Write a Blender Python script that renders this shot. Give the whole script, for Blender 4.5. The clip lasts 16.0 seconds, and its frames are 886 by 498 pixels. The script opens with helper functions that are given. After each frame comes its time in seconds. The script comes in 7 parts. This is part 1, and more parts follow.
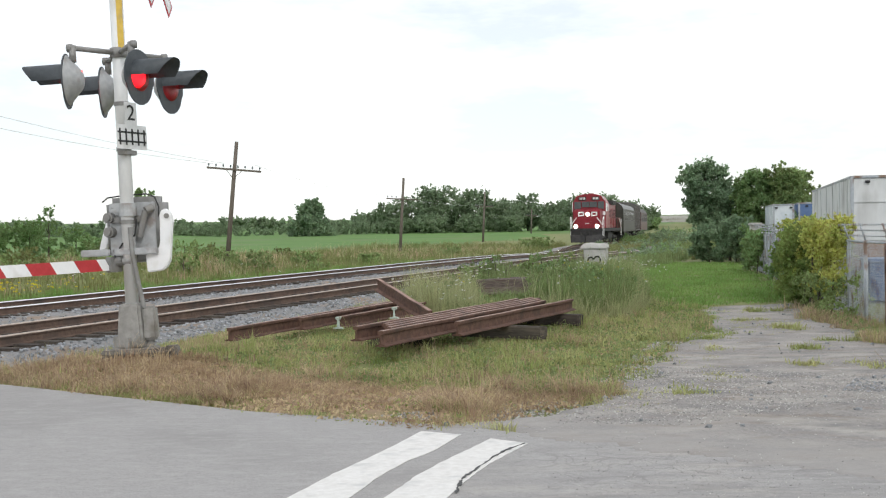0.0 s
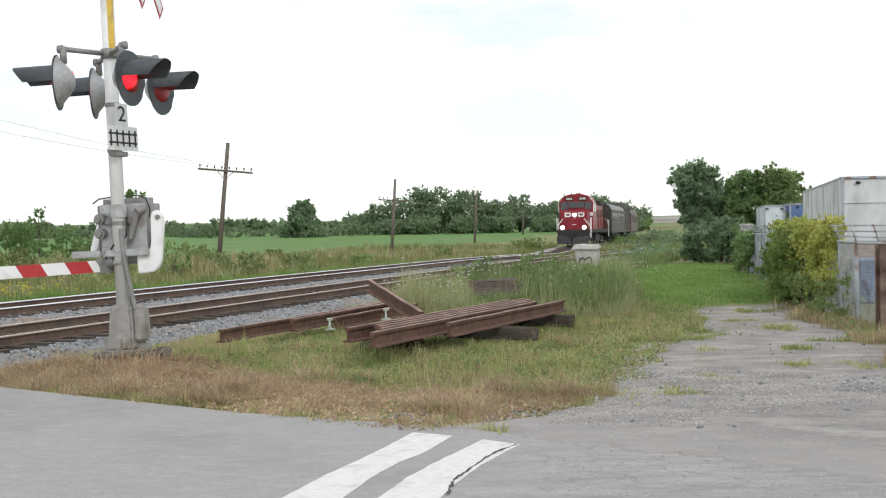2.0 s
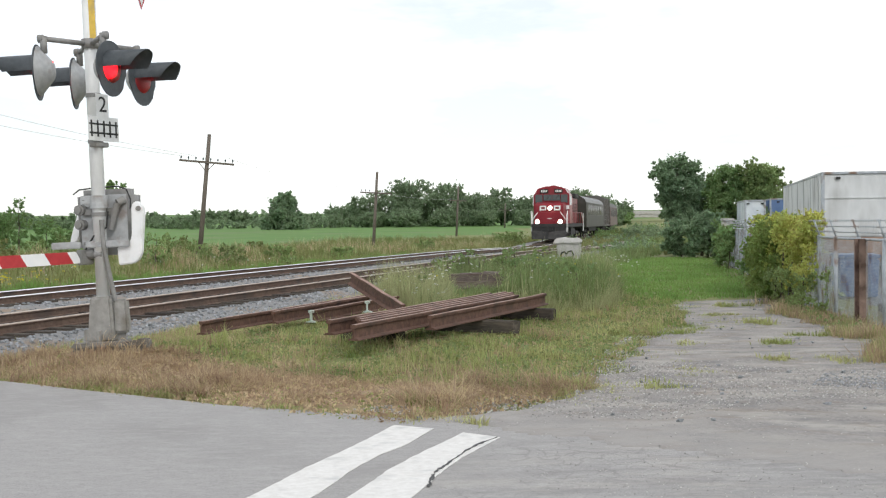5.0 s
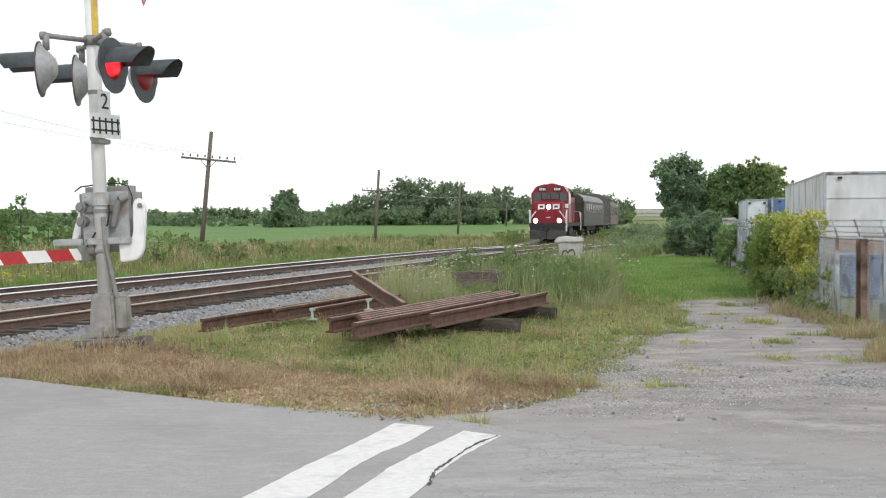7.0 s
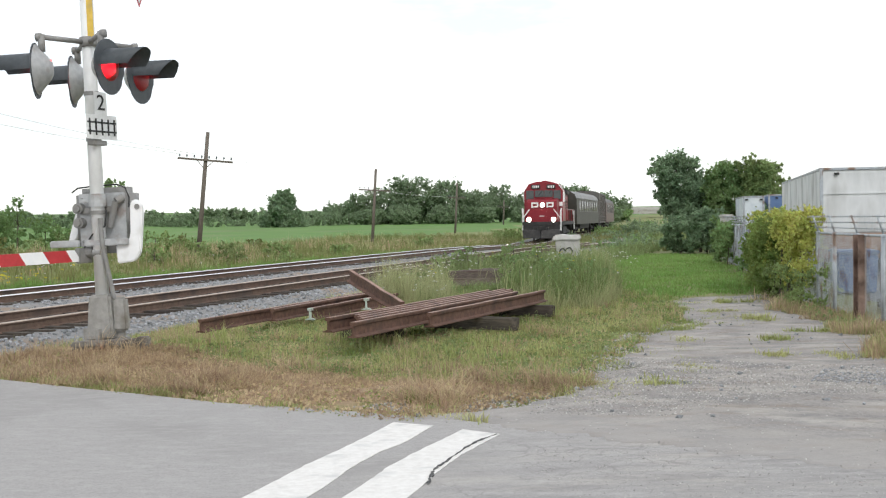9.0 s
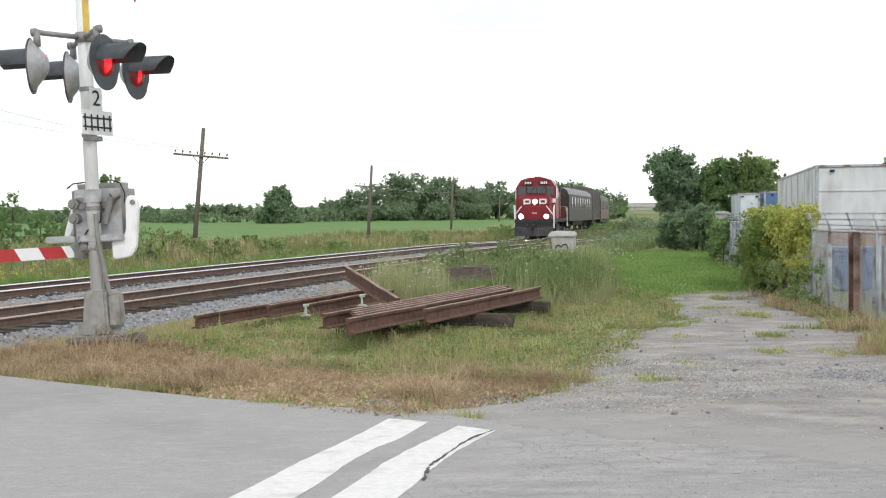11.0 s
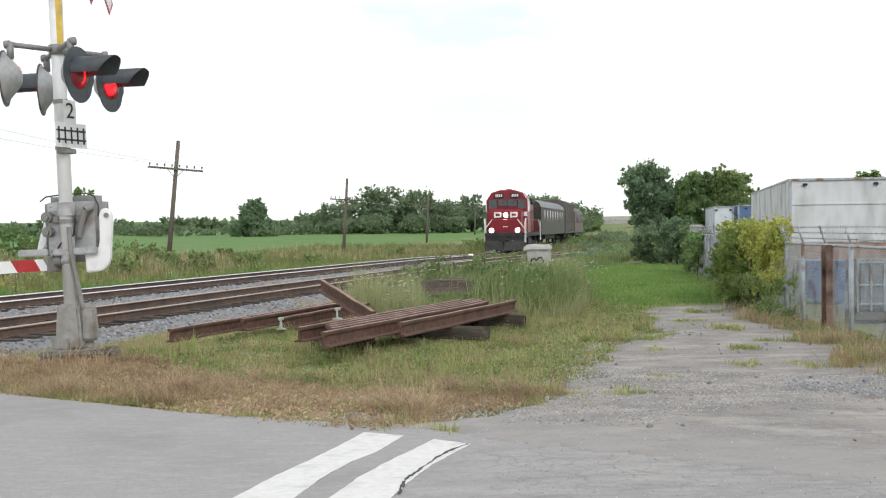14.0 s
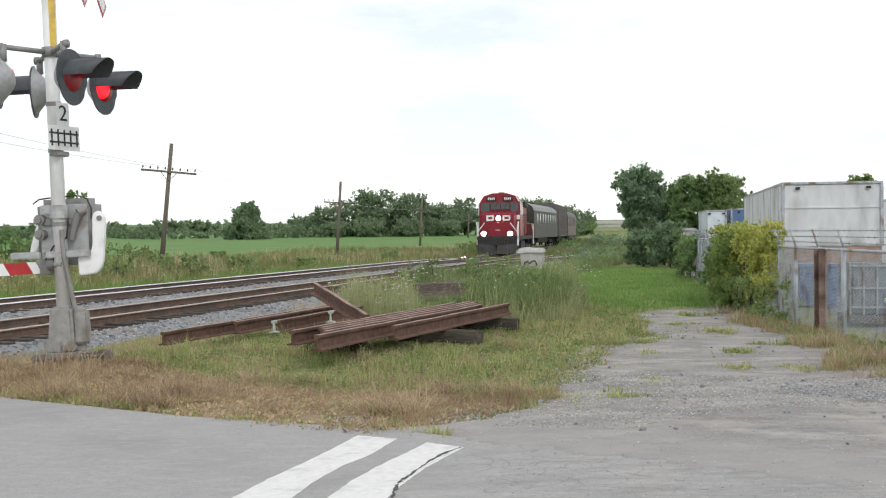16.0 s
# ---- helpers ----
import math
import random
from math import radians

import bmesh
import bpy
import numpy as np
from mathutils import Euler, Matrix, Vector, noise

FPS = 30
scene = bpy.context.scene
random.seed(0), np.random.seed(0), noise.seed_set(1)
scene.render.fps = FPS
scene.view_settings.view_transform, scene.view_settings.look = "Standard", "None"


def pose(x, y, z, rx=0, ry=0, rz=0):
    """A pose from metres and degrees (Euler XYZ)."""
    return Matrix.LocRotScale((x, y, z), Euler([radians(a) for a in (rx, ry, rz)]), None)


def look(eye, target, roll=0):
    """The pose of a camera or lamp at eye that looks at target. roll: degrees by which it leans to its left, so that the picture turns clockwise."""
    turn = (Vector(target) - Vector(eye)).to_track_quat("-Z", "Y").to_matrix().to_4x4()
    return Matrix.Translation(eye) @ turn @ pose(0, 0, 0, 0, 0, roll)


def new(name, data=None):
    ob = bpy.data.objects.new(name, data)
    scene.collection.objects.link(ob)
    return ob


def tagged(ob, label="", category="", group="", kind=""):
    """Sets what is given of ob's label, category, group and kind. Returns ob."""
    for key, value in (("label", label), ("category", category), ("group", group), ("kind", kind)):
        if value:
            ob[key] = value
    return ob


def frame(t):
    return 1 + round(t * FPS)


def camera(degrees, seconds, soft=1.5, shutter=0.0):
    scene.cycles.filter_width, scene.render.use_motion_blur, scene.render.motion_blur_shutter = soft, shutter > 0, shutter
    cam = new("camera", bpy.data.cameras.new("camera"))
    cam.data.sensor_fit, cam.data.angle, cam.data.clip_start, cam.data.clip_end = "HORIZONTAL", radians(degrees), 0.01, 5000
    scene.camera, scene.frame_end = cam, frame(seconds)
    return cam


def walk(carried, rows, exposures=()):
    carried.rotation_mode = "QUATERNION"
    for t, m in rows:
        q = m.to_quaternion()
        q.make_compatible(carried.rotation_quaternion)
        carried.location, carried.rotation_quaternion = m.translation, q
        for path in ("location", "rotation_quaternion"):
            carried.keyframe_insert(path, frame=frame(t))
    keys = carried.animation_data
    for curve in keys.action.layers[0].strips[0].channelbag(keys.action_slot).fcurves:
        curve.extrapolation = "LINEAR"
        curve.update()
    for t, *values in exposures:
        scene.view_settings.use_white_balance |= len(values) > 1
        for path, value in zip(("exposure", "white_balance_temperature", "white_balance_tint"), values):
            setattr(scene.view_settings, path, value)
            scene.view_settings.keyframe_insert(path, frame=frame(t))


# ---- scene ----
cam = camera(41.4, 16.0, soft=1.2)
EYE = (0.0, 0.0, 1.65)
# seconds, yaw, pitch, roll of the hand-held camera
PATH = [
    (0.0, 0.000, -0.980, -0.900),
    (0.5, -0.562, -1.382, -1.011),
    (1.0, -0.731, -1.575, -0.969),
    (1.5, -0.486, -1.150, -0.982),
    (2.0, -0.409, -0.931, -0.943),
    (2.5, -0.431, -0.640, -0.733),
    (3.0, -0.539, -0.806, -0.610),
    (3.5, -0.564, -1.009, -0.589),
    (4.0, -1.006, -1.178, -0.673),
    (6.5, -1.377, -1.341, -0.607),
    (7.0, -1.227, -1.371, -0.397),
    (7.5, -1.477, -1.322, -0.356),
    (8.0, -1.467, -1.418, -0.444),
    (8.5, -1.334, -1.355, -0.669),
    (9.0, -1.350, -1.428, -0.814),
    (11.5, -1.615, -1.612, -0.705),
    (12.0, -1.827, -1.634, -0.800),
    (12.5, -2.141, -1.719, -0.627),
    (13.0, -2.278, -1.514, -0.427),
    (13.5, -2.537, -1.098, -0.677),
    (14.0, -2.755, -0.977, -0.690),
    (14.5, -2.859, -0.908, -0.616),
    (15.0, -3.209, -0.805, -0.729),
    (15.5, -3.134, -0.722, -0.705),
    (16.0, -3.079, -0.824, -0.621),
]
walk(cam, [(t, pose(*EYE, 90 + p, 0, y) @ pose(0, 0, 0, 0, 0, r)) for t, y, p, r in PATH],
     exposures=[(0.0, 0.08), (1.5, 0.13), (3.0, 0.10), (4.0, 0.10), (6.5, 0.17), (8.5, 0.21), (11.5, 0.26), (12.5, 0.29), (13.5, 0.20), (14.5, 0.13), (16.0, 0.09)])

# ---- light: bright overcast sky with thin cloud, weak wide sun ----
world = bpy.data.worlds.new("overcast_sky")
scene.world = world
world.use_nodes = True
wn, wl = world.node_tree.nodes, world.node_tree.links
wn.clear()
w_out, w_bg = wn.new("ShaderNodeOutputWorld"), wn.new("ShaderNodeBackground")
w_sky = wn.new("ShaderNodeTexSky")
w_sky.sky_type, w_sky.sun_disc = "NISHITA", False
w_sky.sun_elevation, w_sky.sun_rotation = radians(48), radians(150)
w_co, w_map = wn.new("ShaderNodeTexCoord"), wn.new("ShaderNodeMapping")
w_map.inputs["Scale"].default_value = (2.2, 2.2, 9.0)
w_map.inputs["Rotation"].default_value = (0.10, 0.05, 0.6)
w_noise, w_ramp, w_mix = wn.new("ShaderNodeTexNoise"), wn.new("ShaderNodeValToRGB"), wn.new("ShaderNodeMix")
w_noise.inputs["Scale"].default_value, w_noise.inputs["Detail"].default_value = 1.6, 6.0
w_noise.inputs["Roughness"].default_value = 0.6
w_ramp.color_ramp.elements[0].position, w_ramp.color_ramp.elements[1].position = 0.40, 0.66
w_ramp.color_ramp.elements[0].color = (0.53, 0.53, 0.53, 1)
w_ramp.color_ramp.elements[1].color = (1, 1, 1, 1)
w_mix.data_type = "RGBA"
w_mix.inputs["B"].default_value = (10.6, 10.75, 10.8, 1)
wl.new(w_co.outputs["Generated"], w_map.inputs["Vector"])
wl.new(w_map.outputs["Vector"], w_noise.inputs["Vector"])
wl.new(w_noise.outputs["Fac"], w_ramp.inputs["Fac"])
wl.new(w_ramp.outputs["Color"], w_mix.inputs["Factor"])
wl.new(w_sky.outputs["Color"], w_mix.inputs["A"])
wl.new(w_mix.outputs["Result"], w_bg.inputs["Color"])
wl.new(w_bg.outputs["Background"], w_out.inputs["Surface"])
w_bg.inputs["Strength"].default_value = 0.116

sun = new("sun", bpy.data.lights.new("sun", "SUN"))
sun.data.energy, sun.data.angle, sun.data.color = 1.0, radians(14), (1.0, 0.96, 0.9)
sun.matrix_world = look((14, -25, 40), (0, 20, 0))


# ---- materials ----
def material(name, c1, c2, scale=8.0, rough=0.8, metal=0.0, bump=0.3, stain=None, stain_scale=1.2,
             stain_at=(0.52, 0.68), detail=6.0, vary=0.0, stretch=(1, 1, 1), glow=0.0, glow_colour=None,
             transmit=0.0, island=False, bump_scale=None, coords="Object", spec=0.4):
    m = bpy.data.materials.new(name)
    m.use_nodes = True
    n, l = m.node_tree.nodes, m.node_tree.links
    b = n["Principled BSDF"]
    co, mp = n.new("ShaderNodeTexCoord"), n.new("ShaderNodeMapping")
    mp.inputs["Scale"].default_value = stretch
    l.new(co.outputs[coords], mp.inputs["Vector"])
    t = n.new("ShaderNodeTexNoise")
    t.inputs["Scale"].default_value, t.inputs["Detail"].default_value = scale, detail
    t.inputs["Roughness"].default_value = 0.65
    l.new(mp.outputs["Vector"], t.inputs["Vector"])
    ramp = n.new("ShaderNodeValToRGB")
    ramp.color_ramp.elements[0].position, ramp.color_ramp.elements[1].position = 0.32, 0.68
    ramp.color_ramp.elements[0].color, ramp.color_ramp.elements[1].color = (*c1, 1), (*c2, 1)
    l.new(t.outputs["Fac"], ramp.inputs["Fac"])
    colour = ramp.outputs["Color"]
    if stain:
        t2 = n.new("ShaderNodeTexNoise")
        t2.inputs["Scale"].default_value, t2.inputs["Detail"].default_value = stain_scale, 5.0
        l.new(mp.outputs["Vector"], t2.inputs["Vector"])
        r2 = n.new("ShaderNodeValToRGB")
        r2.color_ramp.elements[0].position, r2.color_ramp.elements[1].position = stain_at
        l.new(t2.outputs["Fac"], r2.inputs["Fac"])
        mx = n.new("ShaderNodeMix")
        mx.data_type = "RGBA"
        mx.inputs["B"].default_value = (*stain, 1)
        l.new(r2.outputs["Color"], mx.inputs["Factor"])
        l.new(colour, mx.inputs["A"])
        colour = mx.outputs["Result"]
    if vary:
        hs = n.new("ShaderNodeHueSaturation")
        rnd = n.new("ShaderNodeNewGeometry") if island else n.new("ShaderNodeObjectInfo")
        mr = n.new("ShaderNodeMapRange")
        mr.inputs["To Min"].default_value, mr.inputs["To Max"].default_value = 1 - vary, 1 + vary
        l.new(rnd.outputs["Random Per Island" if island else "Random"], mr.inputs["Value"])
        l.new(mr.outputs["Result"], hs.inputs["Value"])
        mh = n.new("ShaderNodeMapRange")
        mh.inputs["To Min"].default_value, mh.inputs["To Max"].default_value = 0.5 - vary * 0.06, 0.5 + vary * 0.06
        l.new(rnd.outputs["Random Per Island" if island else "Random"], mh.inputs["Value"])
        l.new(mh.outputs["Result"], hs.inputs["Hue"])
        l.new(colour, hs.inputs["Color"])
        colour = hs.outputs["Color"]
    l.new(colour, b.inputs["Base Color"])
    b.inputs["Roughness"].default_value, b.inputs["Metallic"].default_value = rough, metal
    b.inputs["Specular IOR Level"].default_value = spec
    b.inputs["Transmission Weight"].default_value = transmit
    if bump:
        bt = t
        if bump_scale:
            bt = n.new("ShaderNodeTexNoise")
            bt.inputs["Scale"].default_value, bt.inputs["Detail"].default_value = bump_scale, 4.0
            l.new(mp.outputs["Vector"], bt.inputs["Vector"])
        bn = n.new("ShaderNodeBump")
        bn.inputs["Strength"].default_value, bn.inputs["Distance"].default_value = bump, 0.02
        l.new(bt.outputs["Fac"], bn.inputs["Height"])
        l.new(bn.outputs["Normal"], b.inputs["Normal"])
    if glow:
        b.inputs["Emission Color"].default_value = (*(glow_colour or c2), 1)
        b.inputs["Emission Strength"].default_value = glow
    return m


def leaf_material(name, c1, c2, vary=0.35, rough=0.6, scale=0.35):
    m = material(name, c1, c2, scale=scale, rough=rough, bump=0, vary=vary, island=True, spec=0.25)
    n, l = m.node_tree.nodes, m.node_tree.links
    b = n["Principled BSDF"]
    tr, mix = n.new("ShaderNodeBsdfTranslucent"), n.new("ShaderNodeMixShader")
    mix.inputs["Fac"].default_value = 0.5
    l.new(b.inputs["Base Color"].links[0].from_socket, tr.inputs["Color"])
    l.new(b.outputs["BSDF"], mix.inputs[1])
    l.new(tr.outputs["BSDF"], mix.inputs[2])
    l.new(mix.outputs["Shader"], n["Material Output"].inputs["Surface"])
    return m


ASPHALT = material("worn_asphalt", (0.25, 0.243, 0.238), (0.39, 0.38, 0.372), 85, 0.9, bump=0.25, stain=(0.255, 0.247, 0.24), stain_scale=0.6, stain_at=(0.48, 0.7))
LOT = material("gravelly_worn_asphalt", (0.165, 0.155, 0.149), (0.325, 0.308, 0.292), 30, 0.95, bump=0.6, stain=(0.31, 0.29, 0.268), stain_scale=1.3, stain_at=(0.42, 0.66))
PAINT = material("road_paint", (0.60, 0.585, 0.56), (0.72, 0.71, 0.69), 16, 0.7, bump=0.2, stain=(0.50, 0.50, 0.49), stain_scale=5.0, stain_at=(0.55, 0.72))


def ground_mix(m, near, far, spread, colour, band=(0.5, 0.5, 1.0), scale=1.6, most=0.9):
    """Blend a ground material towards a colour across the road's edge, in ragged bands along the road."""
    n, l = m.node_tree.nodes, m.node_tree.links
    b = n["Principled BSDF"]
    co = n.new("ShaderNodeTexCoord")
    dot = n.new("ShaderNodeVectorMath")
    dot.operation = "DOT_PRODUCT"
    dot.inputs[1].default_value = (0.584, 0.812, 0.0)
    l.new(co.outputs["Object"], dot.inputs[0])
    mp = n.new("ShaderNodeMapping")
    mp.inputs["Rotation"].default_value = (0, 0, radians(35.7))
    mp.inputs["Scale"].default_value = band
    l.new(co.outputs["Object"], mp.inputs["Vector"])
    t = n.new("ShaderNodeTexNoise")
    t.inputs["Scale"].default_value, t.inputs["Detail"].default_value = scale, 7.0
    t.inputs["Roughness"].default_value = 0.68
    l.new(mp.outputs["Vector"], t.inputs["Vector"])
    mul = n.new("ShaderNodeMath")
    mul.operation = "MULTIPLY_ADD"
    mul.inputs[1].default_value = spread
    l.new(t.outputs["Fac"], mul.inputs[0])
    l.new(dot.outputs["Value"], mul.inputs[2])
    mr = n.new("ShaderNodeMapRange")
    mr.inputs["From Min"].default_value, mr.inputs["From Max"].default_value = near + spread * 0.5, far + spread * 0.5
    mr.inputs["To Max"].default_value = most
    l.new(mul.outputs["Value"], mr.inputs["Value"])
    mx = n.new("ShaderNodeMix")
    mx.data_type = "RGBA"
    mx.inputs["B"].default_value = (*colour, 1)
    l.new(mr.outputs["Result"], mx.inputs["Factor"])
    l.new(b.inputs["Base Color"].links[0].from_socket, mx.inputs["A"])
    l.new(mx.outputs["Result"], b.inputs["Base Color"])


def beyond(m, start, end):
    """0 to 1 along the road between two stations."""
    n, l = m.node_tree.nodes, m.node_tree.links
    co, dot, mr = n.new("ShaderNodeTexCoord"), n.new("ShaderNodeVectorMath"), n.new("ShaderNodeMapRange")
    dot.operation = "DOT_PRODUCT"
    dot.inputs[1].default_value = (0.812, -0.584, 0.0)
    l.new(co.outputs["Object"], dot.inputs[0])
    mr.inputs["From Min"].default_value, mr.inputs["From Max"].default_value = start, end
    l.new(dot.outputs["Value"], mr.inputs["Value"])
    return mr.outputs["Result"]


def masked(m, factor, stations):
    n, l = m.node_tree.nodes, m.node_tree.links
    if not stations:
        return factor
    mul = n.new("ShaderNodeMath")
    mul.operation = "MULTIPLY"
    l.new(factor, mul.inputs[0])
    l.new(beyond(m, *stations), mul.inputs[1])
    return mul.outputs["Value"]


def banded(m, colour, scale, lo, hi, stretch, most=0.8, offset=0.0, stations=None):
    """Dirt washed into long streaks along the road."""
    n, l = m.node_tree.nodes, m.node_tree.links
    b = n["Principled BSDF"]
    co, mp, t, mr, mx = (n.new("ShaderNode" + k) for k in ("TexCoord", "Mapping", "TexNoise", "MapRange", "Mix"))
    mp.inputs["Rotation"].default_value = (0, 0, radians(12))
    mp.inputs["Location"].default_value = (offset, offset * 0.7, 0)
    mp.inputs["Scale"].default_value = stretch
    l.new(co.outputs["Object"], mp.inputs["Vector"])
    l.new(mp.outputs["Vector"], t.inputs["Vector"])
    t.inputs["Scale"].default_value, t.inputs["Detail"].default_value, t.inputs["Roughness"].default_value = scale, 8.0, 0.66
    mr.inputs["From Min"].default_value, mr.inputs["From Max"].default_value, mr.inputs["To Max"].default_value = lo, hi, most
    l.new(t.outputs["Fac"], mr.inputs["Value"])
    mx.data_type = "RGBA"
    mx.inputs["B"].default_value = (*colour, 1)
    l.new(masked(m, mr.outputs["Result"], stations), mx.inputs["Factor"])
    l.new(b.inputs["Base Color"].links[0].from_socket, mx.inputs["A"])
    l.new(mx.outputs["Result"], b.inputs["Base Color"])


def cracked(m, scale, width, at, colour=(0.10, 0.095, 0.09), most=0.75, stations=None):
    """A net of fine cracks that opens only in worn patches."""
    n, l = m.node_tree.nodes, m.node_tree.links
    b = n["Principled BSDF"]
    co, wob, add, v, t, mr, mt, mul, mx = (n.new("ShaderNode" + k) for k in ("TexCoord", "TexNoise", "VectorMath", "TexVoronoi", "TexNoise", "MapRange", "MapRange", "Math", "Mix"))
    wob.inputs["Scale"].default_value, wob.inputs["Detail"].default_value = 3.0, 4.0
    l.new(co.outputs["Object"], wob.inputs["Vector"])
    add.operation = "MULTIPLY_ADD"
    add.inputs[1].default_value = (0.35, 0.35, 0.0)
    l.new(wob.outputs["Color"], add.inputs[0])
    l.new(co.outputs["Object"], add.inputs[2])
    v.feature = "DISTANCE_TO_EDGE"
    v.inputs["Scale"].default_value = scale
    l.new(add.outputs["Vector"], v.inputs["Vector"])
    mr.inputs["From Min"].default_value, mr.inputs["From Max"].default_value = 0.0, width
    mr.inputs["To Min"].default_value, mr.inputs["To Max"].default_value = most, 0.0
    l.new(v.outputs["Distance"], mr.inputs["Value"])
    t.inputs["Scale"].default_value, t.inputs["Detail"].default_value = 0.7, 4.0
    l.new(co.outputs["Object"], t.inputs["Vector"])
    mt.inputs["From Min"].default_value, mt.inputs["From Max"].default_value = at
    l.new(t.outputs["Fac"], mt.inputs["Value"])
    mul.operation = "MULTIPLY"
    l.new(mr.outputs["Result"], mul.inputs[0])
    l.new(mt.outputs["Result"], mul.inputs[1])
    mx.data_type = "RGBA"
    mx.inputs["B"].default_value = (*colour, 1)
    l.new(masked(m, mul.outputs["Value"], stations), mx.inputs["Factor"])
    l.new(b.inputs["Base Color"].links[0].from_socket, mx.inputs["A"])
    l.new(mx.outputs["Result"], b.inputs["Base Color"])


banded(ASPHALT, (0.43, 0.42, 0.41), 6.0, 0.48, 0.70, (0.6, 1.6, 1), 0.4, 5.0)
banded(ASPHALT, (0.20, 0.195, 0.19), 2.4, 0.47, 0.66, (0.5, 1.6, 1), 0.6, 3.0, (-5.0, -3.6))
banded(ASPHALT, (0.40, 0.375, 0.345), 1.7, 0.48, 0.64, (0.5, 1.6, 1), 0.6, 11.0, (-5.0, -3.6))
banded(ASPHALT, (0.24, 0.235, 0.23), 24.0, 0.50, 0.66, (0.8, 1.4, 1), 0.5, 41.0)
banded(ASPHALT, (0.17, 0.165, 0.16), 9.0, 0.55, 0.70, (0.6, 1.4, 1), 0.55, 23.0, (-5.0, -3.6))
cracked(ASPHALT, 4.5, 0.04, (0.44, 0.58), (0.14, 0.135, 0.13), 0.42, (-5.0, -4.2))
banded(LOT, (0.40, 0.375, 0.345), 1.3, 0.49, 0.62, (0.7, 1.3, 1), 0.7)
banded(LOT, (0.21, 0.17, 0.135), 2.6, 0.52, 0.66, (0.7, 1.3, 1), 0.7, 7.0)
banded(LOT, (0.15, 0.152, 0.156), 2.2, 0.51, 0.66, (0.7, 1.2, 1), 0.65, 19.0)
ground_mix(LOT, 9.6, 7.4, 1.6, (0.325, 0.312, 0.30))
TAR = material("crack_sealer", (0.03, 0.03, 0.03), (0.05, 0.05, 0.05), 30, 0.6, bump=0.2)
SOIL = material("grassy_soil", (0.14, 0.165, 0.055), (0.22, 0.235, 0.09), 3.0, 0.95, bump=0.4, stain=(0.25, 0.19, 0.10), stain_scale=0.35, stain_at=(0.55, 0.75))
FIELD = material("crop_field", (0.078, 0.168, 0.034), (0.118, 0.222, 0.05), 0.12, 0.95, bump=0.2, stain=(0.13, 0.18, 0.065), stain_scale=0.05)
THATCH = material("dry_thatch", (0.22, 0.155, 0.095), (0.36, 0.26, 0.165), 9, 0.95, bump=0.5, stain=(0.20, 0.20, 0.07), stain_scale=0.7, stain_at=(0.5, 0.66))
BALLAST = material("ballast_bed", (0.15, 0.148, 0.145), (0.31, 0.31, 0.31), 26, 0.95, bump=0.9, stain=(0.26, 0.20, 0.15), stain_scale=0.6)
STONE = material("ballast_stone", (0.19, 0.20, 0.21), (0.35, 0.365, 0.38), 12, 0.9, bump=0.2, vary=0.4, island=True)
PEBBLE = material("lot_pebble", (0.29, 0.285, 0.275), (0.47, 0.455, 0.435), 12, 0.9, bump=0.2, vary=0.45, island=True)
# overcast shading put into the rust: sides darkened, worn heads lightened
RUST = material("shaded_rusty_rail_steel", (0.085, 0.047, 0.034), (0.17, 0.095, 0.07), 14, 0.75, 0.2, bump=0.25, stain=(0.075, 0.048, 0.038), stain_scale=2.0)
RUST_TOP_LIT = material("worn_sky_lit_rust_rail_head", (0.25, 0.155, 0.12), (0.38, 0.25, 0.20), 9, 0.6, 0.3, bump=0.15, stain=(0.18, 0.10, 0.075), stain_scale=2.5)
TRACK_RUST = material("track_rail_rust", (0.105, 0.068, 0.052), (0.175, 0.118, 0.09), 10, 0.75, 0.2, bump=0.2, stain=(0.085, 0.065, 0.055), stain_scale=1.3)
RAIL_TOP = material("polished_rail_head", (0.84, 0.83, 0.81), (0.92, 0.91, 0.90), 6, 0.13, 1.0, bump=0)
RAIL_DULL = material("dull_rail_head", (0.42, 0.33, 0.27), (0.56, 0.47, 0.40), 6, 0.42, 0.8, bump=0.1)
TIE = material("creosoted_tie", (0.035, 0.03, 0.026), (0.085, 0.07, 0.058), 7, 0.9, bump=0.6, stain=(0.10, 0.08, 0.065), stain_scale=2, stretch=(1, 6, 6), vary=0.3)
OLD_TIE = material("weathered_tie", (0.08, 0.065, 0.055), (0.20, 0.165, 0.14), 7, 0.9, bump=0.6, stain=(0.09, 0.06, 0.05), stain_scale=2, stretch=(1, 6, 6), vary=0.25)
MAST = material("galvanised_mast", (0.68, 0.69, 0.69), (0.80, 0.81, 0.80), 7, 0.5, 0.1, bump=0.05, stain=(0.52, 0.52, 0.49), stain_scale=2, stretch=(1, 1, 0.4))
GREY_CAST = material("grey_painted_casting", (0.20, 0.198, 0.192), (0.31, 0.308, 0.30), 9, 0.6, 0.2, bump=0.1, stain=(0.24, 0.23, 0.21), stain_scale=3)
DARK_CAST = material("weathered_base_casting", (0.23, 0.225, 0.21), (0.36, 0.35, 0.33), 9, 0.8, 0.1, bump=0.25, stain=(0.17, 0.15, 0.12), stain_scale=3)
HOOD = material("black_lamp_hood", (0.045, 0.053, 0.06), (0.075, 0.085, 0.094), 9, 0.55, bump=0.04)
SHELL = material("grey_lamp_shell", (0.36, 0.37, 0.38), (0.50, 0.51, 0.51), 9, 0.5, 0.3, bump=0.05, stain=(0.30, 0.27, 0.25), stain_scale=5)
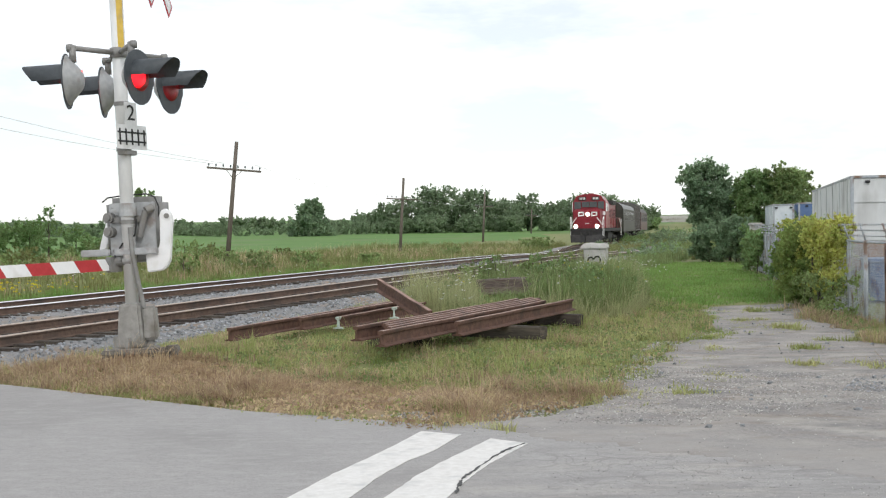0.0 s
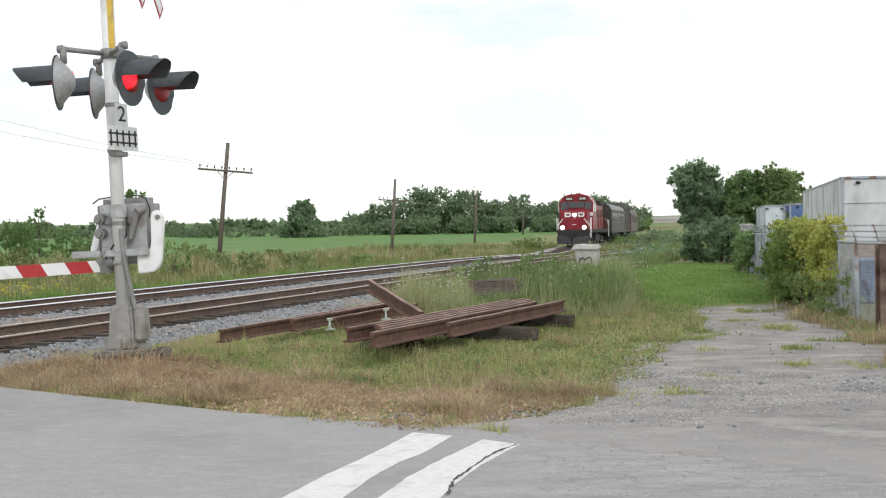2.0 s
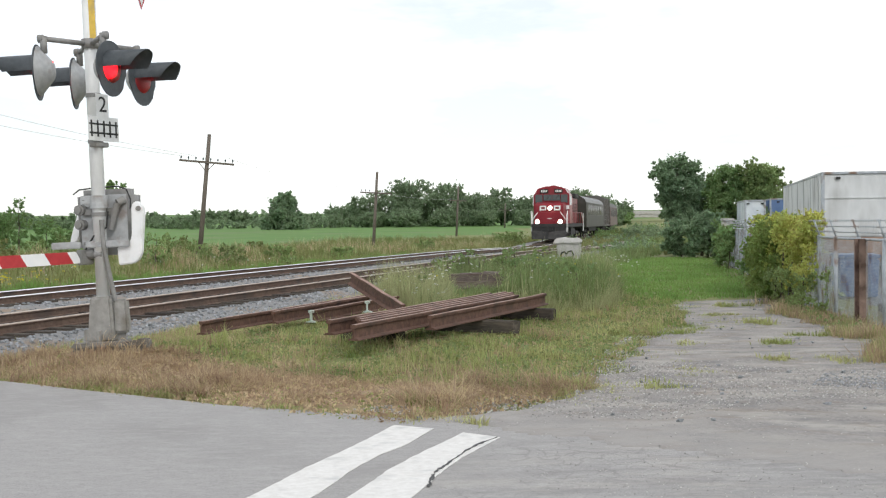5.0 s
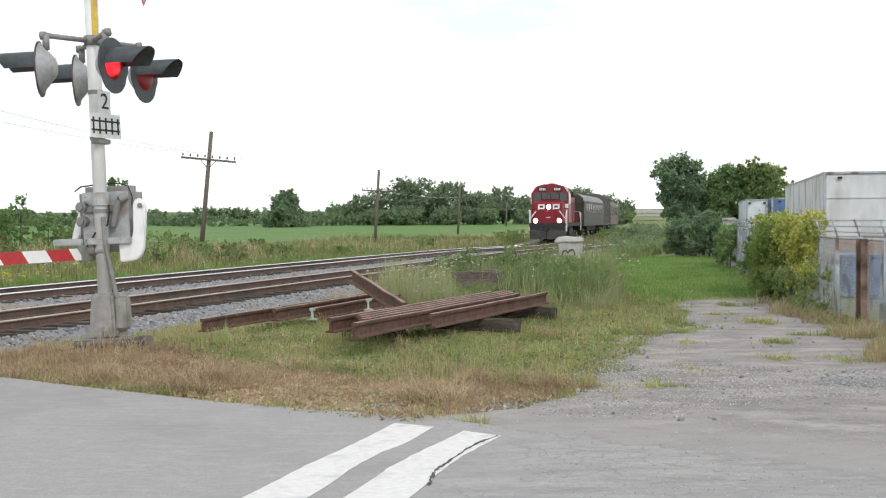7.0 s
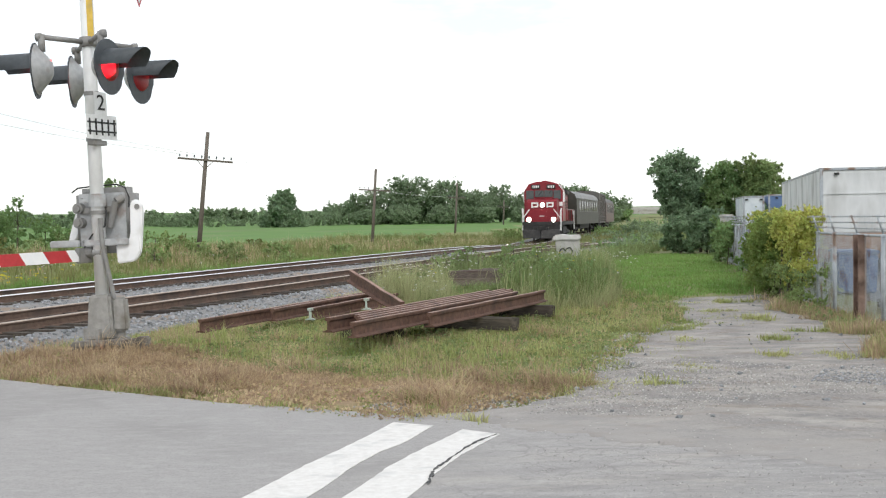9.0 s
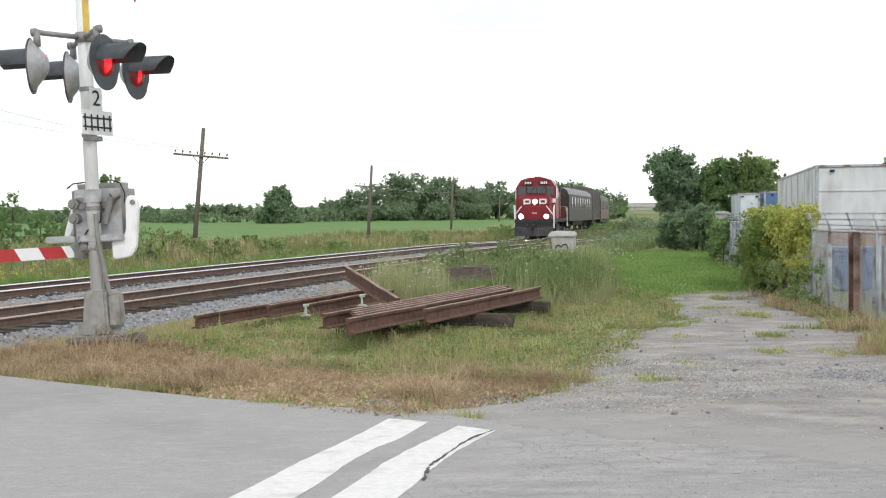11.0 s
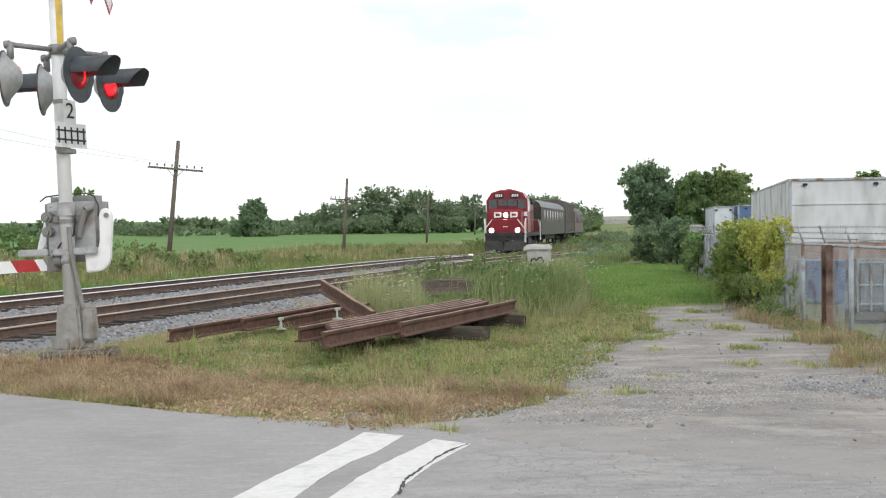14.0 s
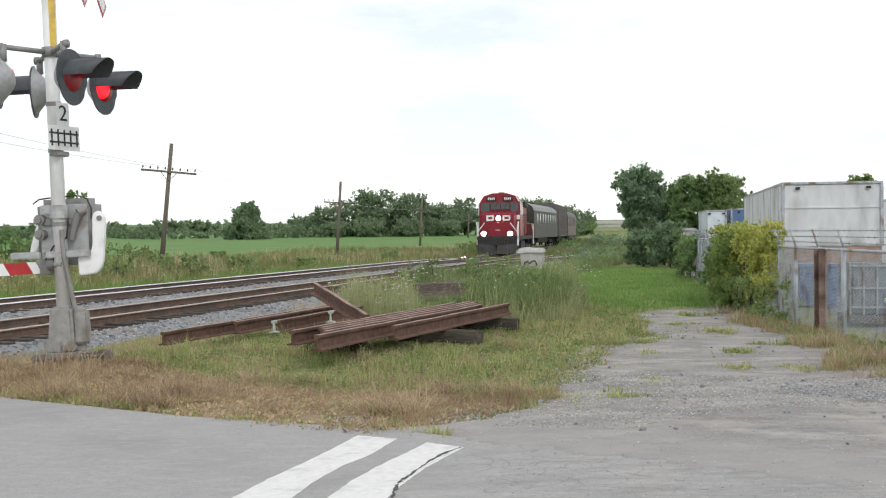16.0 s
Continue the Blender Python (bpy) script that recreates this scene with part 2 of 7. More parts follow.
LENS = material("red_signal_lens", (0.55, 0.02, 0.035), (0.65, 0.03, 0.045), 60, 0.38, bump=0.15, transmit=0.6)
# glowing and dull sides of the ball added to make the lamps flash
LIT = material("flash_ball_glow", (0.9, 0.9, 0.9), (1, 1, 1), 5, 0.4, bump=0, glow=5.0, glow_colour=(1.0, 0.04, 0.065))
UNLIT = material("flash_ball_dull", (0.10, 0.10, 0.10), (0.16, 0.16, 0.16), 5, 0.4, bump=0)
PIP = material("red_side_light", (0.8, 0.05, 0.05), (0.9, 0.05, 0.05), 5, 0.3, bump=0, glow=3.0, glow_colour=(1, 0.05, 0.05))
WHITE = material("white_sheet_sign", (0.74, 0.75, 0.75), (0.84, 0.84, 0.84), 12, 0.5, bump=0.03, stain=(0.62, 0.62, 0.60), stain_scale=4)
WHITE_WEIGHT = material("white_counterweight", (0.80, 0.81, 0.82), (0.88, 0.88, 0.88), 6, 0.45, bump=0.04, stain=(0.72, 0.72, 0.70), stain_scale=4)
RED = material("red_reflective", (0.42, 0.03, 0.035), (0.52, 0.045, 0.05), 14, 0.45, bump=0.03)
BLACK = material("black_paint", (0.02, 0.02, 0.02), (0.035, 0.035, 0.035), 14, 0.6, bump=0.03)
YELLOW = material("yellow_tape", (0.62, 0.42, 0.06), (0.72, 0.50, 0.10), 14, 0.5, bump=0.03, stain=(0.5, 0.36, 0.12), stain_scale=6)
OLD_CONCRETE = material("dirty_concrete", (0.13, 0.12, 0.105), (0.25, 0.235, 0.21), 9, 0.95, bump=0.5, stain=(0.10, 0.08, 0.06), stain_scale=3)
OLD_RUST = material("flaking_rust", (0.19, 0.125, 0.10), (0.35, 0.25, 0.205), 7, 0.9, bump=0.6, stain=(0.10, 0.065, 0.05), stain_scale=3.5, stain_at=(0.46, 0.62))
YARD = material("dark_yard_gravel", (0.10, 0.107, 0.117), (0.21, 0.22, 0.235), 9, 0.95, bump=0.6, stain=(0.16, 0.135, 0.11), stain_scale=0.5)
MINT = material("flaking_pale_green_paint", (0.42, 0.52, 0.47), (0.58, 0.66, 0.60), 30, 0.7, bump=0.2, stain=(0.24, 0.16, 0.11), stain_scale=14)
CONCRETE = material("weathered_concrete", (0.38, 0.37, 0.35), (0.52, 0.51, 0.49), 7, 0.9, bump=0.35, stain=(0.25, 0.19, 0.15), stain_scale=1.6, stain_at=(0.56, 0.74))
POLE = material("weathered_pole_wood", (0.10, 0.085, 0.07), (0.18, 0.155, 0.13), 5, 0.9, bump=0.4, stretch=(8, 8, 1))
INSULATOR = material("glass_insulator", (0.05, 0.07, 0.07), (0.09, 0.12, 0.12), 5, 0.2, bump=0)
WIRE = material("grey_line_wire", (0.66, 0.68, 0.70), (0.74, 0.75, 0.76), 5, 0.6, bump=0)
LOCO_RED = material("faded_red_loco_paint", (0.19, 0.009, 0.018), (0.26, 0.015, 0.026), 1.5, 0.35, bump=0.02, stain=(0.19, 0.016, 0.022), stain_scale=0.7)
LOCO_BLACK = material("sooty_black_underframe", (0.018, 0.018, 0.018), (0.045, 0.042, 0.04), 3, 0.7, bump=0.15)
LOCO_WHITE = material("white_handrail_paint", (0.75, 0.75, 0.74), (0.85, 0.85, 0.84), 5, 0.4, bump=0.02)
WINDOW = material("dark_cab_glass", (0.03, 0.04, 0.045), (0.05, 0.06, 0.065), 3, 0.08, bump=0, spec=0.7)
HEADLIGHT = material("burning_headlight", (1, 0.95, 0.85), (1, 0.97, 0.9), 3, 0.3, bump=0, glow=60.0, glow_colour=(1.0, 0.86, 0.66))
COACH_DARK = material("dark_olive_coach_side", (0.028, 0.028, 0.022), (0.05, 0.047, 0.037), 1.2, 0.5, bump=0.05, stain=(0.06, 0.05, 0.045), stain_scale=0.6)
COACH_ROOF = material("grey_coach_roof", (0.11, 0.11, 0.106), (0.18, 0.18, 0.175), 1.5, 0.45, 0.2, bump=0.03, stain=(0.2, 0.2, 0.2), stain_scale=0.7)
COACH_GREY = material("grey_van_side", (0.085, 0.08, 0.075), (0.13, 0.125, 0.12), 1.2, 0.6, bump=0.05, stain=(0.12, 0.10, 0.09), stain_scale=0.8)
COACH_MAROON = material("maroon_coach_side", (0.065, 0.03, 0.028), (0.095, 0.04, 0.036), 1.2, 0.45, bump=0.03)
BOX_WHITE = material("grubby_white_box_panel", (0.54, 0.555, 0.555), (0.72, 0.73, 0.73), 1.6, 0.55, bump=0.06, stain=(0.34, 0.345, 0.335), stain_scale=1.6, stain_at=(0.46, 0.68), stretch=(1, 1, 0.35))
BOX_RUST = material("rusty_orange_skirt", (0.30, 0.20, 0.15), (0.42, 0.30, 0.23), 2.5, 0.8, bump=0.2, stain=(0.22, 0.12, 0.08), stain_scale=1.4)
BOX_BLUE = material("blue_box_panel", (0.10, 0.17, 0.33), (0.14, 0.22, 0.40), 2, 0.5, bump=0.05)
BOX_PALE = material("pale_blue_white_panel", (0.55, 0.60, 0.64), (0.68, 0.72, 0.75), 2, 0.5, bump=0.05, stain=(0.46, 0.52, 0.57), stain_scale=1.2)
FENCE_METAL = material("galvanised_fence_steel", (0.35, 0.38, 0.41), (0.48, 0.51, 0.54), 9, 0.55, 0.5, bump=0.05, stain=(0.24, 0.17, 0.13), stain_scale=3)
SLAT = material("blue_grey_privacy_slat", (0.20, 0.24, 0.28), (0.30, 0.34, 0.385), 3, 0.6, bump=0.1, stain=(0.30, 0.25, 0.22), stain_scale=1.5, vary=0.28)
BARK = material("tree_bark", (0.07, 0.06, 0.045), (0.14, 0.12, 0.095), 8, 0.95, bump=0.6, stretch=(5, 5, 1))
LEAF = leaf_material("broad_leaf_green", (0.195, 0.30, 0.125), (0.30, 0.405, 0.17))
LEAF_DARK = leaf_material("dark_leaf_green", (0.21, 0.31, 0.19), (0.32, 0.42, 0.25))
LEAF_OLIVE = leaf_material("olive_leaf_green", (0.23, 0.315, 0.125), (0.345, 0.42, 0.175))
# distance haze is mixed into this leaf colour, paler and bluer
LEAF_FAR_HAZY = leaf_material("hazy_far_leaf_green", (0.21, 0.285, 0.17), (0.30, 0.385, 0.23), 0.3, scale=0.08)
LEAF_VINE = leaf_material("yellow_green_vine_leaf", (0.33, 0.41, 0.12), (0.64, 0.61, 0.18), 0.3, scale=1.2)
LEAF_VINE_DARK = leaf_material("green_vine_leaf", (0.17, 0.25, 0.08), (0.29, 0.36, 0.11), 0.3, scale=1.2)
GRASS = leaf_material("green_grass_blade", (0.22, 0.29, 0.08), (0.53, 0.50, 0.25), 0.35, scale=0.8)
GRASS_DRY = leaf_material("dry_grass_blade", (0.37, 0.27, 0.17), (0.60, 0.475, 0.325), 0.3, scale=0.9)
LAWN = leaf_material("mown_lawn_blade", (0.17, 0.30, 0.075), (0.26, 0.385, 0.12), 0.25, scale=0.4)
WEED = leaf_material("tall_weed_leaf", (0.17, 0.235, 0.09), (0.29, 0.34, 0.155), 0.35, scale=0.9)
TALL_GRASS = leaf_material("tall_grass_blade", (0.14, 0.225, 0.08), (0.30, 0.345, 0.14), 0.4, scale=0.9)
STRAW = leaf_material("pale_seed_grass", (0.34, 0.36, 0.18), (0.50, 0.50, 0.28), 0.25, scale=1.0)
FLOWER_YELLOW = leaf_material("yellow_petal", (0.60, 0.50, 0.04), (0.70, 0.58, 0.05), 0.15)
FLOWER_WHITE = leaf_material("white_petal", (0.70, 0.70, 0.66), (0.80, 0.80, 0.77), 0.1)
RUSSET = leaf_material("russet_dead_grass", (0.27, 0.175, 0.115), (0.46, 0.33, 0.23), 0.3, scale=1.1)
MEADOW = leaf_material("rough_meadow_blade", (0.15, 0.20, 0.065), (0.30, 0.29, 0.13), 0.3, scale=0.15)


# ---- mesh helpers ----
def link_mesh(name, bm, mat, smooth=False):
    me = bpy.data.meshes.new(name)
    bm.to_mesh(me)
    bm.free()
    for m in (mat if isinstance(mat, (list, tuple)) else [mat]):
        me.materials.append(m)
    if smooth:
        me.polygons.foreach_set("use_smooth", [True] * len(me.polygons))
    return me


def part(name, bm, mat, parent, label="", smooth=False):
    ob = new(name, link_mesh(name, bm, mat, smooth))
    ob.parent = parent
    if label:
        ob["label"] = label
    return ob


def thing(name, m, label, category, group="", kind=""):
    ob = new(name)
    ob.matrix_basis = m
    ob.empty_display_size = 0.2
    return tagged(ob, label, category, group, kind)


def box(bm, c, size, bevel=0.0, turn=None, taper=None):
    made = bmesh.ops.create_cube(bm, size=1.0)["verts"]
    if taper:
        for v in made:
            if v.co.z > 0:
                v.co.x, v.co.y = v.co.x * taper[0], v.co.y * taper[1]
    bmesh.ops.scale(bm, vec=size, verts=made)
    if bevel:
        edges = list({e for v in made for e in v.link_edges})
        res = bmesh.ops.bevel(bm, geom=edges, offset=bevel, segments=2, affect="EDGES")
        made = list(set(res["verts"]) | {v for v in made if v.is_valid})
    if turn:
        bmesh.ops.rotate(bm, cent=(0, 0, 0), matrix=Euler([radians(a) for a in turn]).to_matrix(), verts=made)
    bmesh.ops.translate(bm, vec=c, verts=made)
    return bm


def rod(bm, a, b, r, r2=None, seg=12, caps=True):
    a, b = Vector(a), Vector(b)
    d = b - a
    q = d.to_track_quat("Z", "Y").to_matrix().to_4x4()
    bmesh.ops.create_cone(bm, cap_ends=caps, segments=seg, radius1=r, radius2=r if r2 is None else r2, depth=d.length,
                          matrix=Matrix.Translation((a + b) / 2) @ q)
    return bm


def revolve(bm, profile, m, seg=20):
    """profile: (radius, height) along local z."""
    rings = []
    for r, h in profile:
        rings.append([bm.verts.new(m @ Vector((r * math.cos(k * math.tau / seg), r * math.sin(k * math.tau / seg), h))) for k in range(seg)])
    for a, b in zip(rings, rings[1:]):
        for k in range(seg):
            bm.faces.new((a[k], a[(k + 1) % seg], b[(k + 1) % seg], b[k]))
    return rings


def sweep(bm, profile, frames, closed=True, caps=True):
    """profile: (side, up) points; frames: (place, side vector, up vector)."""
    rings = [[bm.verts.new(p + s * a + u * b) for a, b in profile] for p, s, u in frames]
    n = len(profile)
    for r, q in zip(rings, rings[1:]):
        for k in range(n if closed else n - 1):
            bm.faces.new((r[k], r[(k + 1) % n], q[(k + 1) % n], q[k]))
    if caps and closed:
        bm.faces.new(rings[0][::-1])
        bm.faces.new(rings[-1])
    return rings


def stuff_mesh(name, verts, faces, mat):
    me = bpy.data.meshes.new(name)
    me.from_pydata(verts.tolist() if hasattr(verts, "tolist") else verts, [], faces.tolist() if hasattr(faces, "tolist") else faces)
    me.materials.append(mat)
    return me


rng = np.random.default_rng(7)


def leaf_mesh(name, places, size, mat, upright=0.0):
    """One rhombic, slightly folded leaf at each place, turned at random."""
    n = len(places)
    d = rng.normal(size=(n, 3))
    d[:, 2] = d[:, 2] * (1 - upright) + upright
    d /= np.linalg.norm(d, axis=1)[:, None]
    e = np.cross(d, rng.normal(size=(n, 3)))
    e /= np.linalg.norm(e, axis=1)[:, None]
    s = size * rng.uniform(0.6, 1.35, (n, 1))
    up = np.cross(d, e) * s * 0.16
    v = np.stack([places - d * s, places + e * s * 0.55 + up, places + d * s, places - e * s * 0.55 + up], 1).reshape(-1, 3)
    k = np.arange(n)[:, None] * 4
    f = np.concatenate([k + [0, 1, 2], k + [0, 2, 3]], 0)
    return stuff_mesh(name, v, f, mat)


def clump_places(clumps, per_size):
    """Leaves in short outward sprays that fill ball-like clumps (x, y, z, r) unevenly."""
    out = []
    for x, y, z, r in clumps:
        n = max(10, int(per_size * r * r))
        m = max(4, n // 13)
        d = rng.normal(size=(m, 3))
        d /= np.linalg.norm(d, axis=1)[:, None]
        d[:, 2] += 0.15
        rad = r * (0.25 + 0.68 * rng.random((m, 1)) ** 0.55 + 0.30 * rng.random((m, 1)) ** 6)
        pick = rng.integers(0, m, n)
        reach = rng.normal(0, 0.20, (n, 1)) * r
        out.append(np.array([x, y, z]) + d[pick] * (rad[pick] + reach) * np.array([1, 1, 0.88]) + rng.normal(0, 0.085, (n, 3)) * r)
    return np.concatenate(out)


def blades(name, xy, z, height, width, mat, lean=0.35, tuft=1):
    """Tapered, leaning grass blades; every run of `tuft` blades leans and grows alike."""
    n = len(xy)
    heads = xy[::tuft]
    lump = np.array([noise.noise(Vector((x * 0.9, y * 0.9, 11))) + 0.5 * noise.noise(Vector((x * 3, y * 3, 4))) for x, y in heads.tolist()])
    many = lambda v: np.repeat(v, tuft)[:n]
    h = height * rng.uniform(0.5, 1.3, n) * many(np.clip(1.0 + 0.9 * lump, 0.25, 2.2) * rng.uniform(0.6, 1.25, len(heads)))
    a = rng.uniform(0, math.tau, n)
    w = width * rng.uniform(0.6, 1.3, n)
    side = np.stack([np.cos(a), np.sin(a), np.zeros(n)], 1) * w[:, None] / 2
    b = many(rng.uniform(0, math.tau, len(heads))) + rng.normal(0, 0.9, n)
    ln = np.abs(rng.normal(0, lean, n)) * h
    off = np.stack([np.cos(b) * ln, np.sin(b) * ln, np.zeros(n)], 1)
    base = np.column_stack([xy, z])
    upv = np.array([0, 0, 1.0])
    mid = base + off * 0.35 + upv * (h * 0.6)[:, None]
    tip = base + off + upv * h[:, None] * np.clip(1 - (ln / h)[:, None] * 0.35, 0.25, 1)
    v = np.stack([base - side, base + side, mid + side * 0.7, mid - side * 0.7, tip], 1).reshape(-1, 3)
    k = np.arange(n)[:, None] * 5
    f4 = (k + [0, 1, 2, 3]).tolist()
    f3 = (k + [3, 2, 4]).tolist()
    me = bpy.data.meshes.new(name)
    me.from_pydata(v.tolist(), [], f4 + f3)
    me.materials.append(mat)
    return me


def inside(poly, pts):
    """Which points lie inside the polygon."""
    x, y = pts[:, 0], pts[:, 1]
    res = np.zeros(len(pts), bool)
    for (x1, y1), (x2, y2) in zip(poly, poly[1:] + poly[:1]):
        cross = ((y1 > y) != (y2 > y)) & (x < (x2 - x1) * (y - y1) / ((y2 - y1) or 1e-9) + x1)
        res ^= cross
    return res


def scatter(poly, n, power=1.0):
    """n points in a polygon, denser towards the camera's road."""
    p = np.array(poly)
    lo, hi = p.min(0), p.max(0)
    got, tot = [], 0
    while tot < n:
        c = lo + (hi - lo) * rng.random((n * 2, 2)) ** np.array([1.0, power])
        c = c[inside(poly, c)]
        got.append(c)
        tot += len(c)
    return np.concatenate(got)[:n]


# ---- plan ----
HEAD = radians(17.74)
ALONG = Vector((math.sin(HEAD), math.cos(HEAD), 0))
ASIDE = Vector((-math.cos(HEAD), math.sin(HEAD), 0))
ROAD_DIR = Vector((0.812, -0.584, 0))
ROAD_N = Vector((0.584, 0.812, 0))
RAIL_Z = 0.05


def heading(l):
    k = min(max((l - 80) / 12, 0), 1)
    e = min(max((l - 100) / 12, 0), 1)
    g = min(max((l - 124) / 12, 0), 1)
    return radians(17.74 - 6.7 * k + 3.5 * e - 2.3 * g)


def dip(l):
    """A slack hollow in the line."""
    return -0.2 * math.exp(-((l - 84) / 13) ** 2)


def centre_line(p, l0, l1, step=2.0):
    """Places and headings along a track whose straight stretch lies p metres from the camera."""
    pts, q, l = [], Vector(ASIDE * 18.1), 0.0
    back = Vector(ALONG)
    while l > l0:
        l -= step
    q = q + back * l
    while l <= l1:
        h = heading(l)
        side = Vector((math.cos(h), -math.sin(h), 0))
        pts.append((q + side * (18.1 - p) + Vector((0, 0, dip(l))), side, Vector((math.sin(h), math.cos(h), 0))))
        q = q + Vector((math.sin(h), math.cos(h), 0)) * step
        l += step
    return pts


def aside(x, y):
    return -x * 0.9524 + y * 0.3047


def ground_z(x, y):
    """Height of the land."""
    p = aside(x, y)
    r = math.hypot(x, y)
    d = 0.584 * x + 0.812 * y - 7.63
    z = -0.02
    if p > 7:
        z -= 0.26 * min((p - 7) / 4, 1)
    if p > 20.5:
        z -= 0.35 * min((p - 20.5) / 4, 1)
    if 9 < p < 24:
        z -= 0.26 * math.exp(-((x * 0.3047 + y * 0.9524 - 84) / 13) ** 2) * min((p - 9) / 2, (24 - p) / 2, 1)
    if p > 26:
        s = x * 0.3047 + y * 0.9524
        z += 0.85 * math.exp(-((p - 36) / 8) ** 2) * min(max((92 - s) / 45, 0), 1)
    if r > 30 and p < 14:
        z -= 0.35 * min((r - 30) / 35, 1)
    if r > 110:
        z += 0.0105 * (r - 110)
    m = (x + 3.9) ** 2 + (y - 14.4) ** 2
    z += 0.20 * math.exp(-m / 2.4) * min(max(d / 0.9, 0), 1)
    if d > 0.3 and r < 60:
        z += 0.05 * noise.noise(Vector((x * 0.35, y * 0.35, 0))) * min(d - 0.3, 1)
    if r > 60:
        z += 0.25 * noise.noise(Vector((x * 0.02, y * 0.02, 3)))
    return z


# ---- ground, field, road, gravel lot ----
def axis_steps(lim, fine, near):
    v, out, step = 0.0, [0.0], fine
    while v < lim:
        if v > near:
            step *= 1.18
        v += step
        out.append(v)
    return sorted({-a for a in out} | set(out))


def build_ground():
    xs = axis_steps(1600, 0.8, 24)
    ys = [y for y in axis_steps(1800, 0.8, 48) if y > -60]
    verts = [(x, y, ground_z(x, y)) for y in ys for x in xs]
    nx = len(xs)
    faces, slots = [], []
    for j in range(len(ys) - 1):
        for i in range(nx - 1):
            faces.append((j * nx + i, j * nx + i + 1, j * nx + nx + i + 1, j * nx + nx + i))
            x, y = (xs[i] + xs[i + 1]) / 2, (ys[j] + ys[j + 1]) / 2
            far = aside(x, y) > 44 + 3 * noise.noise(Vector((x * 0.05, y * 0.05, 1))) and math.hypot(x, y) > 40
            slots.append(1 if far else 0)
    me = bpy.data.meshes.new("ground")
    me.from_pydata(verts, [], faces)
    me.materials.append(SOIL)
    me.materials.append(FIELD)
    me.polygons.foreach_set("material_index", slots)
    me.polygons.foreach_set("use_smooth", [True] * len(faces))
    tagged(new("ground", me), "rough grassy ground running out to a green crop field", "ground", kind="structure")


def patch(name, poly, step, lift, mat, ragged, label, category):
    """A ragged-edged sheet that follows the land inside a polygon."""
    p = np.array(poly)
    lo, hi = p.min(0), p.max(0)
    nx, ny = int((hi[0] - lo[0]) / step) + 2, int((hi[1] - lo[1]) / step) + 2
    gx, gy = np.meshgrid(lo[0] + np.arange(nx) * step, lo[1] + np.arange(ny) * step)
    pts = np.column_stack([gx.ravel(), gy.ravel()])
    wob = np.array([[noise.noise(Vector((a * 1.3, b * 1.3, 5))) + 0.6 * noise.noise(Vector((a * 4, b * 4, 9))),
                     noise.noise(Vector((a * 1.3, b * 1.3, 15))) + 0.6 * noise.noise(Vector((a * 4, b * 4, 19)))] for a, b in pts]) * ragged
    ok = inside(poly, pts + wob).reshape(ny, nx)
    index, verts, faces = {}, [], []

    def vert(j, i):
        if (j, i) not in index:
            index[(j, i)] = len(verts)
            a, b = gx[j, i], gy[j, i]
            verts.append((a, b, ground_z(a, b) + lift))
        return index[(j, i)]
    for j in range(ny - 1):
        for i in range(nx - 1):
            if ok[j, i] and ok[j, i + 1] and ok[j + 1, i] and ok[j + 1, i + 1]:
                faces.append((vert(j, i), vert(j, i + 1), vert(j + 1, i + 1), vert(j + 1, i)))
            elif ok[j, i] and ok[j, i + 1] and ok[j + 1, i + 1]:
                faces.append((vert(j, i), vert(j, i + 1), vert(j + 1, i + 1)))
            elif ok[j, i] and ok[j + 1, i] and ok[j + 1, i + 1]:
                faces.append((vert(j, i), vert(j + 1, i + 1), vert(j + 1, i)))
    count = [0] * len(verts)
    for f in faces:
        for v in f:
            count[v] += 1
    verts = [(x, y, z if c >= 4 else z - lift - 0.035) for (x, y, z), c in zip(verts, count)]
    me = bpy.data.meshes.new(name)
    me.from_pydata(verts, [], faces)
    me.materials.append(mat)
    me.polygons.foreach_set("use_smooth", [True] * len(faces))
    return tagged(new(name, me), label, category, kind="structure")


LOT_POLY = [(0.0, 9.45), (-0.05, 9.75), (0.6, 10.05), (1.41, 10.71), (1.9, 12.2), (2.46, 13.65), (3.31, 16.6), (4.30, 18.3), (4.5, 21.0),
            (5.11, 23.3), (7.25, 23.7), (6.5, 19.8), (6.45, 17.2), (6.6, 14.5), (9.0, 11.0), (20, 4), (16, -2.2), (12, 0.7), (6.0, 4.95), (3.2, 7.0), (1.7, 8.1), (0.78, 8.85), (0.45, 9.15)]
THATCH_POLY = [(-14, 19.6), (-9, 15.9), (-4.92, 12.98), (-1.79, 10.68), (-0.1, 9.5), (1.0, 10.4), (1.6, 11.6), (0.6, 12.1), (-1.0, 12.7),
               (-2.6, 14.0), (-4.2, 15.3), (-7, 16.6), (-11, 20), (-14, 22)]


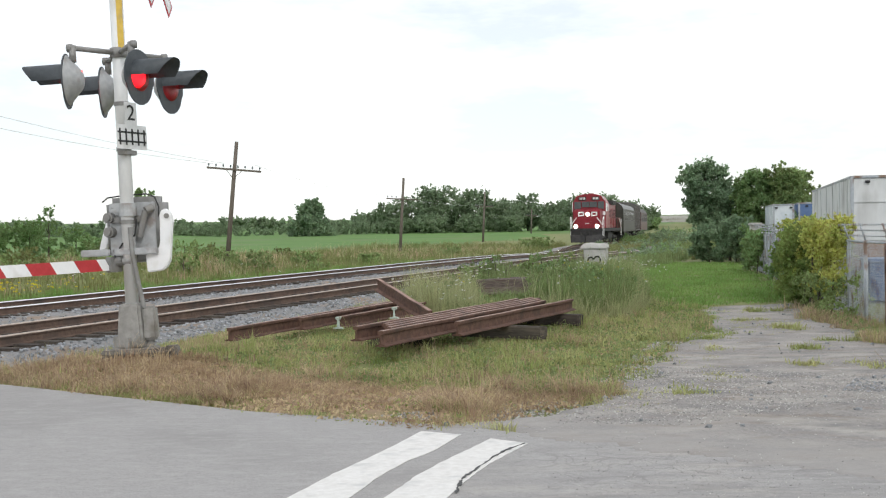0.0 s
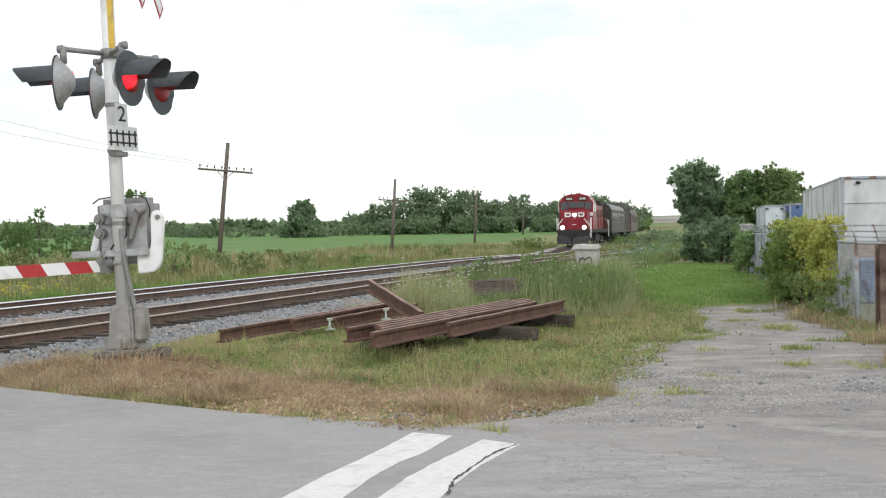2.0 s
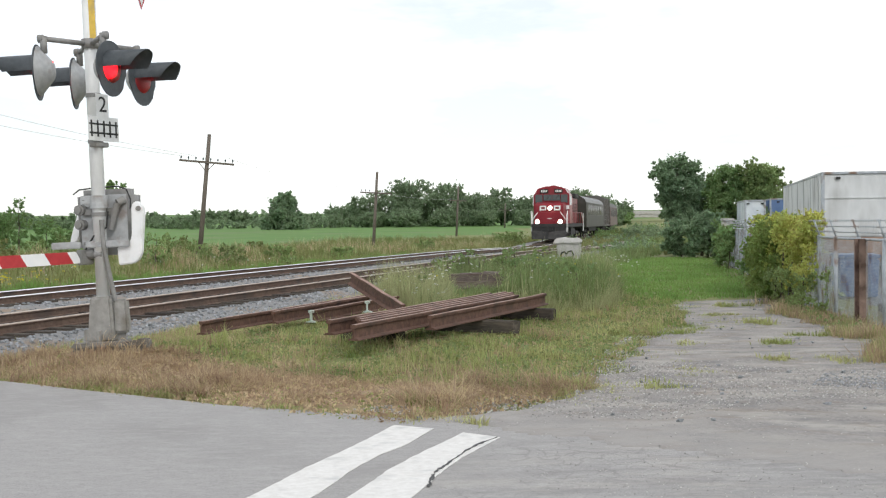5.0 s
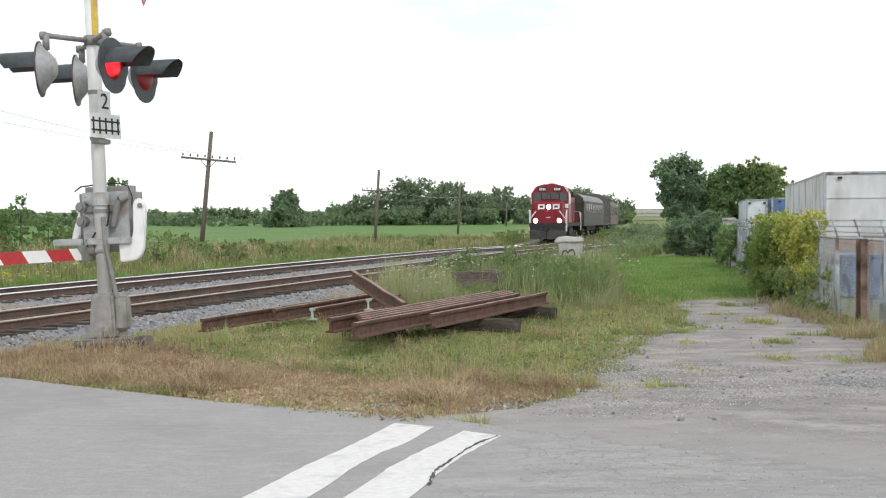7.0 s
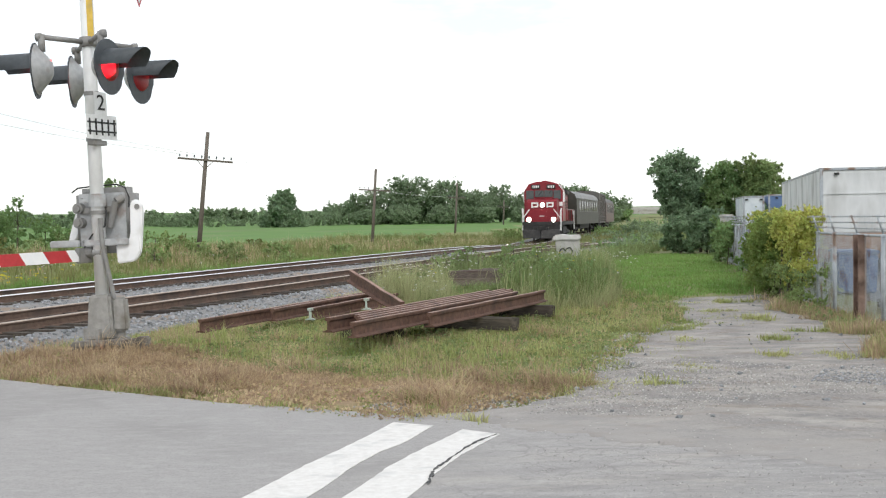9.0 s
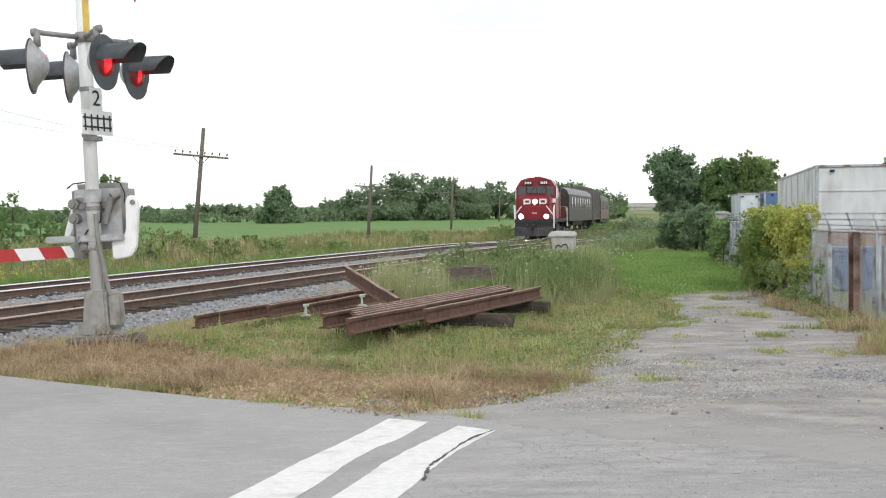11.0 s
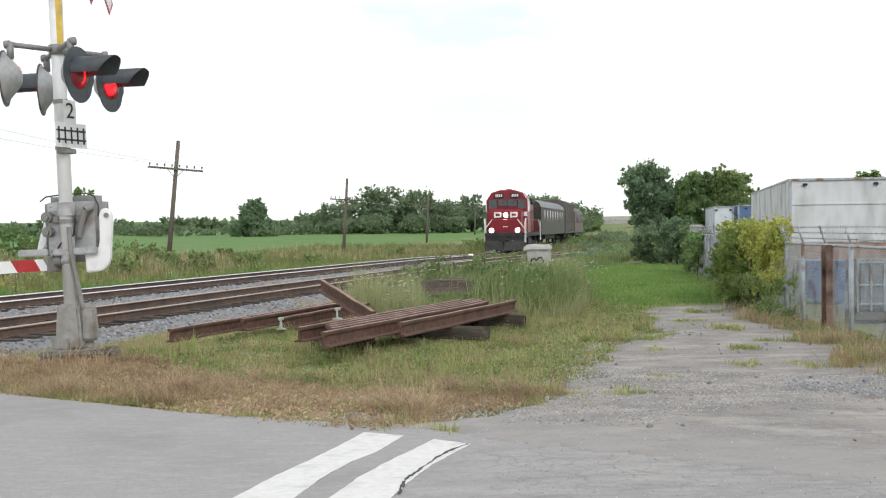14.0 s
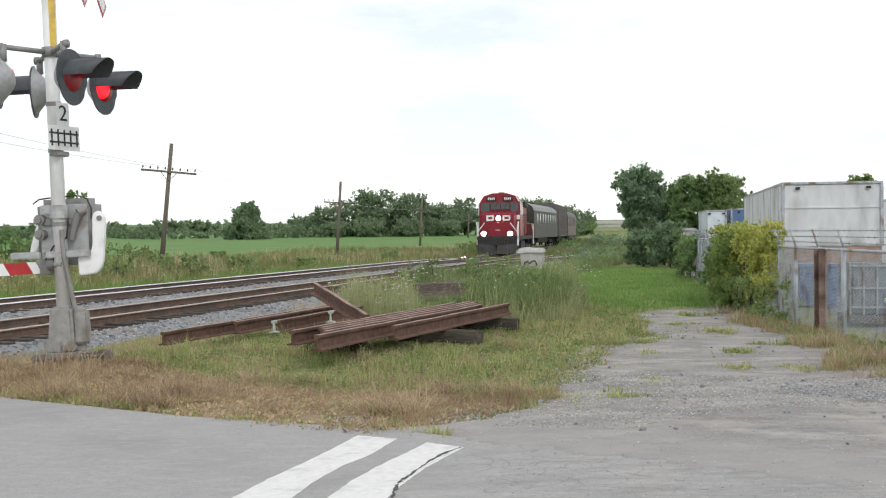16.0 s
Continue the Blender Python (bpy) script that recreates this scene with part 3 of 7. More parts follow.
def build_road():
    pts, n = [], 60
    for k in range(n + 1):
        s = -46 + 62 * k / n
        far = ROAD_N * (7.62 + 0.30 * min(max((s + 5.4) / 1.2, 0), 1) + (0.05 * noise.noise(Vector((s * 1.7, 0, 2))) if s > -30 else 0)) + ROAD_DIR * (s - 2)
        pts.append((far.x, far.y))
    bm = bmesh.new()
    rows = []
    for k, (x, y) in enumerate(pts):
        near = Vector((x, y, 0)) - ROAD_N * 14.5
        rows.append((bm.verts.new((x, y, 0.014)), bm.verts.new((near.x, near.y, 0.014)), bm.verts.new((x, y, -0.06))))
    for a, b in zip(rows, rows[1:]):
        bm.faces.new((a[0], a[1], b[1], b[0]))
        bm.faces.new((a[2], a[0], b[0], b[2]))
    me = link_mesh("road", bm, ASPHALT)
    tagged(new("road", me), "light grey worn asphalt road leading over the crossing", "road", kind="structure")


def strip(name, left, right, z, mat, label, category="road marking", kind="structure", rag=0.005):
    """A painted band between two lines of plan points, with slightly worn edges."""
    bm = bmesh.new()
    a = [Vector(p) for p in left]
    b = [Vector(p) for p in right]

    def at(line, k):
        f = k * (len(line) - 1)
        i = min(int(f), len(line) - 2)
        return line[i].lerp(line[i + 1], f - i)
    prev = None
    for k in range(41):
        u, v = at(a, k / 40), at(b, k / 40)
        w = (v - u).normalized()
        u = u + w * rag * random.uniform(-1, 1)
        v = v + w * rag * random.uniform(-1, 1)
        cur = [bm.verts.new((*u, z)), bm.verts.new((*v, z)), bm.verts.new((*u, z - 0.004)), bm.verts.new((*v, z - 0.004))]
        if prev:
            bm.faces.new((prev[0], prev[1], cur[1], cur[0]))
            bm.faces.new((prev[2], prev[0], cur[0], cur[2]))
            bm.faces.new((prev[1], prev[3], cur[3], cur[1]))
        prev = cur
    return tagged(new(name, link_mesh(name, bm, mat)), label, category, kind=kind)


build_ground()
build_road()
patch("gravel_lot", LOT_POLY, 0.09, 0.042, LOT, 0.26, "grey gravelly track of broken asphalt beside the grass", "gravel lot")
patch("dry_verge", THATCH_POLY, 0.16, 0.012, THATCH, 0.3, "brown dried-out grass verge beside the road", "verge")
strip("stop_line", [(-0.20, 9.46), (-0.35, 8.98), (-0.55, 8.40), (-0.76, 7.85), (-0.93, 7.3), (-1.85, 4.6), (-2.8, 2.0)],
      [(0.12, 9.27), (-0.09, 8.62), (-0.29, 8.22), (-0.46, 7.70), (-0.56, 7.27), (-1.4, 4.6), (-2.3, 2.0)], 0.019, PAINT, "worn white painted stop line across the road")
strip("stop_line", [(0.345, 9.08), (0.16, 8.64), (-0.02, 8.22), (-0.20, 7.75), (-0.34, 7.24), (-1.2, 4.6), (-2.1, 2.0)],
      [(0.62, 8.85), (0.45, 8.46), (0.29, 8.08), (0.14, 7.62), (0.03, 7.2), (-0.75, 4.6), (-1.6, 2.0)], 0.019, PAINT, "worn white painted stop line with a sealed crack beside it")
crack_l = [(0.59, 8.84), (0.41, 8.54), (0.30, 8.24), (0.19, 7.90), (0.11, 7.69), (0.08, 7.5), (0.05, 7.2)]
strip("sealed_crack", crack_l, [(x + 0.012, y - 0.007) for x, y in crack_l], 0.024, TAR, "thin black sealed crack in the asphalt", "road crack", rag=0.012)


# ---- railway tracks ----
RAIL_PROFILE = [(-0.07, 0), (0.07, 0), (0.07, 0.012), (0.012, 0.030), (0.009, 0.125), (0.034, 0.136), (0.036, 0.165), (0.028, 0.172),
                (-0.028, 0.172), (-0.036, 0.165), (-0.034, 0.136), (-0.009, 0.125), (-0.012, 0.030), (-0.07, 0.012)]


def tie_mesh(mat, size):
    bm = bmesh.new()
    box(bm, (0, 0, 0), size, 0.015)
    return link_mesh("tie", bm, mat)


def build_track(name, p, top_mat, label, end=330):
    track = thing(name, Matrix(), label, "railway track", "tracks over the crossing", "structure")
    line = centre_line(p, -44, end)
    up = Vector((0, 0, 1))
    for off in (-0.755, 0.755):
        bm = bmesh.new()
        sweep(bm, RAIL_PROFILE, [(q + s * off + up * (RAIL_Z - 0.172), s, up) for q, s, t in line])
        rail = part("rail", bm, TRACK_RUST, track, "brown rusted rail on tie plates")
        bm = bmesh.new()
        sweep(bm, [(-0.0395, -0.014), (0.0395, -0.014), (0.037, -0.004), (0.026, 0.006), (-0.026, 0.006), (-0.037, -0.004)], [(q + s * off + up * (RAIL_Z - 0.001), s, up) for q, s, t in line])
        part("rail_head", bm, top_mat, rail, "worn bright running surface")
    me = tie_mesh(TIE, (2.6, 0.22, 0.17))
    far = bmesh.new()
    fine = centre_line(p, -24, end, 0.55)
    for k, (q, s, t) in enumerate(fine):
        m = Matrix.Translation(q + up * (RAIL_Z - 0.172 - 0.068 + random.uniform(-0.01, 0.01))) @ Matrix.Rotation(math.atan2(s.y, s.x) + random.uniform(-0.02, 0.02), 4, "Z")
        if k < 130:
            ob = new("tie", me)
            ob.parent, ob.matrix_basis = track, m
        else:
            box(far, (0, 0, 0), (2.6, 0.22, 0.17))
            far.verts.ensure_lookup_table()
            bmesh.ops.transform(far, matrix=m, verts=far.verts[-8:])
    tagged(part("far_ties", far, TIE, track), kind="stuff")
    # joint bars bolted to the near rail
    for l in (2.2, 13.8, 26, 38):
        q, s, t = centre_line(p, l, l + 0.1)[0]
        bm = bmesh.new()
        box(bm, (0, 0, 0), (0.03, 0.9, 0.085), 0.008)
        for b in (-0.35, -0.2, -0.07, 0.07, 0.2, 0.35):
            rod(bm, (0, b, 0), (0.035, b, 0), 0.016, seg=6)
        bmesh.ops.transform(bm, matrix=Matrix.Translation(q + s * (0.755 + 0.028) + up * (RAIL_Z - 0.095)) @ Matrix.Rotation(math.atan2(s.y, s.x), 4, "Z"), verts=bm.verts)
        part("joint_bar", bm, TRACK_RUST, track, "bolted steel joint bar")


build_track("track_far", 18.1, RAIL_TOP, "main railway track with bright-topped brown rails on ballast")
build_track("track_near", 13.2, RAIL_DULL, "second railway track with rusty rails on ballast", 86)


def build_ballast():
    bm = bmesh.new()
    line = centre_line(15.6, -44, 330, 0.5)
    profile = [(-6.2, -0.55), (-4.6, -0.15), (-2.5, -0.13), (-0.9, -0.14), (0, -0.19), (0.9, -0.14), (2.4, -0.13), (3.9, -0.15), (5.0, -0.34), (5.6, -0.6)]
    rings = []
    for q, s, t in line:
        rings.append([bm.verts.new(q + s * (a + random.uniform(-0.1, 0.1)) + Vector((0, 0, b + RAIL_Z - 0.05 + random.uniform(-0.015, 0.015)))) for a, b in profile])
    for r, q in zip(rings, rings[1:]):
        for k in range(len(profile) - 1):
            bm.faces.new((r[k], r[k + 1], q[k + 1], q[k]))
    me = link_mesh("ballast_bed", bm, BALLAST)
    tagged(new("ballast_bed", me), "grey crushed-stone ballast bed under both tracks", "ballast", kind="structure")


def stones(name, xyz, size, mat, label, category):
    n = len(xyz)
    base = np.array([(1, 0, 0), (-1, 0, 0), (0, 1, 0), (0, -1, 0), (0, 0, 1), (0, 0, -1)], float)
    tri = np.array([(0, 2, 4), (2, 1, 4), (1, 3, 4), (3, 0, 4), (2, 0, 5), (1, 2, 5), (3, 1, 5), (0, 3, 5)])
    sc = size * rng.uniform(0.5, 1.3, (n, 1, 1)) * rng.uniform(0.55, 1.1, (n, 6, 1))
    a = rng.uniform(0, math.tau, n)
    c, s = np.cos(a), np.sin(a)
    rot = np.zeros((n, 3, 3))
    rot[:, 0, 0], rot[:, 0, 1], rot[:, 1, 0], rot[:, 1, 1], rot[:, 2, 2] = c, -s, s, c, 0.75
    tilt = Euler((0.6, 0.5, 0)).to_matrix()
    v = np.einsum("nij,nkj->nki", rot @ np.array(tilt), base[None] * sc) + xyz[:, None]
    f = (np.arange(n)[:, None, None] * 6 + tri[None]).reshape(-1, 3)
    tagged(new(name, stuff_mesh(name, v.reshape(-1, 3), f, mat)), label, category, kind="stuff")


build_ballast()
line = centre_line(15.6, -10, 60, 0.05)
n = 13500
pick = (rng.random(n) ** 1.3 * (len(line) - 1)).astype(int)
off = rng.choice([0, 1], n, p=[0.45, 0.55])
lat = np.where(off == 0, rng.uniform(-1.7, 1.6, n), rng.uniform(3.72, 5.3, n))
xyz = np.array([line[k][0] + line[k][1] * a for k, a in zip(pick.tolist(), lat.tolist())])
prof_l = np.array([-6.2, -4.6, -2.5, -0.9, 0, 0.9, 2.4, 3.9, 5.0, 5.6])
prof_z = np.array([-0.55, -0.15, -0.13, -0.14, -0.19, -0.14, -0.13, -0.15, -0.34, -0.6])
xyz[:, 2] = np.interp(lat, prof_l, prof_z) + 0.012
stones("ballast_stones", xyz, 0.048, STONE, "loose grey crushed stones lying on the track bed", "ballast")
xy = scatter(LOT_POLY, 9000, 1.0)
xy = xy[xy[:, 1] > 5]
stones("loose_gravel", np.array([(x, y, ground_z(x, y) + 0.043) for x, y in xy.tolist()]), 0.0085, PEBBLE, "small loose grey pebbles strewn over the lot", "gravel")
xy = scatter([(1.4, 10.9), (2.4, 13.4), (3.2, 13.2), (5.6, 12.2), (6.0, 10.5), (3.6, 10.6), (2.0, 9.4), (0.9, 9.7)], 5000)
stones("gravel_patch", np.array([(x, y, ground_z(x, y) + 0.045) for x, y in xy.tolist()]), 0.011, PEBBLE, "darker coarse gravel washed over the lot", "gravel")

xy = scatter([(0.9, 8.5), (3.0, 7.1), (8.0, 3.6), (6.0, 2.6), (1.2, 6.0), (0.6, 7.4)], 3200)
stones("road_grit", np.array([(x, y, 0.016) for x, y in xy.tolist()]), 0.006, PEBBLE, "fine loose grit on the worn asphalt", "gravel")
# gravel thrown out over the ragged edge of the grass
xy = scatter([(0.2, 9.75), (1.4, 10.2), (2.6, 12.2), (3.2, 14.2), (4.0, 16.6), (5.0, 18.2), (4.1, 18.6), (3.2, 17.2), (2.3, 14.6), (1.5, 12.0), (0.7, 11.0), (-0.6, 10.4)], 9000)
xy = xy[np.array([noise.noise(Vector((x * 1.1, y * 1.1, 31))) for x, y in xy.tolist()]) > -0.1 + 0.25 * rng.normal(size=len(xy))]
stones("strewn_gravel", np.array([(x, y, ground_z(x, y) + 0.02) for x, y in xy.tolist()]), 0.016, PEBBLE, "loose grey gravel strewn among the thin grass", "gravel")
xy = scatter([(3.9, 11.5), (6.5, 9.8), (7.4, 10.6), (6.2, 12.0), (5.0, 12.6), (4.3, 12.3)], 3600)
xy = xy[np.array([noise.noise(Vector((x * 0.9, y * 0.9, 44))) for x, y in xy.tolist()]) > -0.05 + 0.2 * rng.normal(size=len(xy))]
stones("gravel_patch", np.array([(x, y, ground_z(x, y) + 0.045) for x, y in xy.tolist()]), 0.017, STONE, "coarse blue-grey crushed stone spilt on the lot", "gravel")
xy = scatter(LOT_POLY, 260)
xy = xy[xy[:, 1] > 8.5]
stones("scattered_rocks", np.array([(x, y, ground_z(x, y) + 0.05) for x, y in xy.tolist()]), 0.038, STONE, "scattered fist-sized grey stones on the lot", "stones")


# ---- crossing signal ----
def lamp(post, m):
    """One flashing lamp; local +y is the way it shines."""
    ob = new("flashing_lamp")
    ob.parent, ob.matrix_basis = post, m
    ob["label"] = "round flashing lamp with a long black hood"
    face = pose(0, 0, 0, -90, 0, 0)
    bm = bmesh.new()
    seg = 28
    outer = [bm.verts.new((0.315 * math.cos(k * math.tau / seg) * (0.93 if math.sin(k * math.tau / seg) < -0.3 else 1), -0.012, 0.315 * math.sin(k * math.tau / seg) - (0.03 if math.sin(k * math.tau / seg) < -0.6 else 0))) for k in range(seg)]
    inner = [bm.verts.new((0.18 * math.cos(k * math.tau / seg), -0.012, 0.18 * math.sin(k * math.tau / seg))) for k in range(seg)]
    for k in range(seg):
        bm.faces.new((outer[k], outer[(k + 1) % seg], inner[(k + 1) % seg], inner[k]))
    ext = bmesh.ops.extrude_face_region(bm, geom=bm.faces[:])
    bmesh.ops.translate(bm, vec=(0, 0.014, 0), verts=[v for v in ext["geom"] if isinstance(v, bmesh.types.BMVert)])
    part("background", bm, HOOD, ob, "round black backing disc")
    bm = bmesh.new()
    revolve(bm, [(0.30, 0.016), (0.27, 0.04), (0.19, 0.11), (0.12, 0.17), (0.085, 0.19), (0.0001, 0.195)], pose(0, 0, 0, 90, 0, 0), 28)
    part("shell", bm, SHELL, ob, "weathered grey domed housing", True)
    bm = bmesh.new()
    revolve(bm, [(0.183, 0.0), (0.17, 0.022), (0.12, 0.038), (0.055, 0.046), (0.0001, 0.048)], face, 28)
    part("lens", bm, LENS, ob, "red glass lens", True)
    bm = bmesh.new()
    rings = []
    for k in range(23):
        a = radians(-2 + 184 * k / 22)
        cut = 0.33 + 0.16 * max(0.0, min(1.0, (math.sin(a) + 0.25) / 1.1))
        rings.append([bm.verts.new((r * math.cos(a), 0.002 + d, r * math.sin(a) - (0.04 * d if d > 0.01 else 0))) for r, d in ((0.198, 0.0), (0.198, cut), (0.192, cut), (0.192, 0.0))])
    for a, b in zip(rings, rings[1:]):
        for k in range(3):
            bm.faces.new((a[k], a[k + 1], b[k + 1], b[k]))
    part("hood", bm, HOOD, ob, "long slanting black hood", True)
    # bulb stand-in added in the housing: turning ball, one cap glowing, rest dull
    turner = new("flash_ball")
    turner.parent, turner.matrix_basis = ob, pose(0, -0.075, 0)
    ball = [(0.118 * math.sin(radians(a)), 0.118 * math.cos(radians(a))) for a in (0.1, 12, 24, 36, 48, 60, 75, 90, 105, 120, 140, 160, 179.9)]
    bm = bmesh.new()
    revolve(bm, ball[:7], face, 24)
    part("lit_face", bm, LIT, turner, "glowing cap of the added flash ball", True)
    bm = bmesh.new()
    revolve(bm, ball[6:], face, 24)
    part("dark_face", bm, UNLIT, turner, "dull grey rest of the added flash ball", True)
    # unseen ring added to keep the turned-away cap's glow off the lens
    bm = bmesh.new()
    revolve(bm, [(0.1195, -0.075), (0.1195, -0.071), (0.232, -0.071)], face, 24)
    part("glow_stop_ring", bm, BLACK, ob, "added black ring blocking the turned-away glow")
    bm = bmesh.new()
    rod(bm, (0.0, -0.14, 0.10), (0.0, -0.185, 0.10), 0.018, seg=10)
    part("side_light", bm, PIP, ob, "tiny red side light")
    return turner


MAST_AT = (-3.85, 14.55, 0.18)
F_YAW = -5 - 90   # local +y shines along the road
TURNERS = []


def crossing_signal():
    post = thing("crossing_signal", pose(*MAST_AT) @ pose(0, 0, 0, 0, -1.9, 0),
                 "grey railway crossing signal mast with red flashing lamps and gate machine", "crossing signal")
    bm = bmesh.new()
    rod(bm, (0, 0, 0.4), (0, 0, 5.6), 0.083, 0.083, 24)
    part("mast", bm, MAST, post, "pale galvanised tube", True)
    for z in (1.62, 2.52, 3.08, 3.73):
        bm = bmesh.new()
        rod(bm, (0, 0, z - 0.025), (0, 0, z + 0.025), 0.092, seg=20)
        part("band_clamp", bm, GREY_CAST, post)
    # split base casting with ribs and flange
    turn = Matrix.Rotation(radians(F_YAW), 4, "Z")
    bm = bmesh.new()
    box(bm, (0, 0, 0.33), (0.34, 0.34, 0.56), 0.03, taper=(0.78, 0.78))
    box(bm, (0, 0, 0.03), (0.50, 0.50, 0.06), 0.012)
    for a in range(4):
        box(bm, (0.19 * math.cos(a * math.pi / 2), 0.19 * math.sin(a * math.pi / 2), 0.12), (0.05 if a % 2 else 0.14, 0.14 if a % 2 else 0.05, 0.16), 0.008)
    bmesh.ops.transform(bm, matrix=turn, verts=bm.verts)
    part("base_casting", bm, DARK_CAST, post, "grey weathered junction base")
    bm = bmesh.new()
    box(bm, (0.22, -0.03, 0.36), (0.20, 0.16, 0.42), 0.03, taper=(0.85, 0.9))
    part("conduit_box", bm, DARK_CAST, post, "grey weathered conduit box")
    bm = bmesh.new()
    rod(bm, (0.16, -0.06, 0.55), (0.06, -0.10, 1.22), 0.028, seg=10)
    rod(bm, (0.06, -0.10, 1.22), (0.05, -0.10, 1.55), 0.030, seg=10)
    part("conduit", bm, GREY_CAST, post)
    bm = bmesh.new()
    box(bm, (0, 0, -0.1), (0.62, 0.62, 0.2), 0.02)
    box(bm, (0.48, -0.15, -0.12), (0.16, 0.5, 0.16), 0.02)
    bmesh.ops.transform(bm, matrix=turn, verts=bm.verts)
    part("foundation", bm, OLD_CONCRETE, post, "low dark concrete footing in the grass")
    bm = bmesh.new()
    box(bm, (0.54, -0.30, -0.03), (0.16, 0.18, 0.24), 0.02)
    box(bm, (0.12, -0.33, 0.035), (0.84, 0.22, 0.07), 0.02)
    part("footing_slab", bm, OLD_CONCRETE, post, "chipped concrete slab beside the base")
    # gate machine behind the mast
    mech = new("gate_machine")
    mech.parent, mech.matrix_basis = post, pose(0.02, 0.24, 1.55) @ pose(0, 0, 0, 0, 0, -8)
    mech["label"] = "grey cast gate machine case"
    bm = bmesh.new()
    box(bm, (0.03, 0.05, -0.02), (0.74, 0.36, 0.80), 0.08)
    part("case", bm, GREY_CAST, mech, "rounded grey case", True)
    bm = bmesh.new()
    for z in (0.13, -0.05):
        rod(bm, (-0.24, -0.12, z), (-0.24, -0.26, z), 0.065, seg=14)
        rod(bm, (-0.24, -0.26, z), (-0.24, -0.30, z), 0.042, seg=14)
    part("shaft_hub", bm, GREY_CAST, mech)
    bm = bmesh.new()
    rod(bm, (0.14, -0.20, -0.12), (0.24, -0.22, 0.2), 0.04, seg=12)
    rod(bm, (0.24, -0.22, 0.2), (0.31, -0.16, 0.24), 0.05, seg=12)
    part("crank", bm, GREY_CAST, mech)
    bm = bmesh.new()
    box(bm, (0, -0.17, 0.1), (0.46, 0.05, 0.09), 0.012)
    part("mounting_clamp", bm, GREY_CAST, mech)
    bm = bmesh.new()
    box(bm, (0.03, -0.135, -0.02), (0.60, 0.02, 0.66), 0.008)
    part("cover_plate", bm, SHELL, mech, "flat pale grey cover plate")
    for x in (-0.22, 0.28):
        for z in (-0.28, 0.24):
            bm = bmesh.new()
            rod(bm, (x, -0.14, z), (x, -0.165, z), 0.02, seg=6)
            part("cover_bolt", bm, GREY_CAST, mech)
    bm = bmesh.new()
    rod(bm, (0.02, -0.24, 0.14), (0.02, -0.24, 0.30), 0.11, seg=14, caps=True)
    box(bm, (-0.12, -0.24, 0.22), (0.18, 0.04, 0.05), 0.008)
    part("mast_clamp", bm, SHELL, mech, "pale grey clamp round the mast")
    bm = bmesh.new()
    pts = [(-0.36, 0.33), (-0.28, 0.385), (-0.1, 0.40), (0.22, 0.41), (0.33, 0.37), (0.38, 0.24), (0.37, 0.12)]
    for (a, b), (c, d) in zip(pts, pts[1:]):
        rod(bm, (a, -0.13, b), (c, -0.13, d), 0.009, seg=8)
    part("cable", bm, BLACK, mech, "black cable over the case")
    bm = bmesh.new()
    pts = [(-0.16, -0.36), (-0.05, -0.20), (0.12, -0.10), (0.15, 0.1)]
    for (a, b), (c, d) in zip(pts, pts[1:]):
        rod(bm, (a, -0.30, b), (c, -0.30, d), 0.011, seg=8)
    part("cable", bm, BLACK, mech, "black cable")
    # counterweight plates on either side of the machine
    for y0, prof in ((-0.26, [(0.43, 1.70), (0.47, 1.76), (0.53, 1.755), (0.575, 1.69), (0.585, 1.60), (0.535, 1.13), (0.50, 1.05), (0.44, 1.0), (0.24, 0.98), (0.225, 1.21), (0.35, 1.23), (0.40, 1.28), (0.42, 1.36)]),
                     (0.10, [(-0.38, 1.78), (-0.32, 1.76), (-0.40, 1.36), (-0.44, 1.29), (-0.54, 1.27), (-0.52, 1.36)])):
        bm = bmesh.new()
        f = [bm.verts.new((a, y0, b - 1.55)) for a, b in prof]
        face = bm.faces.new(f)
        ext = bmesh.ops.extrude_face_region(bm, geom=[face])
        bmesh.ops.translate(bm, vec=(0.0, 0.09, 0), verts=[v for v in ext["geom"] if isinstance(v, bmesh.types.BMVert)])
        bmesh.ops.recalc_face_normals(bm, faces=bm.faces)
        bmesh.ops.bevel(bm, geom=bm.edges[:], offset=0.014, segments=2, affect="EDGES")
        part("counterweight", bm, WHITE_WEIGHT, mech, "white painted counterweight plate")
    bm = bmesh.new()
    rod(bm, (0.525, -0.255, 0.12), (0.525, -0.275, 0.12), 0.032, seg=12)
    part("weight_bolt", bm, GREY_CAST, mech, "grey bolt heads")
    bm = bmesh.new()
    rod(bm, (-0.05, -0.28, -0.42), (0.05, -0.28, -0.42), 0.05, seg=12)
    rod(bm, (-0.18, -0.2, -0.40), (-0.08, -0.2, -0.40), 0.08, seg=12)
    box(bm, (0.14, -0.16, -0.38), (0.2, 0.1, 0.12), 0.03)
    part("buffer", bm, GREY_CAST, mech, "grey buffer gear below the case")
    bm = bmesh.new()
    box(bm, (0.13, -0.30, -0.30), (0.56, 0.05, 0.085), 0.012)
    box(bm, (-0.42, -0.26, -0.30), (0.38, 0.05, 0.085), 0.012)
    part("arm_bracket", bm, SHELL, mech, "flat grey support bar")
    # gate arm: striped boom across the road
    arm = new("gate_arm")
    arm.parent, arm.matrix_basis = post, pose(-0.27, -0.06, 1.10) @ Matrix.Rotation(radians(240), 4, "Z")
    arm["label"] = "lowered boom with red and white stripes"
    pitch, count = 0.36, 20
    for k in range(count):
        a, b = max(k * pitch - 0.22, 0.0), (k + 1) * pitch - 0.22
        bm = bmesh.new()
        h1, h2 = 0.072, 0.072
        sl = 0.05
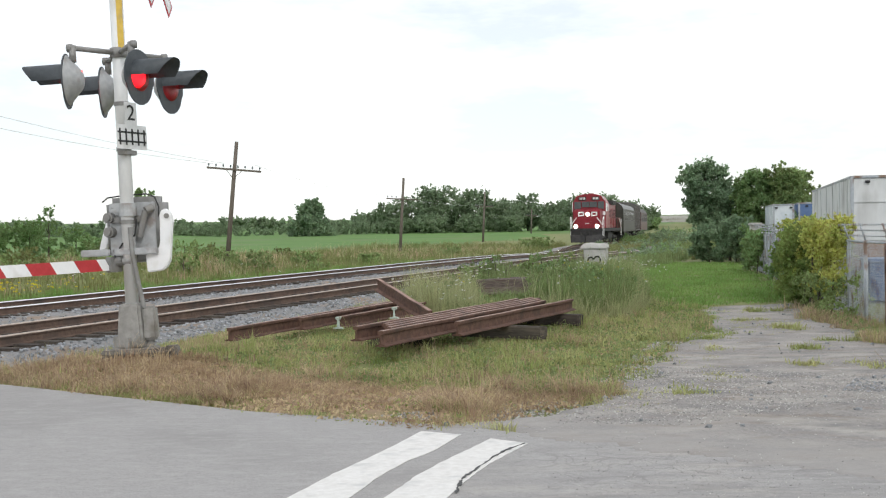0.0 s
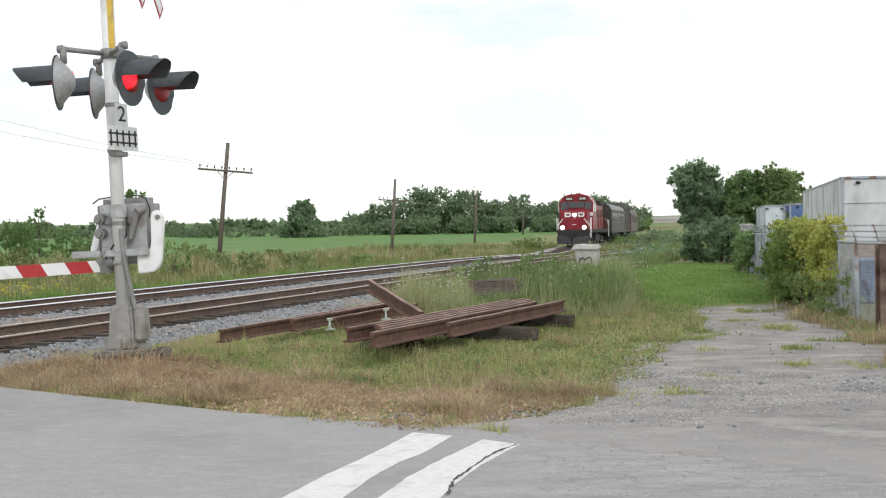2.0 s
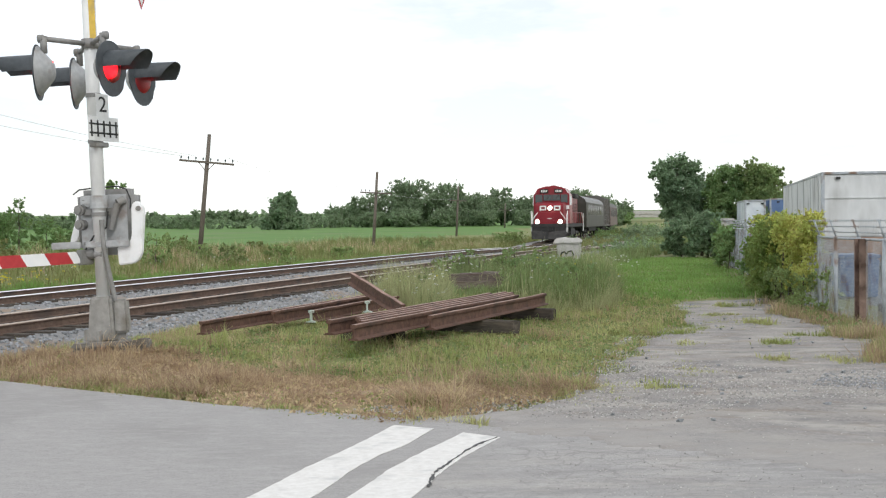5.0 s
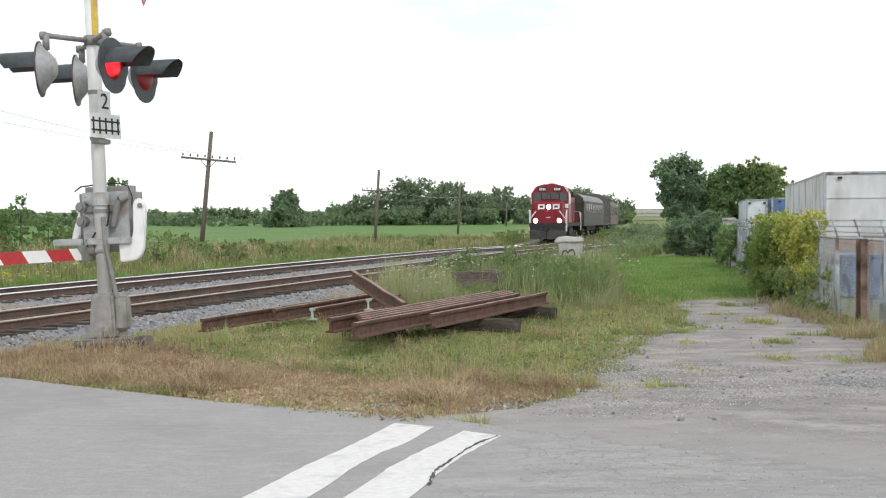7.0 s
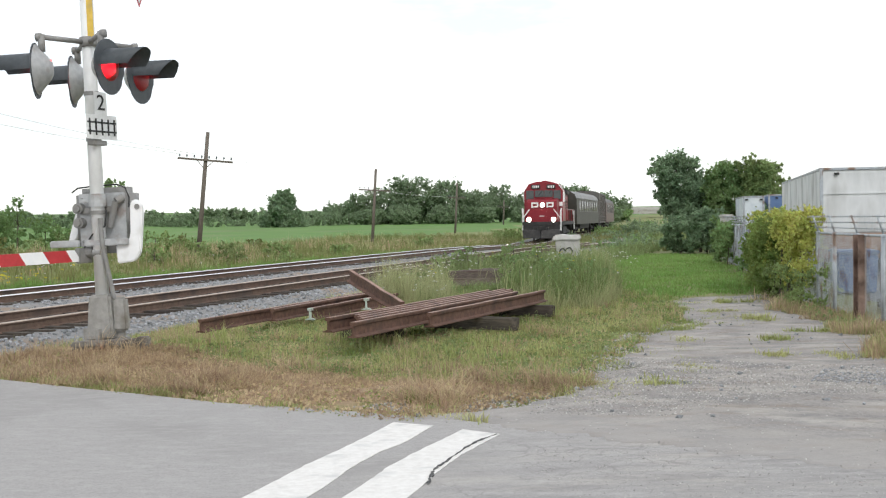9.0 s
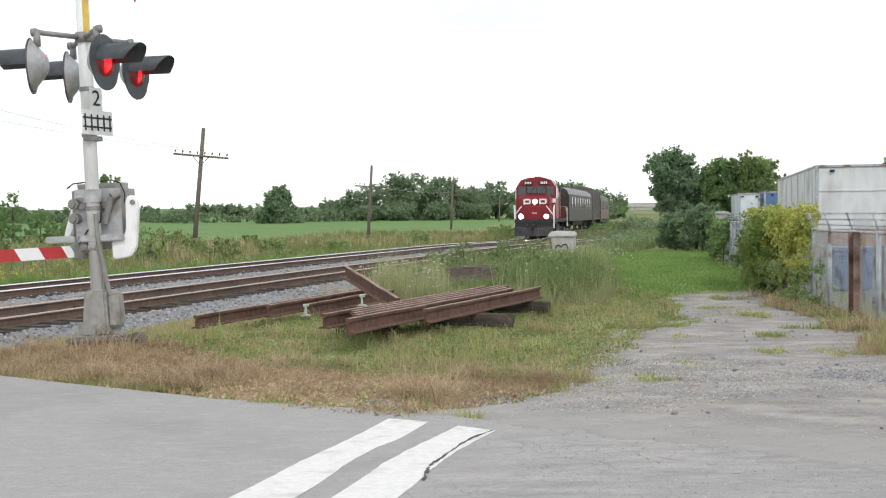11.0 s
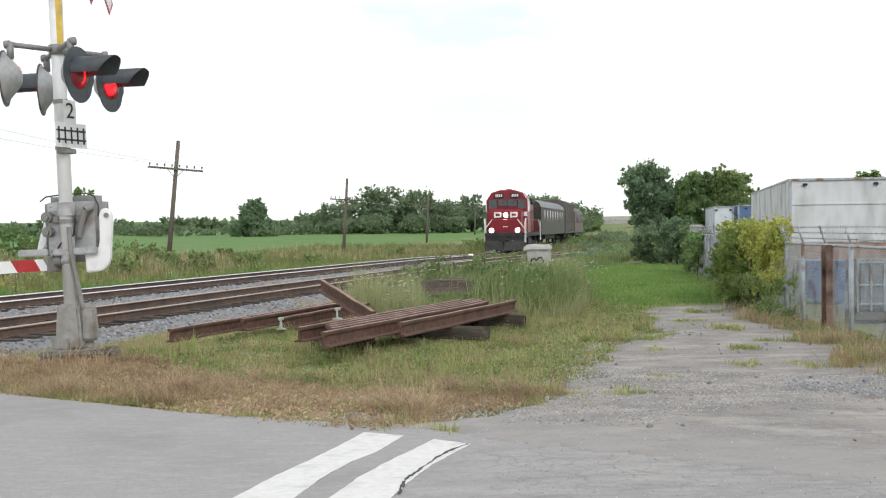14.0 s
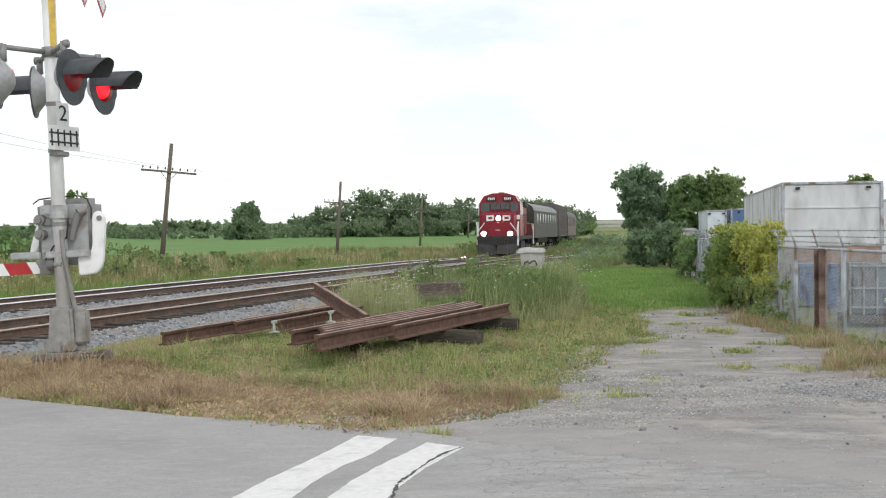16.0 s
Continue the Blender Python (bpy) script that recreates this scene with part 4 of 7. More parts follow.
        v = [bm.verts.new(c) for c in ((a - sl, -0.02, -h1), (b - sl, -0.02, -h2), (b + sl, -0.02, h2), (a + sl, -0.02, h1),
                                       (a - sl, 0.02, -h1), (b - sl, 0.02, -h2), (b + sl, 0.02, h2), (a + sl, 0.02, h1))]
        for q in ((0, 1, 2, 3), (7, 6, 5, 4), (0, 4, 5, 1), (3, 2, 6, 7), (0, 3, 7, 4), (1, 5, 6, 2)):
            bm.faces.new([v[i] for i in q])
        bmesh.ops.recalc_face_normals(bm, faces=bm.faces)
        part("stripe", bm, WHITE_WEIGHT if k % 2 == 0 else RED, arm)
    bm = bmesh.new()
    box(bm, (-0.12, 0, 0), (0.22, 0.09, 0.19), 0.012)
    part("arm_socket", bm, GREY_CAST, arm, "grey arm clamp")
    # lamps on a cross arm
    head = new("lamp_cross_arm")
    head.parent, head.matrix_basis = post, pose(0, 0, 3.32) @ Matrix.Rotation(radians(F_YAW), 4, "Z")
    bm = bmesh.new()
    rod(bm, (0, 0, 0.33), (0, 0, 0.45), 0.11, seg=16)
    for sgn in (1, -1):
        for dx in (0.57, -0.57):
            rod(bm, (0, 0, 0.39), (dx, sgn * 0.36, 0.39), 0.032, seg=10)
            rod(bm, (dx, sgn * 0.36, 0.42), (dx, sgn * 0.36, 0.22), 0.042, seg=10)
            rod(bm, (dx, sgn * 0.36, 0.39), (dx, sgn * 0.42, 0.39), 0.05, seg=10)
    part("pipe_arm", bm, GREY_CAST, head, "grey pipe arms", True)
    for sgn in (1, -1):
        for dx in (0.57, -0.57):
            m = pose(dx, sgn * 0.445, 0.01) @ pose(0, 0, 0, 0, 0, -13 if sgn > 0 else 190)
            # the near lamp of each pair flashes with the same phase
            TURNERS.append((lamp(head, m), 1 if dx > 0 else 0))
    # number-of-tracks plates
    plate = new("track_count_sign")
    plate.parent, plate.matrix_basis = post, pose(0.10, -0.10, 2.66) @ Matrix.Rotation(radians(68), 4, "Z")
    plate["label"] = "white plates with a 2 and a track symbol"
    bm = bmesh.new()
    box(bm, (0.05, 0, 0.0), (0.60, 0.008, 0.30), 0.002)
    part("plate", bm, WHITE, plate)
    bm = bmesh.new()
    box(bm, (0.045, 0, 0.29), (0.24, 0.008, 0.28), 0.002)
    part("number_plate_board", bm, WHITE, plate)
    bm = bmesh.new()
    for z in (0.055, -0.055):
        box(bm, (0.05, -0.0065, z), (0.56, 0.004, 0.022))
    for k in range(5):
        box(bm, (0.05 + (k - 2) * 0.12, -0.009, 0), (0.028, 0.004, 0.20))
    part("track_symbol", bm, BLACK, plate, "black track symbol")
    text = bpy.data.curves.new("numeral", "FONT")
    text.body, text.size, text.align_x, text.align_y, text.extrude = "2", 0.27, "CENTER", "CENTER", 0.002
    t_ob = new("numeral", text)
    text.materials.append(BLACK)
    t_ob.parent, t_ob.matrix_basis = plate, pose(0.045, -0.008, 0.29, 90, 0, 0) @ Matrix.Diagonal((1.25, 1, 1, 1))
    t_ob["label"] = "black numeral 2"
    bm = bmesh.new()
    box(bm, (0.03, 0.06, -0.19), (0.26, 0.10, 0.06), 0.008)
    part("bracket", bm, GREY_CAST, plate)
    # yellow strip up the mast
    bm = bmesh.new()
    box(bm, (0.055, -0.085, 4.55), (0.075, 0.012, 1.7), 0.003, turn=None)
    part("yellow_strip", bm, YELLOW, post, "yellow strip up the mast")
    # crossbuck
    buck = new("crossbuck")
    buck.parent, buck.matrix_basis = post, pose(0, 0, 4.68) @ Matrix.Rotation(radians(F_YAW), 4, "Z") @ pose(0, 0.54, 0)
    buck["label"] = "white crossbuck with red borders"
    for sgn in (45, -45):
        bm = bmesh.new()
        box(bm, (0, 0.004 if sgn > 0 else 0.016, 0), (0.23, 0.006, 1.22), turn=(0, sgn, 0))
        blade = part("blade_border", bm, RED, buck, "red border")
        bm = bmesh.new()
        for y in (0.009, -0.001):
            box(bm, (0, y if sgn > 0 else y + 0.012, 0), (0.16, 0.004, 1.14), turn=(0, sgn, 0))
        part("blade_face", bm, WHITE, blade, "white blade face")
    bm = bmesh.new()
    rod(bm, (0, -0.54, 0), (0, 0, 0), 0.03, seg=10)
    part("buck_bracket", bm, GREY_CAST, buck)
    return post


SIGNAL = crossing_signal()


# ---- stored rails and timbers ----
def loose_rail(a, b, roll=0.0, label="rusty brown rail length lying on the grass", mat=None):
    a, b = Vector(a), Vector(b)
    d = b - a
    q = d.to_track_quat("Y", "Z").to_matrix().to_4x4() @ Matrix.Rotation(radians(roll), 4, "Y")
    bm = bmesh.new()
    steps = 6
    sweep(bm, [(x * 1.08, z * 1.12) for x, z in RAIL_PROFILE],
          [(Vector((0.006 * math.sin(k * 1.9), d.length * k / steps, 0.004 * math.sin(k * 2.3))), Vector((1, 0, 0)), Vector((0, 0, 1))) for k in range(steps + 1)])
    bm.normal_update()
    # upward head faces take the worn rust lightened for sky light
    for f in bm.faces:
        if abs(f.normal.z) > 0.9 and f.calc_center_median().z > 0.18:
            f.material_index = 1
    for y in (0.10, 0.24):
        rod(bm, (-0.012, y, 0.085), (0.012, y, 0.085), 0.018, seg=8)
    ob = new("stored_rail", link_mesh("stored_rail", bm, [mat or RUST, RUST_TOP_LIT]))
    ob.matrix_basis = Matrix.Translation(a) @ q
    return tagged(ob, label, "rail", "stored rails")


def timber(x, y, z, yaw, length=2.5, mat=OLD_TIE, label="weathered wooden railway tie lying in the grass", name="wooden_tie"):
    bm = bmesh.new()
    box(bm, (0, 0, 0), (length, 0.23, 0.19), 0.014)
    for v in bm.verts:
        v.co += Vector((random.uniform(-0.01, 0.01), random.uniform(-0.006, 0.006), random.uniform(-0.006, 0.006)))
    ob = new(name, link_mesh(name, bm, mat))
    ob.matrix_basis = pose(x, y, z + 0.095, random.uniform(-2, 2), 0, yaw)
    return tagged(ob, label, "railway tie", "stored ties")


PILE = Vector((0.41, 0.91, 0)).normalized()
PILE_SIDE = Vector((-0.91, 0.41, 0)).normalized()
front = Vector((-0.76, 14.2, 0.23))
second = Vector((0.08, 15.55, 0.23))
loose_rail(second + PILE_SIDE * -0.10, second + PILE * 4.9 + PILE_SIDE * -0.10)
loose_rail(front + PILE_SIDE * 0.02, front + PILE * 6.0 + PILE_SIDE * 0.02)
for k in range(4):
    st = front + PILE * (0.55 + 0.25 * (k % 3)) + PILE_SIDE * (0.19 + 0.155 * k)
    loose_rail(st, st + PILE * (5.7 + 0.15 * (k % 2)))
loose_rail((-3.1, 16.85, 0.08), (-0.9, 22.6, 0.10))
loose_rail((-2.22, 18.1, 0.12), (-0.65, 22.4, 0.12))
loose_rail((-1.72, 18.95, 0.06), (-0.45, 22.2, 0.08))
loose_rail((-1.95, 18.9, 0.12), (-0.75, 22.3, 0.12))
loose_rail((-0.85, 19.9, 0.14), (-0.35, 21.2, 0.14), label="short rusty rail offcut with a pale painted end")
loose_rail((-0.22, 17.6, 0.24), (-1.10, 19.7, 0.64), label="rusty rail length propped up at a slant on the pile")
timber(0.80, 17.30, 0.20 - 0.17, -32, 1.5, TIE, "black creosoted tie carrying the stacked rails")
timber(1.55, 19.7, 0.02, -28, 1.6, TIE, "black creosoted tie carrying the stacked rails")
timber(-0.62, 16.2, 0.02, -24, 0.9, TIE, "black creosoted tie carrying the stacked rails")
for k in range(5):
    timber(1.75 + 0.32 * k, 29.2 + 0.28 * k, 0.0, 4 + 3 * k, 2.6)
for k in range(4):
    timber(2.1 + 0.3 * k, 29.3 + 0.28 * k, 0.18, 2 - 4 * k, 2.6)
for k in range(3):
    timber(5.1 + 0.28 * k, 38.4 + 0.1 * k, 0.0, 66 + 4 * k, 2.2)
timber(5.2, 38.4, 0.19, 62, 2.2)
timber(5.5, 38.5, 0.19, 74, 2.2)


def painted_end(x, y, z, yaw):
    """Pale green paint on a rail's cut end."""
    bm = bmesh.new()
    sweep(bm, [(a * 1.12, b * 1.14) for a, b in RAIL_PROFILE], [(Vector((0, d, 0)), Vector((1, 0, 0)), Vector((0, 0, 1))) for d in (-0.012, 0.05)])
    ob = new("rail_end_cap", link_mesh("rail_end_cap", bm, MINT))
    ob.matrix_basis = pose(x, y, z, 0, 0, yaw)
    tagged(ob, "pale green painted end of a stored rail", "rail end")


painted_end(-1.72, 18.95, 0.06, -21.3)
painted_end(-0.85, 19.9, 0.14, -21)


def concrete_block():
    ob = thing("concrete_footing", pose(4.55, 35.0, ground_z(4.5, 35) - 0.05, 0, 0, -14), "weathered upright concrete block with a black painted scrawl", "concrete block")
    bm = bmesh.new()
    box(bm, (0.02, 0, 0.60), (0.62, 0.66, 1.20), 0.03, taper=(1.08, 1.0))
    bmesh.ops.subdivide_edges(bm, edges=bm.edges[:], cuts=3, use_grid_fill=True)
    for v in bm.verts:
        v.co += Vector((1, 1, 0.5)) * 0.03 * noise.noise(v.co * 4.0)
    part("block", bm, CONCRETE, ob)
    bm = bmesh.new()
    box(bm, (0.0, 0, 1.22), (0.82, 0.78, 0.15), 0.03, taper=(0.86, 0.9))
    bmesh.ops.subdivide_edges(bm, edges=bm.edges[:], cuts=2, use_grid_fill=True)
    for v in bm.verts:
        v.co += Vector((1, 1, 1.2)) * 0.035 * noise.noise(v.co * 3.1 + Vector((7, 0, 0)))
    part("cap", bm, CONCRETE, ob)
    bm = bmesh.new()
    pts = [(-0.19, 0.62), (-0.17, 0.76), (-0.08, 0.80), (-0.02, 0.72), (0.03, 0.80), (0.13, 0.82), (0.19, 0.70), (0.12, 0.58)]
    for (a, b), (c, d) in zip(pts, pts[1:]):
        rod(bm, (a, -0.345, b + 0.1), (c, -0.345, d + 0.1), 0.02, seg=6)
    part("scrawl", bm, BLACK, ob, "black sprayed scrawl")


concrete_block()


# ---- line poles and wires ----
def line_pole(x, y, z, top, lean, arm_z, arm_len, label):
    ob = thing("line_pole", pose(x, y, z, 0, lean, 0), label, "utility pole", "poles along the line")
    bm = bmesh.new()
    rod(bm, (0, 0, -0.6), (0, 0, top), 0.155, 0.11, 12)
    part("pole", bm, POLE, ob, "", True)
    arm = new("cross_arm")
    arm.parent, arm.matrix_basis = ob, pose(0, -0.16, arm_z, 0, 0, 0)
    bm = bmesh.new()
    box(bm, (0, 0, 0), (arm_len, 0.10, 0.12), 0.01)
    part("beam", bm, POLE, arm)
    bm = bmesh.new()
    rod(bm, (-0.5, 0, 0), (0, 0.05, -0.55), 0.02, seg=6)
    rod(bm, (0.5, 0, 0), (0, 0.05, -0.55), 0.02, seg=6)
    part("brace", bm, POLE, arm)
    n = 8
    for k in range(n):
        u = (k / (n - 1) - 0.5) * (arm_len - 0.2)
        if abs(u) < 0.2:
            continue
        bm = bmesh.new()
        rod(bm, (u, 0, 0.05), (u, 0, 0.15), 0.014, seg=6)
        revolve(bm, [(0.03, 0.13), (0.055, 0.15), (0.045, 0.20), (0.05, 0.22), (0.03, 0.27), (0.001, 0.28)], Matrix.Translation((u, 0, 0)), 8)
        part("insulator", bm, INSULATOR, arm, "small glass insulator")
    return ob


line_pole(-12.9, 70, ground_z(-12.9, 70), 7.08 - ground_z(-12.9, 70), 5.5, 5.40 - ground_z(-12.9, 70), 3.25, "old leaning wooden line pole with one cross-arm beside the field")
line_pole(-3.9, 106, ground_z(-3.9, 106), 6.32 - ground_z(-3.9, 106), 3.6, 4.4 - ground_z(-3.9, 106), 2.9, "old wooden line pole with a cross-arm beside the field")
line_pole(5.4, 158, ground_z(5.4, 158), 6.55 - ground_z(5.4, 158), 3.0, 4.6 - ground_z(5.4, 158), 2.4, "distant wooden line pole beside the field")
line_pole(16.6, 220, ground_z(16.6, 220), 5.15 - ground_z(16.6, 220), 2.0, 3.9 - ground_z(16.6, 220), 2.4, "distant wooden line pole beside the field")


def wire(a, b, sag, r=0.008):
    bm = bmesh.new()
    a, b = Vector(a), Vector(b)
    pts = [a.lerp(b, k / 16) - Vector((0, 0, sag * 4 * (k / 16) * (1 - k / 16))) for k in range(17)]
    up = Vector((0, 0, 1))
    side = (b - a).cross(up).normalized()
    sweep(bm, [(-r, -r), (r, -r), (r, r), (-r, r)], [(p, side, up) for p in pts])
    tagged(new("line_wire", link_mesh("line_wire", bm, WIRE)), "thin grey slack wire strung between the poles", "wire", "line wires")


wire((-13.6, 69.8, 5.75), (-30, 33, 9.5), 0.7, 0.011)
wire((-12.9, 69.8, 5.75), (-28.5, 33, 10.2), 0.7, 0.011)
wire((-11.2, 69.8, 5.65), (-4.6, 105.8, 4.75), 0.4, 0.007)
wire((-4.6, 105.8, 4.75), (5.4, 157.8, 4.85), 0.4, 0.007)


# ---- train ----
FRONT_AT = [(0, 109.0), (1, 107.2), (2, 105.4), (3, 103.3), (4, 101.3), (5.2, 99.2), (6.5, 97.2), (7.5, 95.2), (8.5, 93.5), (9.2, 92.2),
            (10.3, 90.6), (11.5, 89.1), (12.5, 87.9), (13.5, 87.1), (14.5, 86.6), (16, 86.4)]
TRAIN_TIMES = [t for t, y in FRONT_AT]
FINE = centre_line(18.1, 0, 330, 0.25)
FINE_Y = np.array([q.y for q, s, t in FINE])


def track_length(t):
    """Length along the track at which the nose stands."""
    y = dict(FRONT_AT)[t]
    return float(np.interp(y, FINE_Y, np.arange(len(FINE)) * 0.25))


def on_track(l, length):
    """Pose of a vehicle whose front stands at l: local -y is forwards."""
    a = FINE[int((l + 2.5) / 0.25)][0]
    b = FINE[int((l + length - 2.5) / 0.25)][0]
    d = (b - a)
    d.z = 0
    d.normalize()
    at = a - d * 2.5
    return Matrix.Translation((at.x, at.y, RAIL_Z + a.z)) @ Matrix.Rotation(math.atan2(-d.x, d.y), 4, "Z")


def bogie(parent, y, axles, gap):
    ob = new("truck")
    ob.parent, ob.matrix_basis = parent, pose(0, y, 0)
    for x in (-1.06, 1.06):
        bm = bmesh.new()
        box(bm, (x, 0, 0.60), (0.14, gap * (axles - 1) + 1.0, 0.26), 0.04)
        for k in range(axles):
            box(bm, (x * 1.03, (k - (axles - 1) / 2) * gap, 0.50), (0.20, 0.34, 0.36), 0.03)
        part("side_frame", bm, LOCO_BLACK, ob)
    for k in range(axles):
        bm = bmesh.new()
        yy = (k - (axles - 1) / 2) * gap
        for x in (-0.755, 0.755):
            revolve(bm, [(0.001, -0.06), (0.44, -0.06), (0.48, 0.0), (0.51, 0.03), (0.51, 0.06), (0.001, 0.06)], pose(x, yy, 0.49, 0, 90 if x > 0 else -90, 0), 20)
        rod(bm, (-0.7, yy, 0.49), (0.7, yy, 0.49), 0.08, seg=10)
        part("wheelset", bm, LOCO_BLACK, ob, "dark steel wheelset")


def locomotive():
    ob = thing("diesel_locomotive", Matrix(), "red diesel locomotive with burning headlights and white handrails", "locomotive", "train")
    L = 17.6
    bm = bmesh.new()
    box(bm, (0, L / 2, 1.30), (3.0, L - 0.6, 0.30), 0.03)
    part("walkway", bm, LOCO_BLACK, ob, "black frame and walkway")
    bm = bmesh.new()
    box(bm, (0, 0.55, 0.80), (2.9, 0.35, 0.75), 0.04)
    v = [(-1.45, 0.3, 0.85), (1.45, 0.3, 0.85), (1.30, -0.15, 0.16), (-1.30, -0.15, 0.16), (-1.45, 0.75, 0.85), (1.45, 0.75, 0.85), (1.30, 0.7, 0.16), (-1.30, 0.7, 0.16)]
    vs = [bm.verts.new(c) for c in v]
    for q in ((0, 1, 2, 3), (5, 4, 7, 6), (0, 4, 5, 1), (3, 2, 6, 7), (0, 3, 7, 4), (1, 5, 6, 2)):
        bm.faces.new([vs[i] for i in q])
    bmesh.ops.recalc_face_normals(bm, faces=bm.faces)
    part("pilot", bm, LOCO_BLACK, ob, "black snow-plough pilot")
    for x in (-1, 1):
        bm = bmesh.new()
        vs = [bm.verts.new(c) for c in ((0.02 * x, -0.42, 0.14), (1.42 * x, -0.02, 0.14), (1.48 * x, 0.16, 0.82), (0.02 * x, -0.16, 0.74), (0.02 * x, -0.12, 0.14), (1.42 * x, 0.22, 0.14), (1.48 * x, 0.30, 0.82), (0.02 * x, 0.1, 0.74))]
        for q in ((0, 1, 2, 3), (5, 4, 7, 6), (0, 4, 5, 1), (3, 2, 6, 7), (0, 3, 7, 4), (1, 5, 6, 2)):
            bm.faces.new([vs[i] for i in q])
        bmesh.ops.recalc_face_normals(bm, faces=bm.faces)
        part("plough_blade", bm, LOCO_BLACK, ob, "black slanting plough blade")
        for k in range(3):
            bm = bmesh.new()
            hx = x * (0.30 + 0.14 * k)
            for (z1, z2, y1, y2) in ((1.12, 0.86, 0.30, 0.10), (0.86, 0.62, 0.10, 0.02), (0.62, 0.50, 0.02, 0.16)):
                rod(bm, (hx, y1, z1), (hx, y2, z2), 0.028, seg=6)
            part("air_hose", bm, BLACK, ob, "hanging black air hose")
        bm = bmesh.new()
        box(bm, (x * 1.38, 0.50, 0.62), (0.09, 0.06, 0.95), 0.01)
        part("step_edge", bm, LOCO_WHITE, ob, "white step edge")
    bm = bmesh.new()
    rod(bm, (0, -0.45, 0.90), (0, 0.4, 0.90), 0.11, seg=10)
    box(bm, (0, -0.5, 0.90), (0.26, 0.26, 0.32), 0.04)
    part("coupler", bm, LOCO_BLACK, ob)
    bm = bmesh.new()
    box(bm, (0, 0.62, 1.36), (2.7, 0.10, 0.34), 0.02)
    part("end_sheet", bm, LOCO_RED, ob)
    bm = bmesh.new()
    box(bm, (0, 0.56, 1.22), (2.9, 0.05, 0.08), 0.01)
    part("pilot_stripe", bm, LOCO_WHITE, ob, "white edge stripe")
    # low nose with sloped top
    bm = bmesh.new()
    prof = [(1.0, 1.45), (1.0, 3.02), (1.10, 3.16), (2.65, 3.34), (2.65, 1.45)]
    ring = [[bm.verts.new((x * (0.93 if y < 1.15 else 1), y, z)) for y, z in prof] for x in (-1.30, 1.30)]
    for k in range(len(prof)):
        bm.faces.new((ring[0][k], ring[0][(k + 1) % 5], ring[1][(k + 1) % 5], ring[1][k]))
    bm.faces.new(ring[0])
    bm.faces.new(ring[1][::-1])
    bmesh.ops.recalc_face_normals(bm, faces=bm.faces)
    bmesh.ops.bevel(bm, geom=bm.edges[:], offset=0.05, segments=2, affect="EDGES")
    part("nose", bm, LOCO_RED, ob, "red low nose")
    # cab with chamfered roof
    bm = bmesh.new()
    sect = [(-1.56, 1.45), (-1.56, 3.95), (-1.20, 4.50), (-0.55, 4.70), (0.55, 4.70), (1.20, 4.50), (1.56, 3.95), (1.56, 1.45)]
    ring = [[bm.verts.new((x, y + (0.10 if z > 3.9 and y < 3 else 0), z)) for x, z in sect] for y in (2.45, 5.0)]
    for k in range(8):
        bm.faces.new((ring[0][k], ring[0][(k + 1) % 8], ring[1][(k + 1) % 8], ring[1][k]))
    bm.faces.new(ring[0])
    bm.faces.new(ring[1][::-1])
    bmesh.ops.recalc_face_normals(bm, faces=bm.faces)
    bmesh.ops.bevel(bm, geom=bm.edges[:], offset=0.03, segments=1, affect="EDGES")
    part("cab", bm, LOCO_RED, ob, "red cab with chamfered roof")
    for x, w, z, h in ((-1.08, 0.62, 3.62, 0.72), (-0.32, 0.72, 3.72, 0.52), (0.42, 0.68, 3.72, 0.52), (1.12, 0.58, 3.62, 0.72)):
        bm = bmesh.new()
        box(bm, (x, 2.435, z), (w, 0.06, h), 0.02)
        part("cab_window", bm, WINDOW, ob, "dark windscreen pane")
    for x in (-1.57, 1.57):
        for y in (3.15, 4.15):
            bm = bmesh.new()
            box(bm, (x, y, 3.45), (0.05, 0.75, 0.75), 0.02)
            part("side_window", bm, WINDOW, ob, "dark cab side window")
        bm = bmesh.new()
        box(bm, (x * 1.02, 2.62, 3.5), (0.05, 0.16, 0.95), 0.01)
        part("corner_strip", bm, LOCO_WHITE, ob, "pale corner wind deflector")
    for x in (-0.62, 0.62):
        bm = bmesh.new()
        box(bm, (x, 2.52, 4.28), (0.72, 0.14, 0.34), 0.02)
        board = part("number_board", bm, BLACK, ob, "black number board")
        for k in range(4):
            bm = bmesh.new()
            box(bm, (x + (k - 1.5) * 0.14, 2.44, 4.28), (0.08, 0.02, 0.19))
            part("number_bar", bm, LOCO_WHITE, board, "white bar")
    # nose emblem as two plain white frames
    for cx in (-0.56, 0.66):
        bm = bmesh.new()
        for dx, w, dz, h in ((-0.22, 0.13, 0, 0.44), (0.22, 0.13, 0.05, 0.34), (0, 0.56, 0.16, 0.12), (0, 0.50, -0.13, 0.11)):
            box(bm, (cx + dx, 0.955, 2.78 + dz), (w, 0.05, h), 0.015)
        part("nose_emblem", bm, LOCO_WHITE, ob, "plain white frame on the nose")
    bm = bmesh.new()
    box(bm, (1.42, 2.40, 2.86), (0.26, 0.06, 0.34), 0.01)
    part("cab_emblem", bm, LOCO_WHITE, ob, "small white square emblem")
    bm = bmesh.new()
    box(bm, (0, 0.98, 2.02), (0.74, 0.03, 0.95), 0.01)
    part("nose_door", bm, LOCO_RED, ob, "red nose door")
    bm = bmesh.new()
    rod(bm, (-0.95, 0.60, 2.42), (0.95, 0.60, 2.42), 0.022, seg=8)
    part("front_rail", bm, LOCO_RED, ob, "dark red front handrail")
    for x in (-0.32, 0.42):
        bm = bmesh.new()
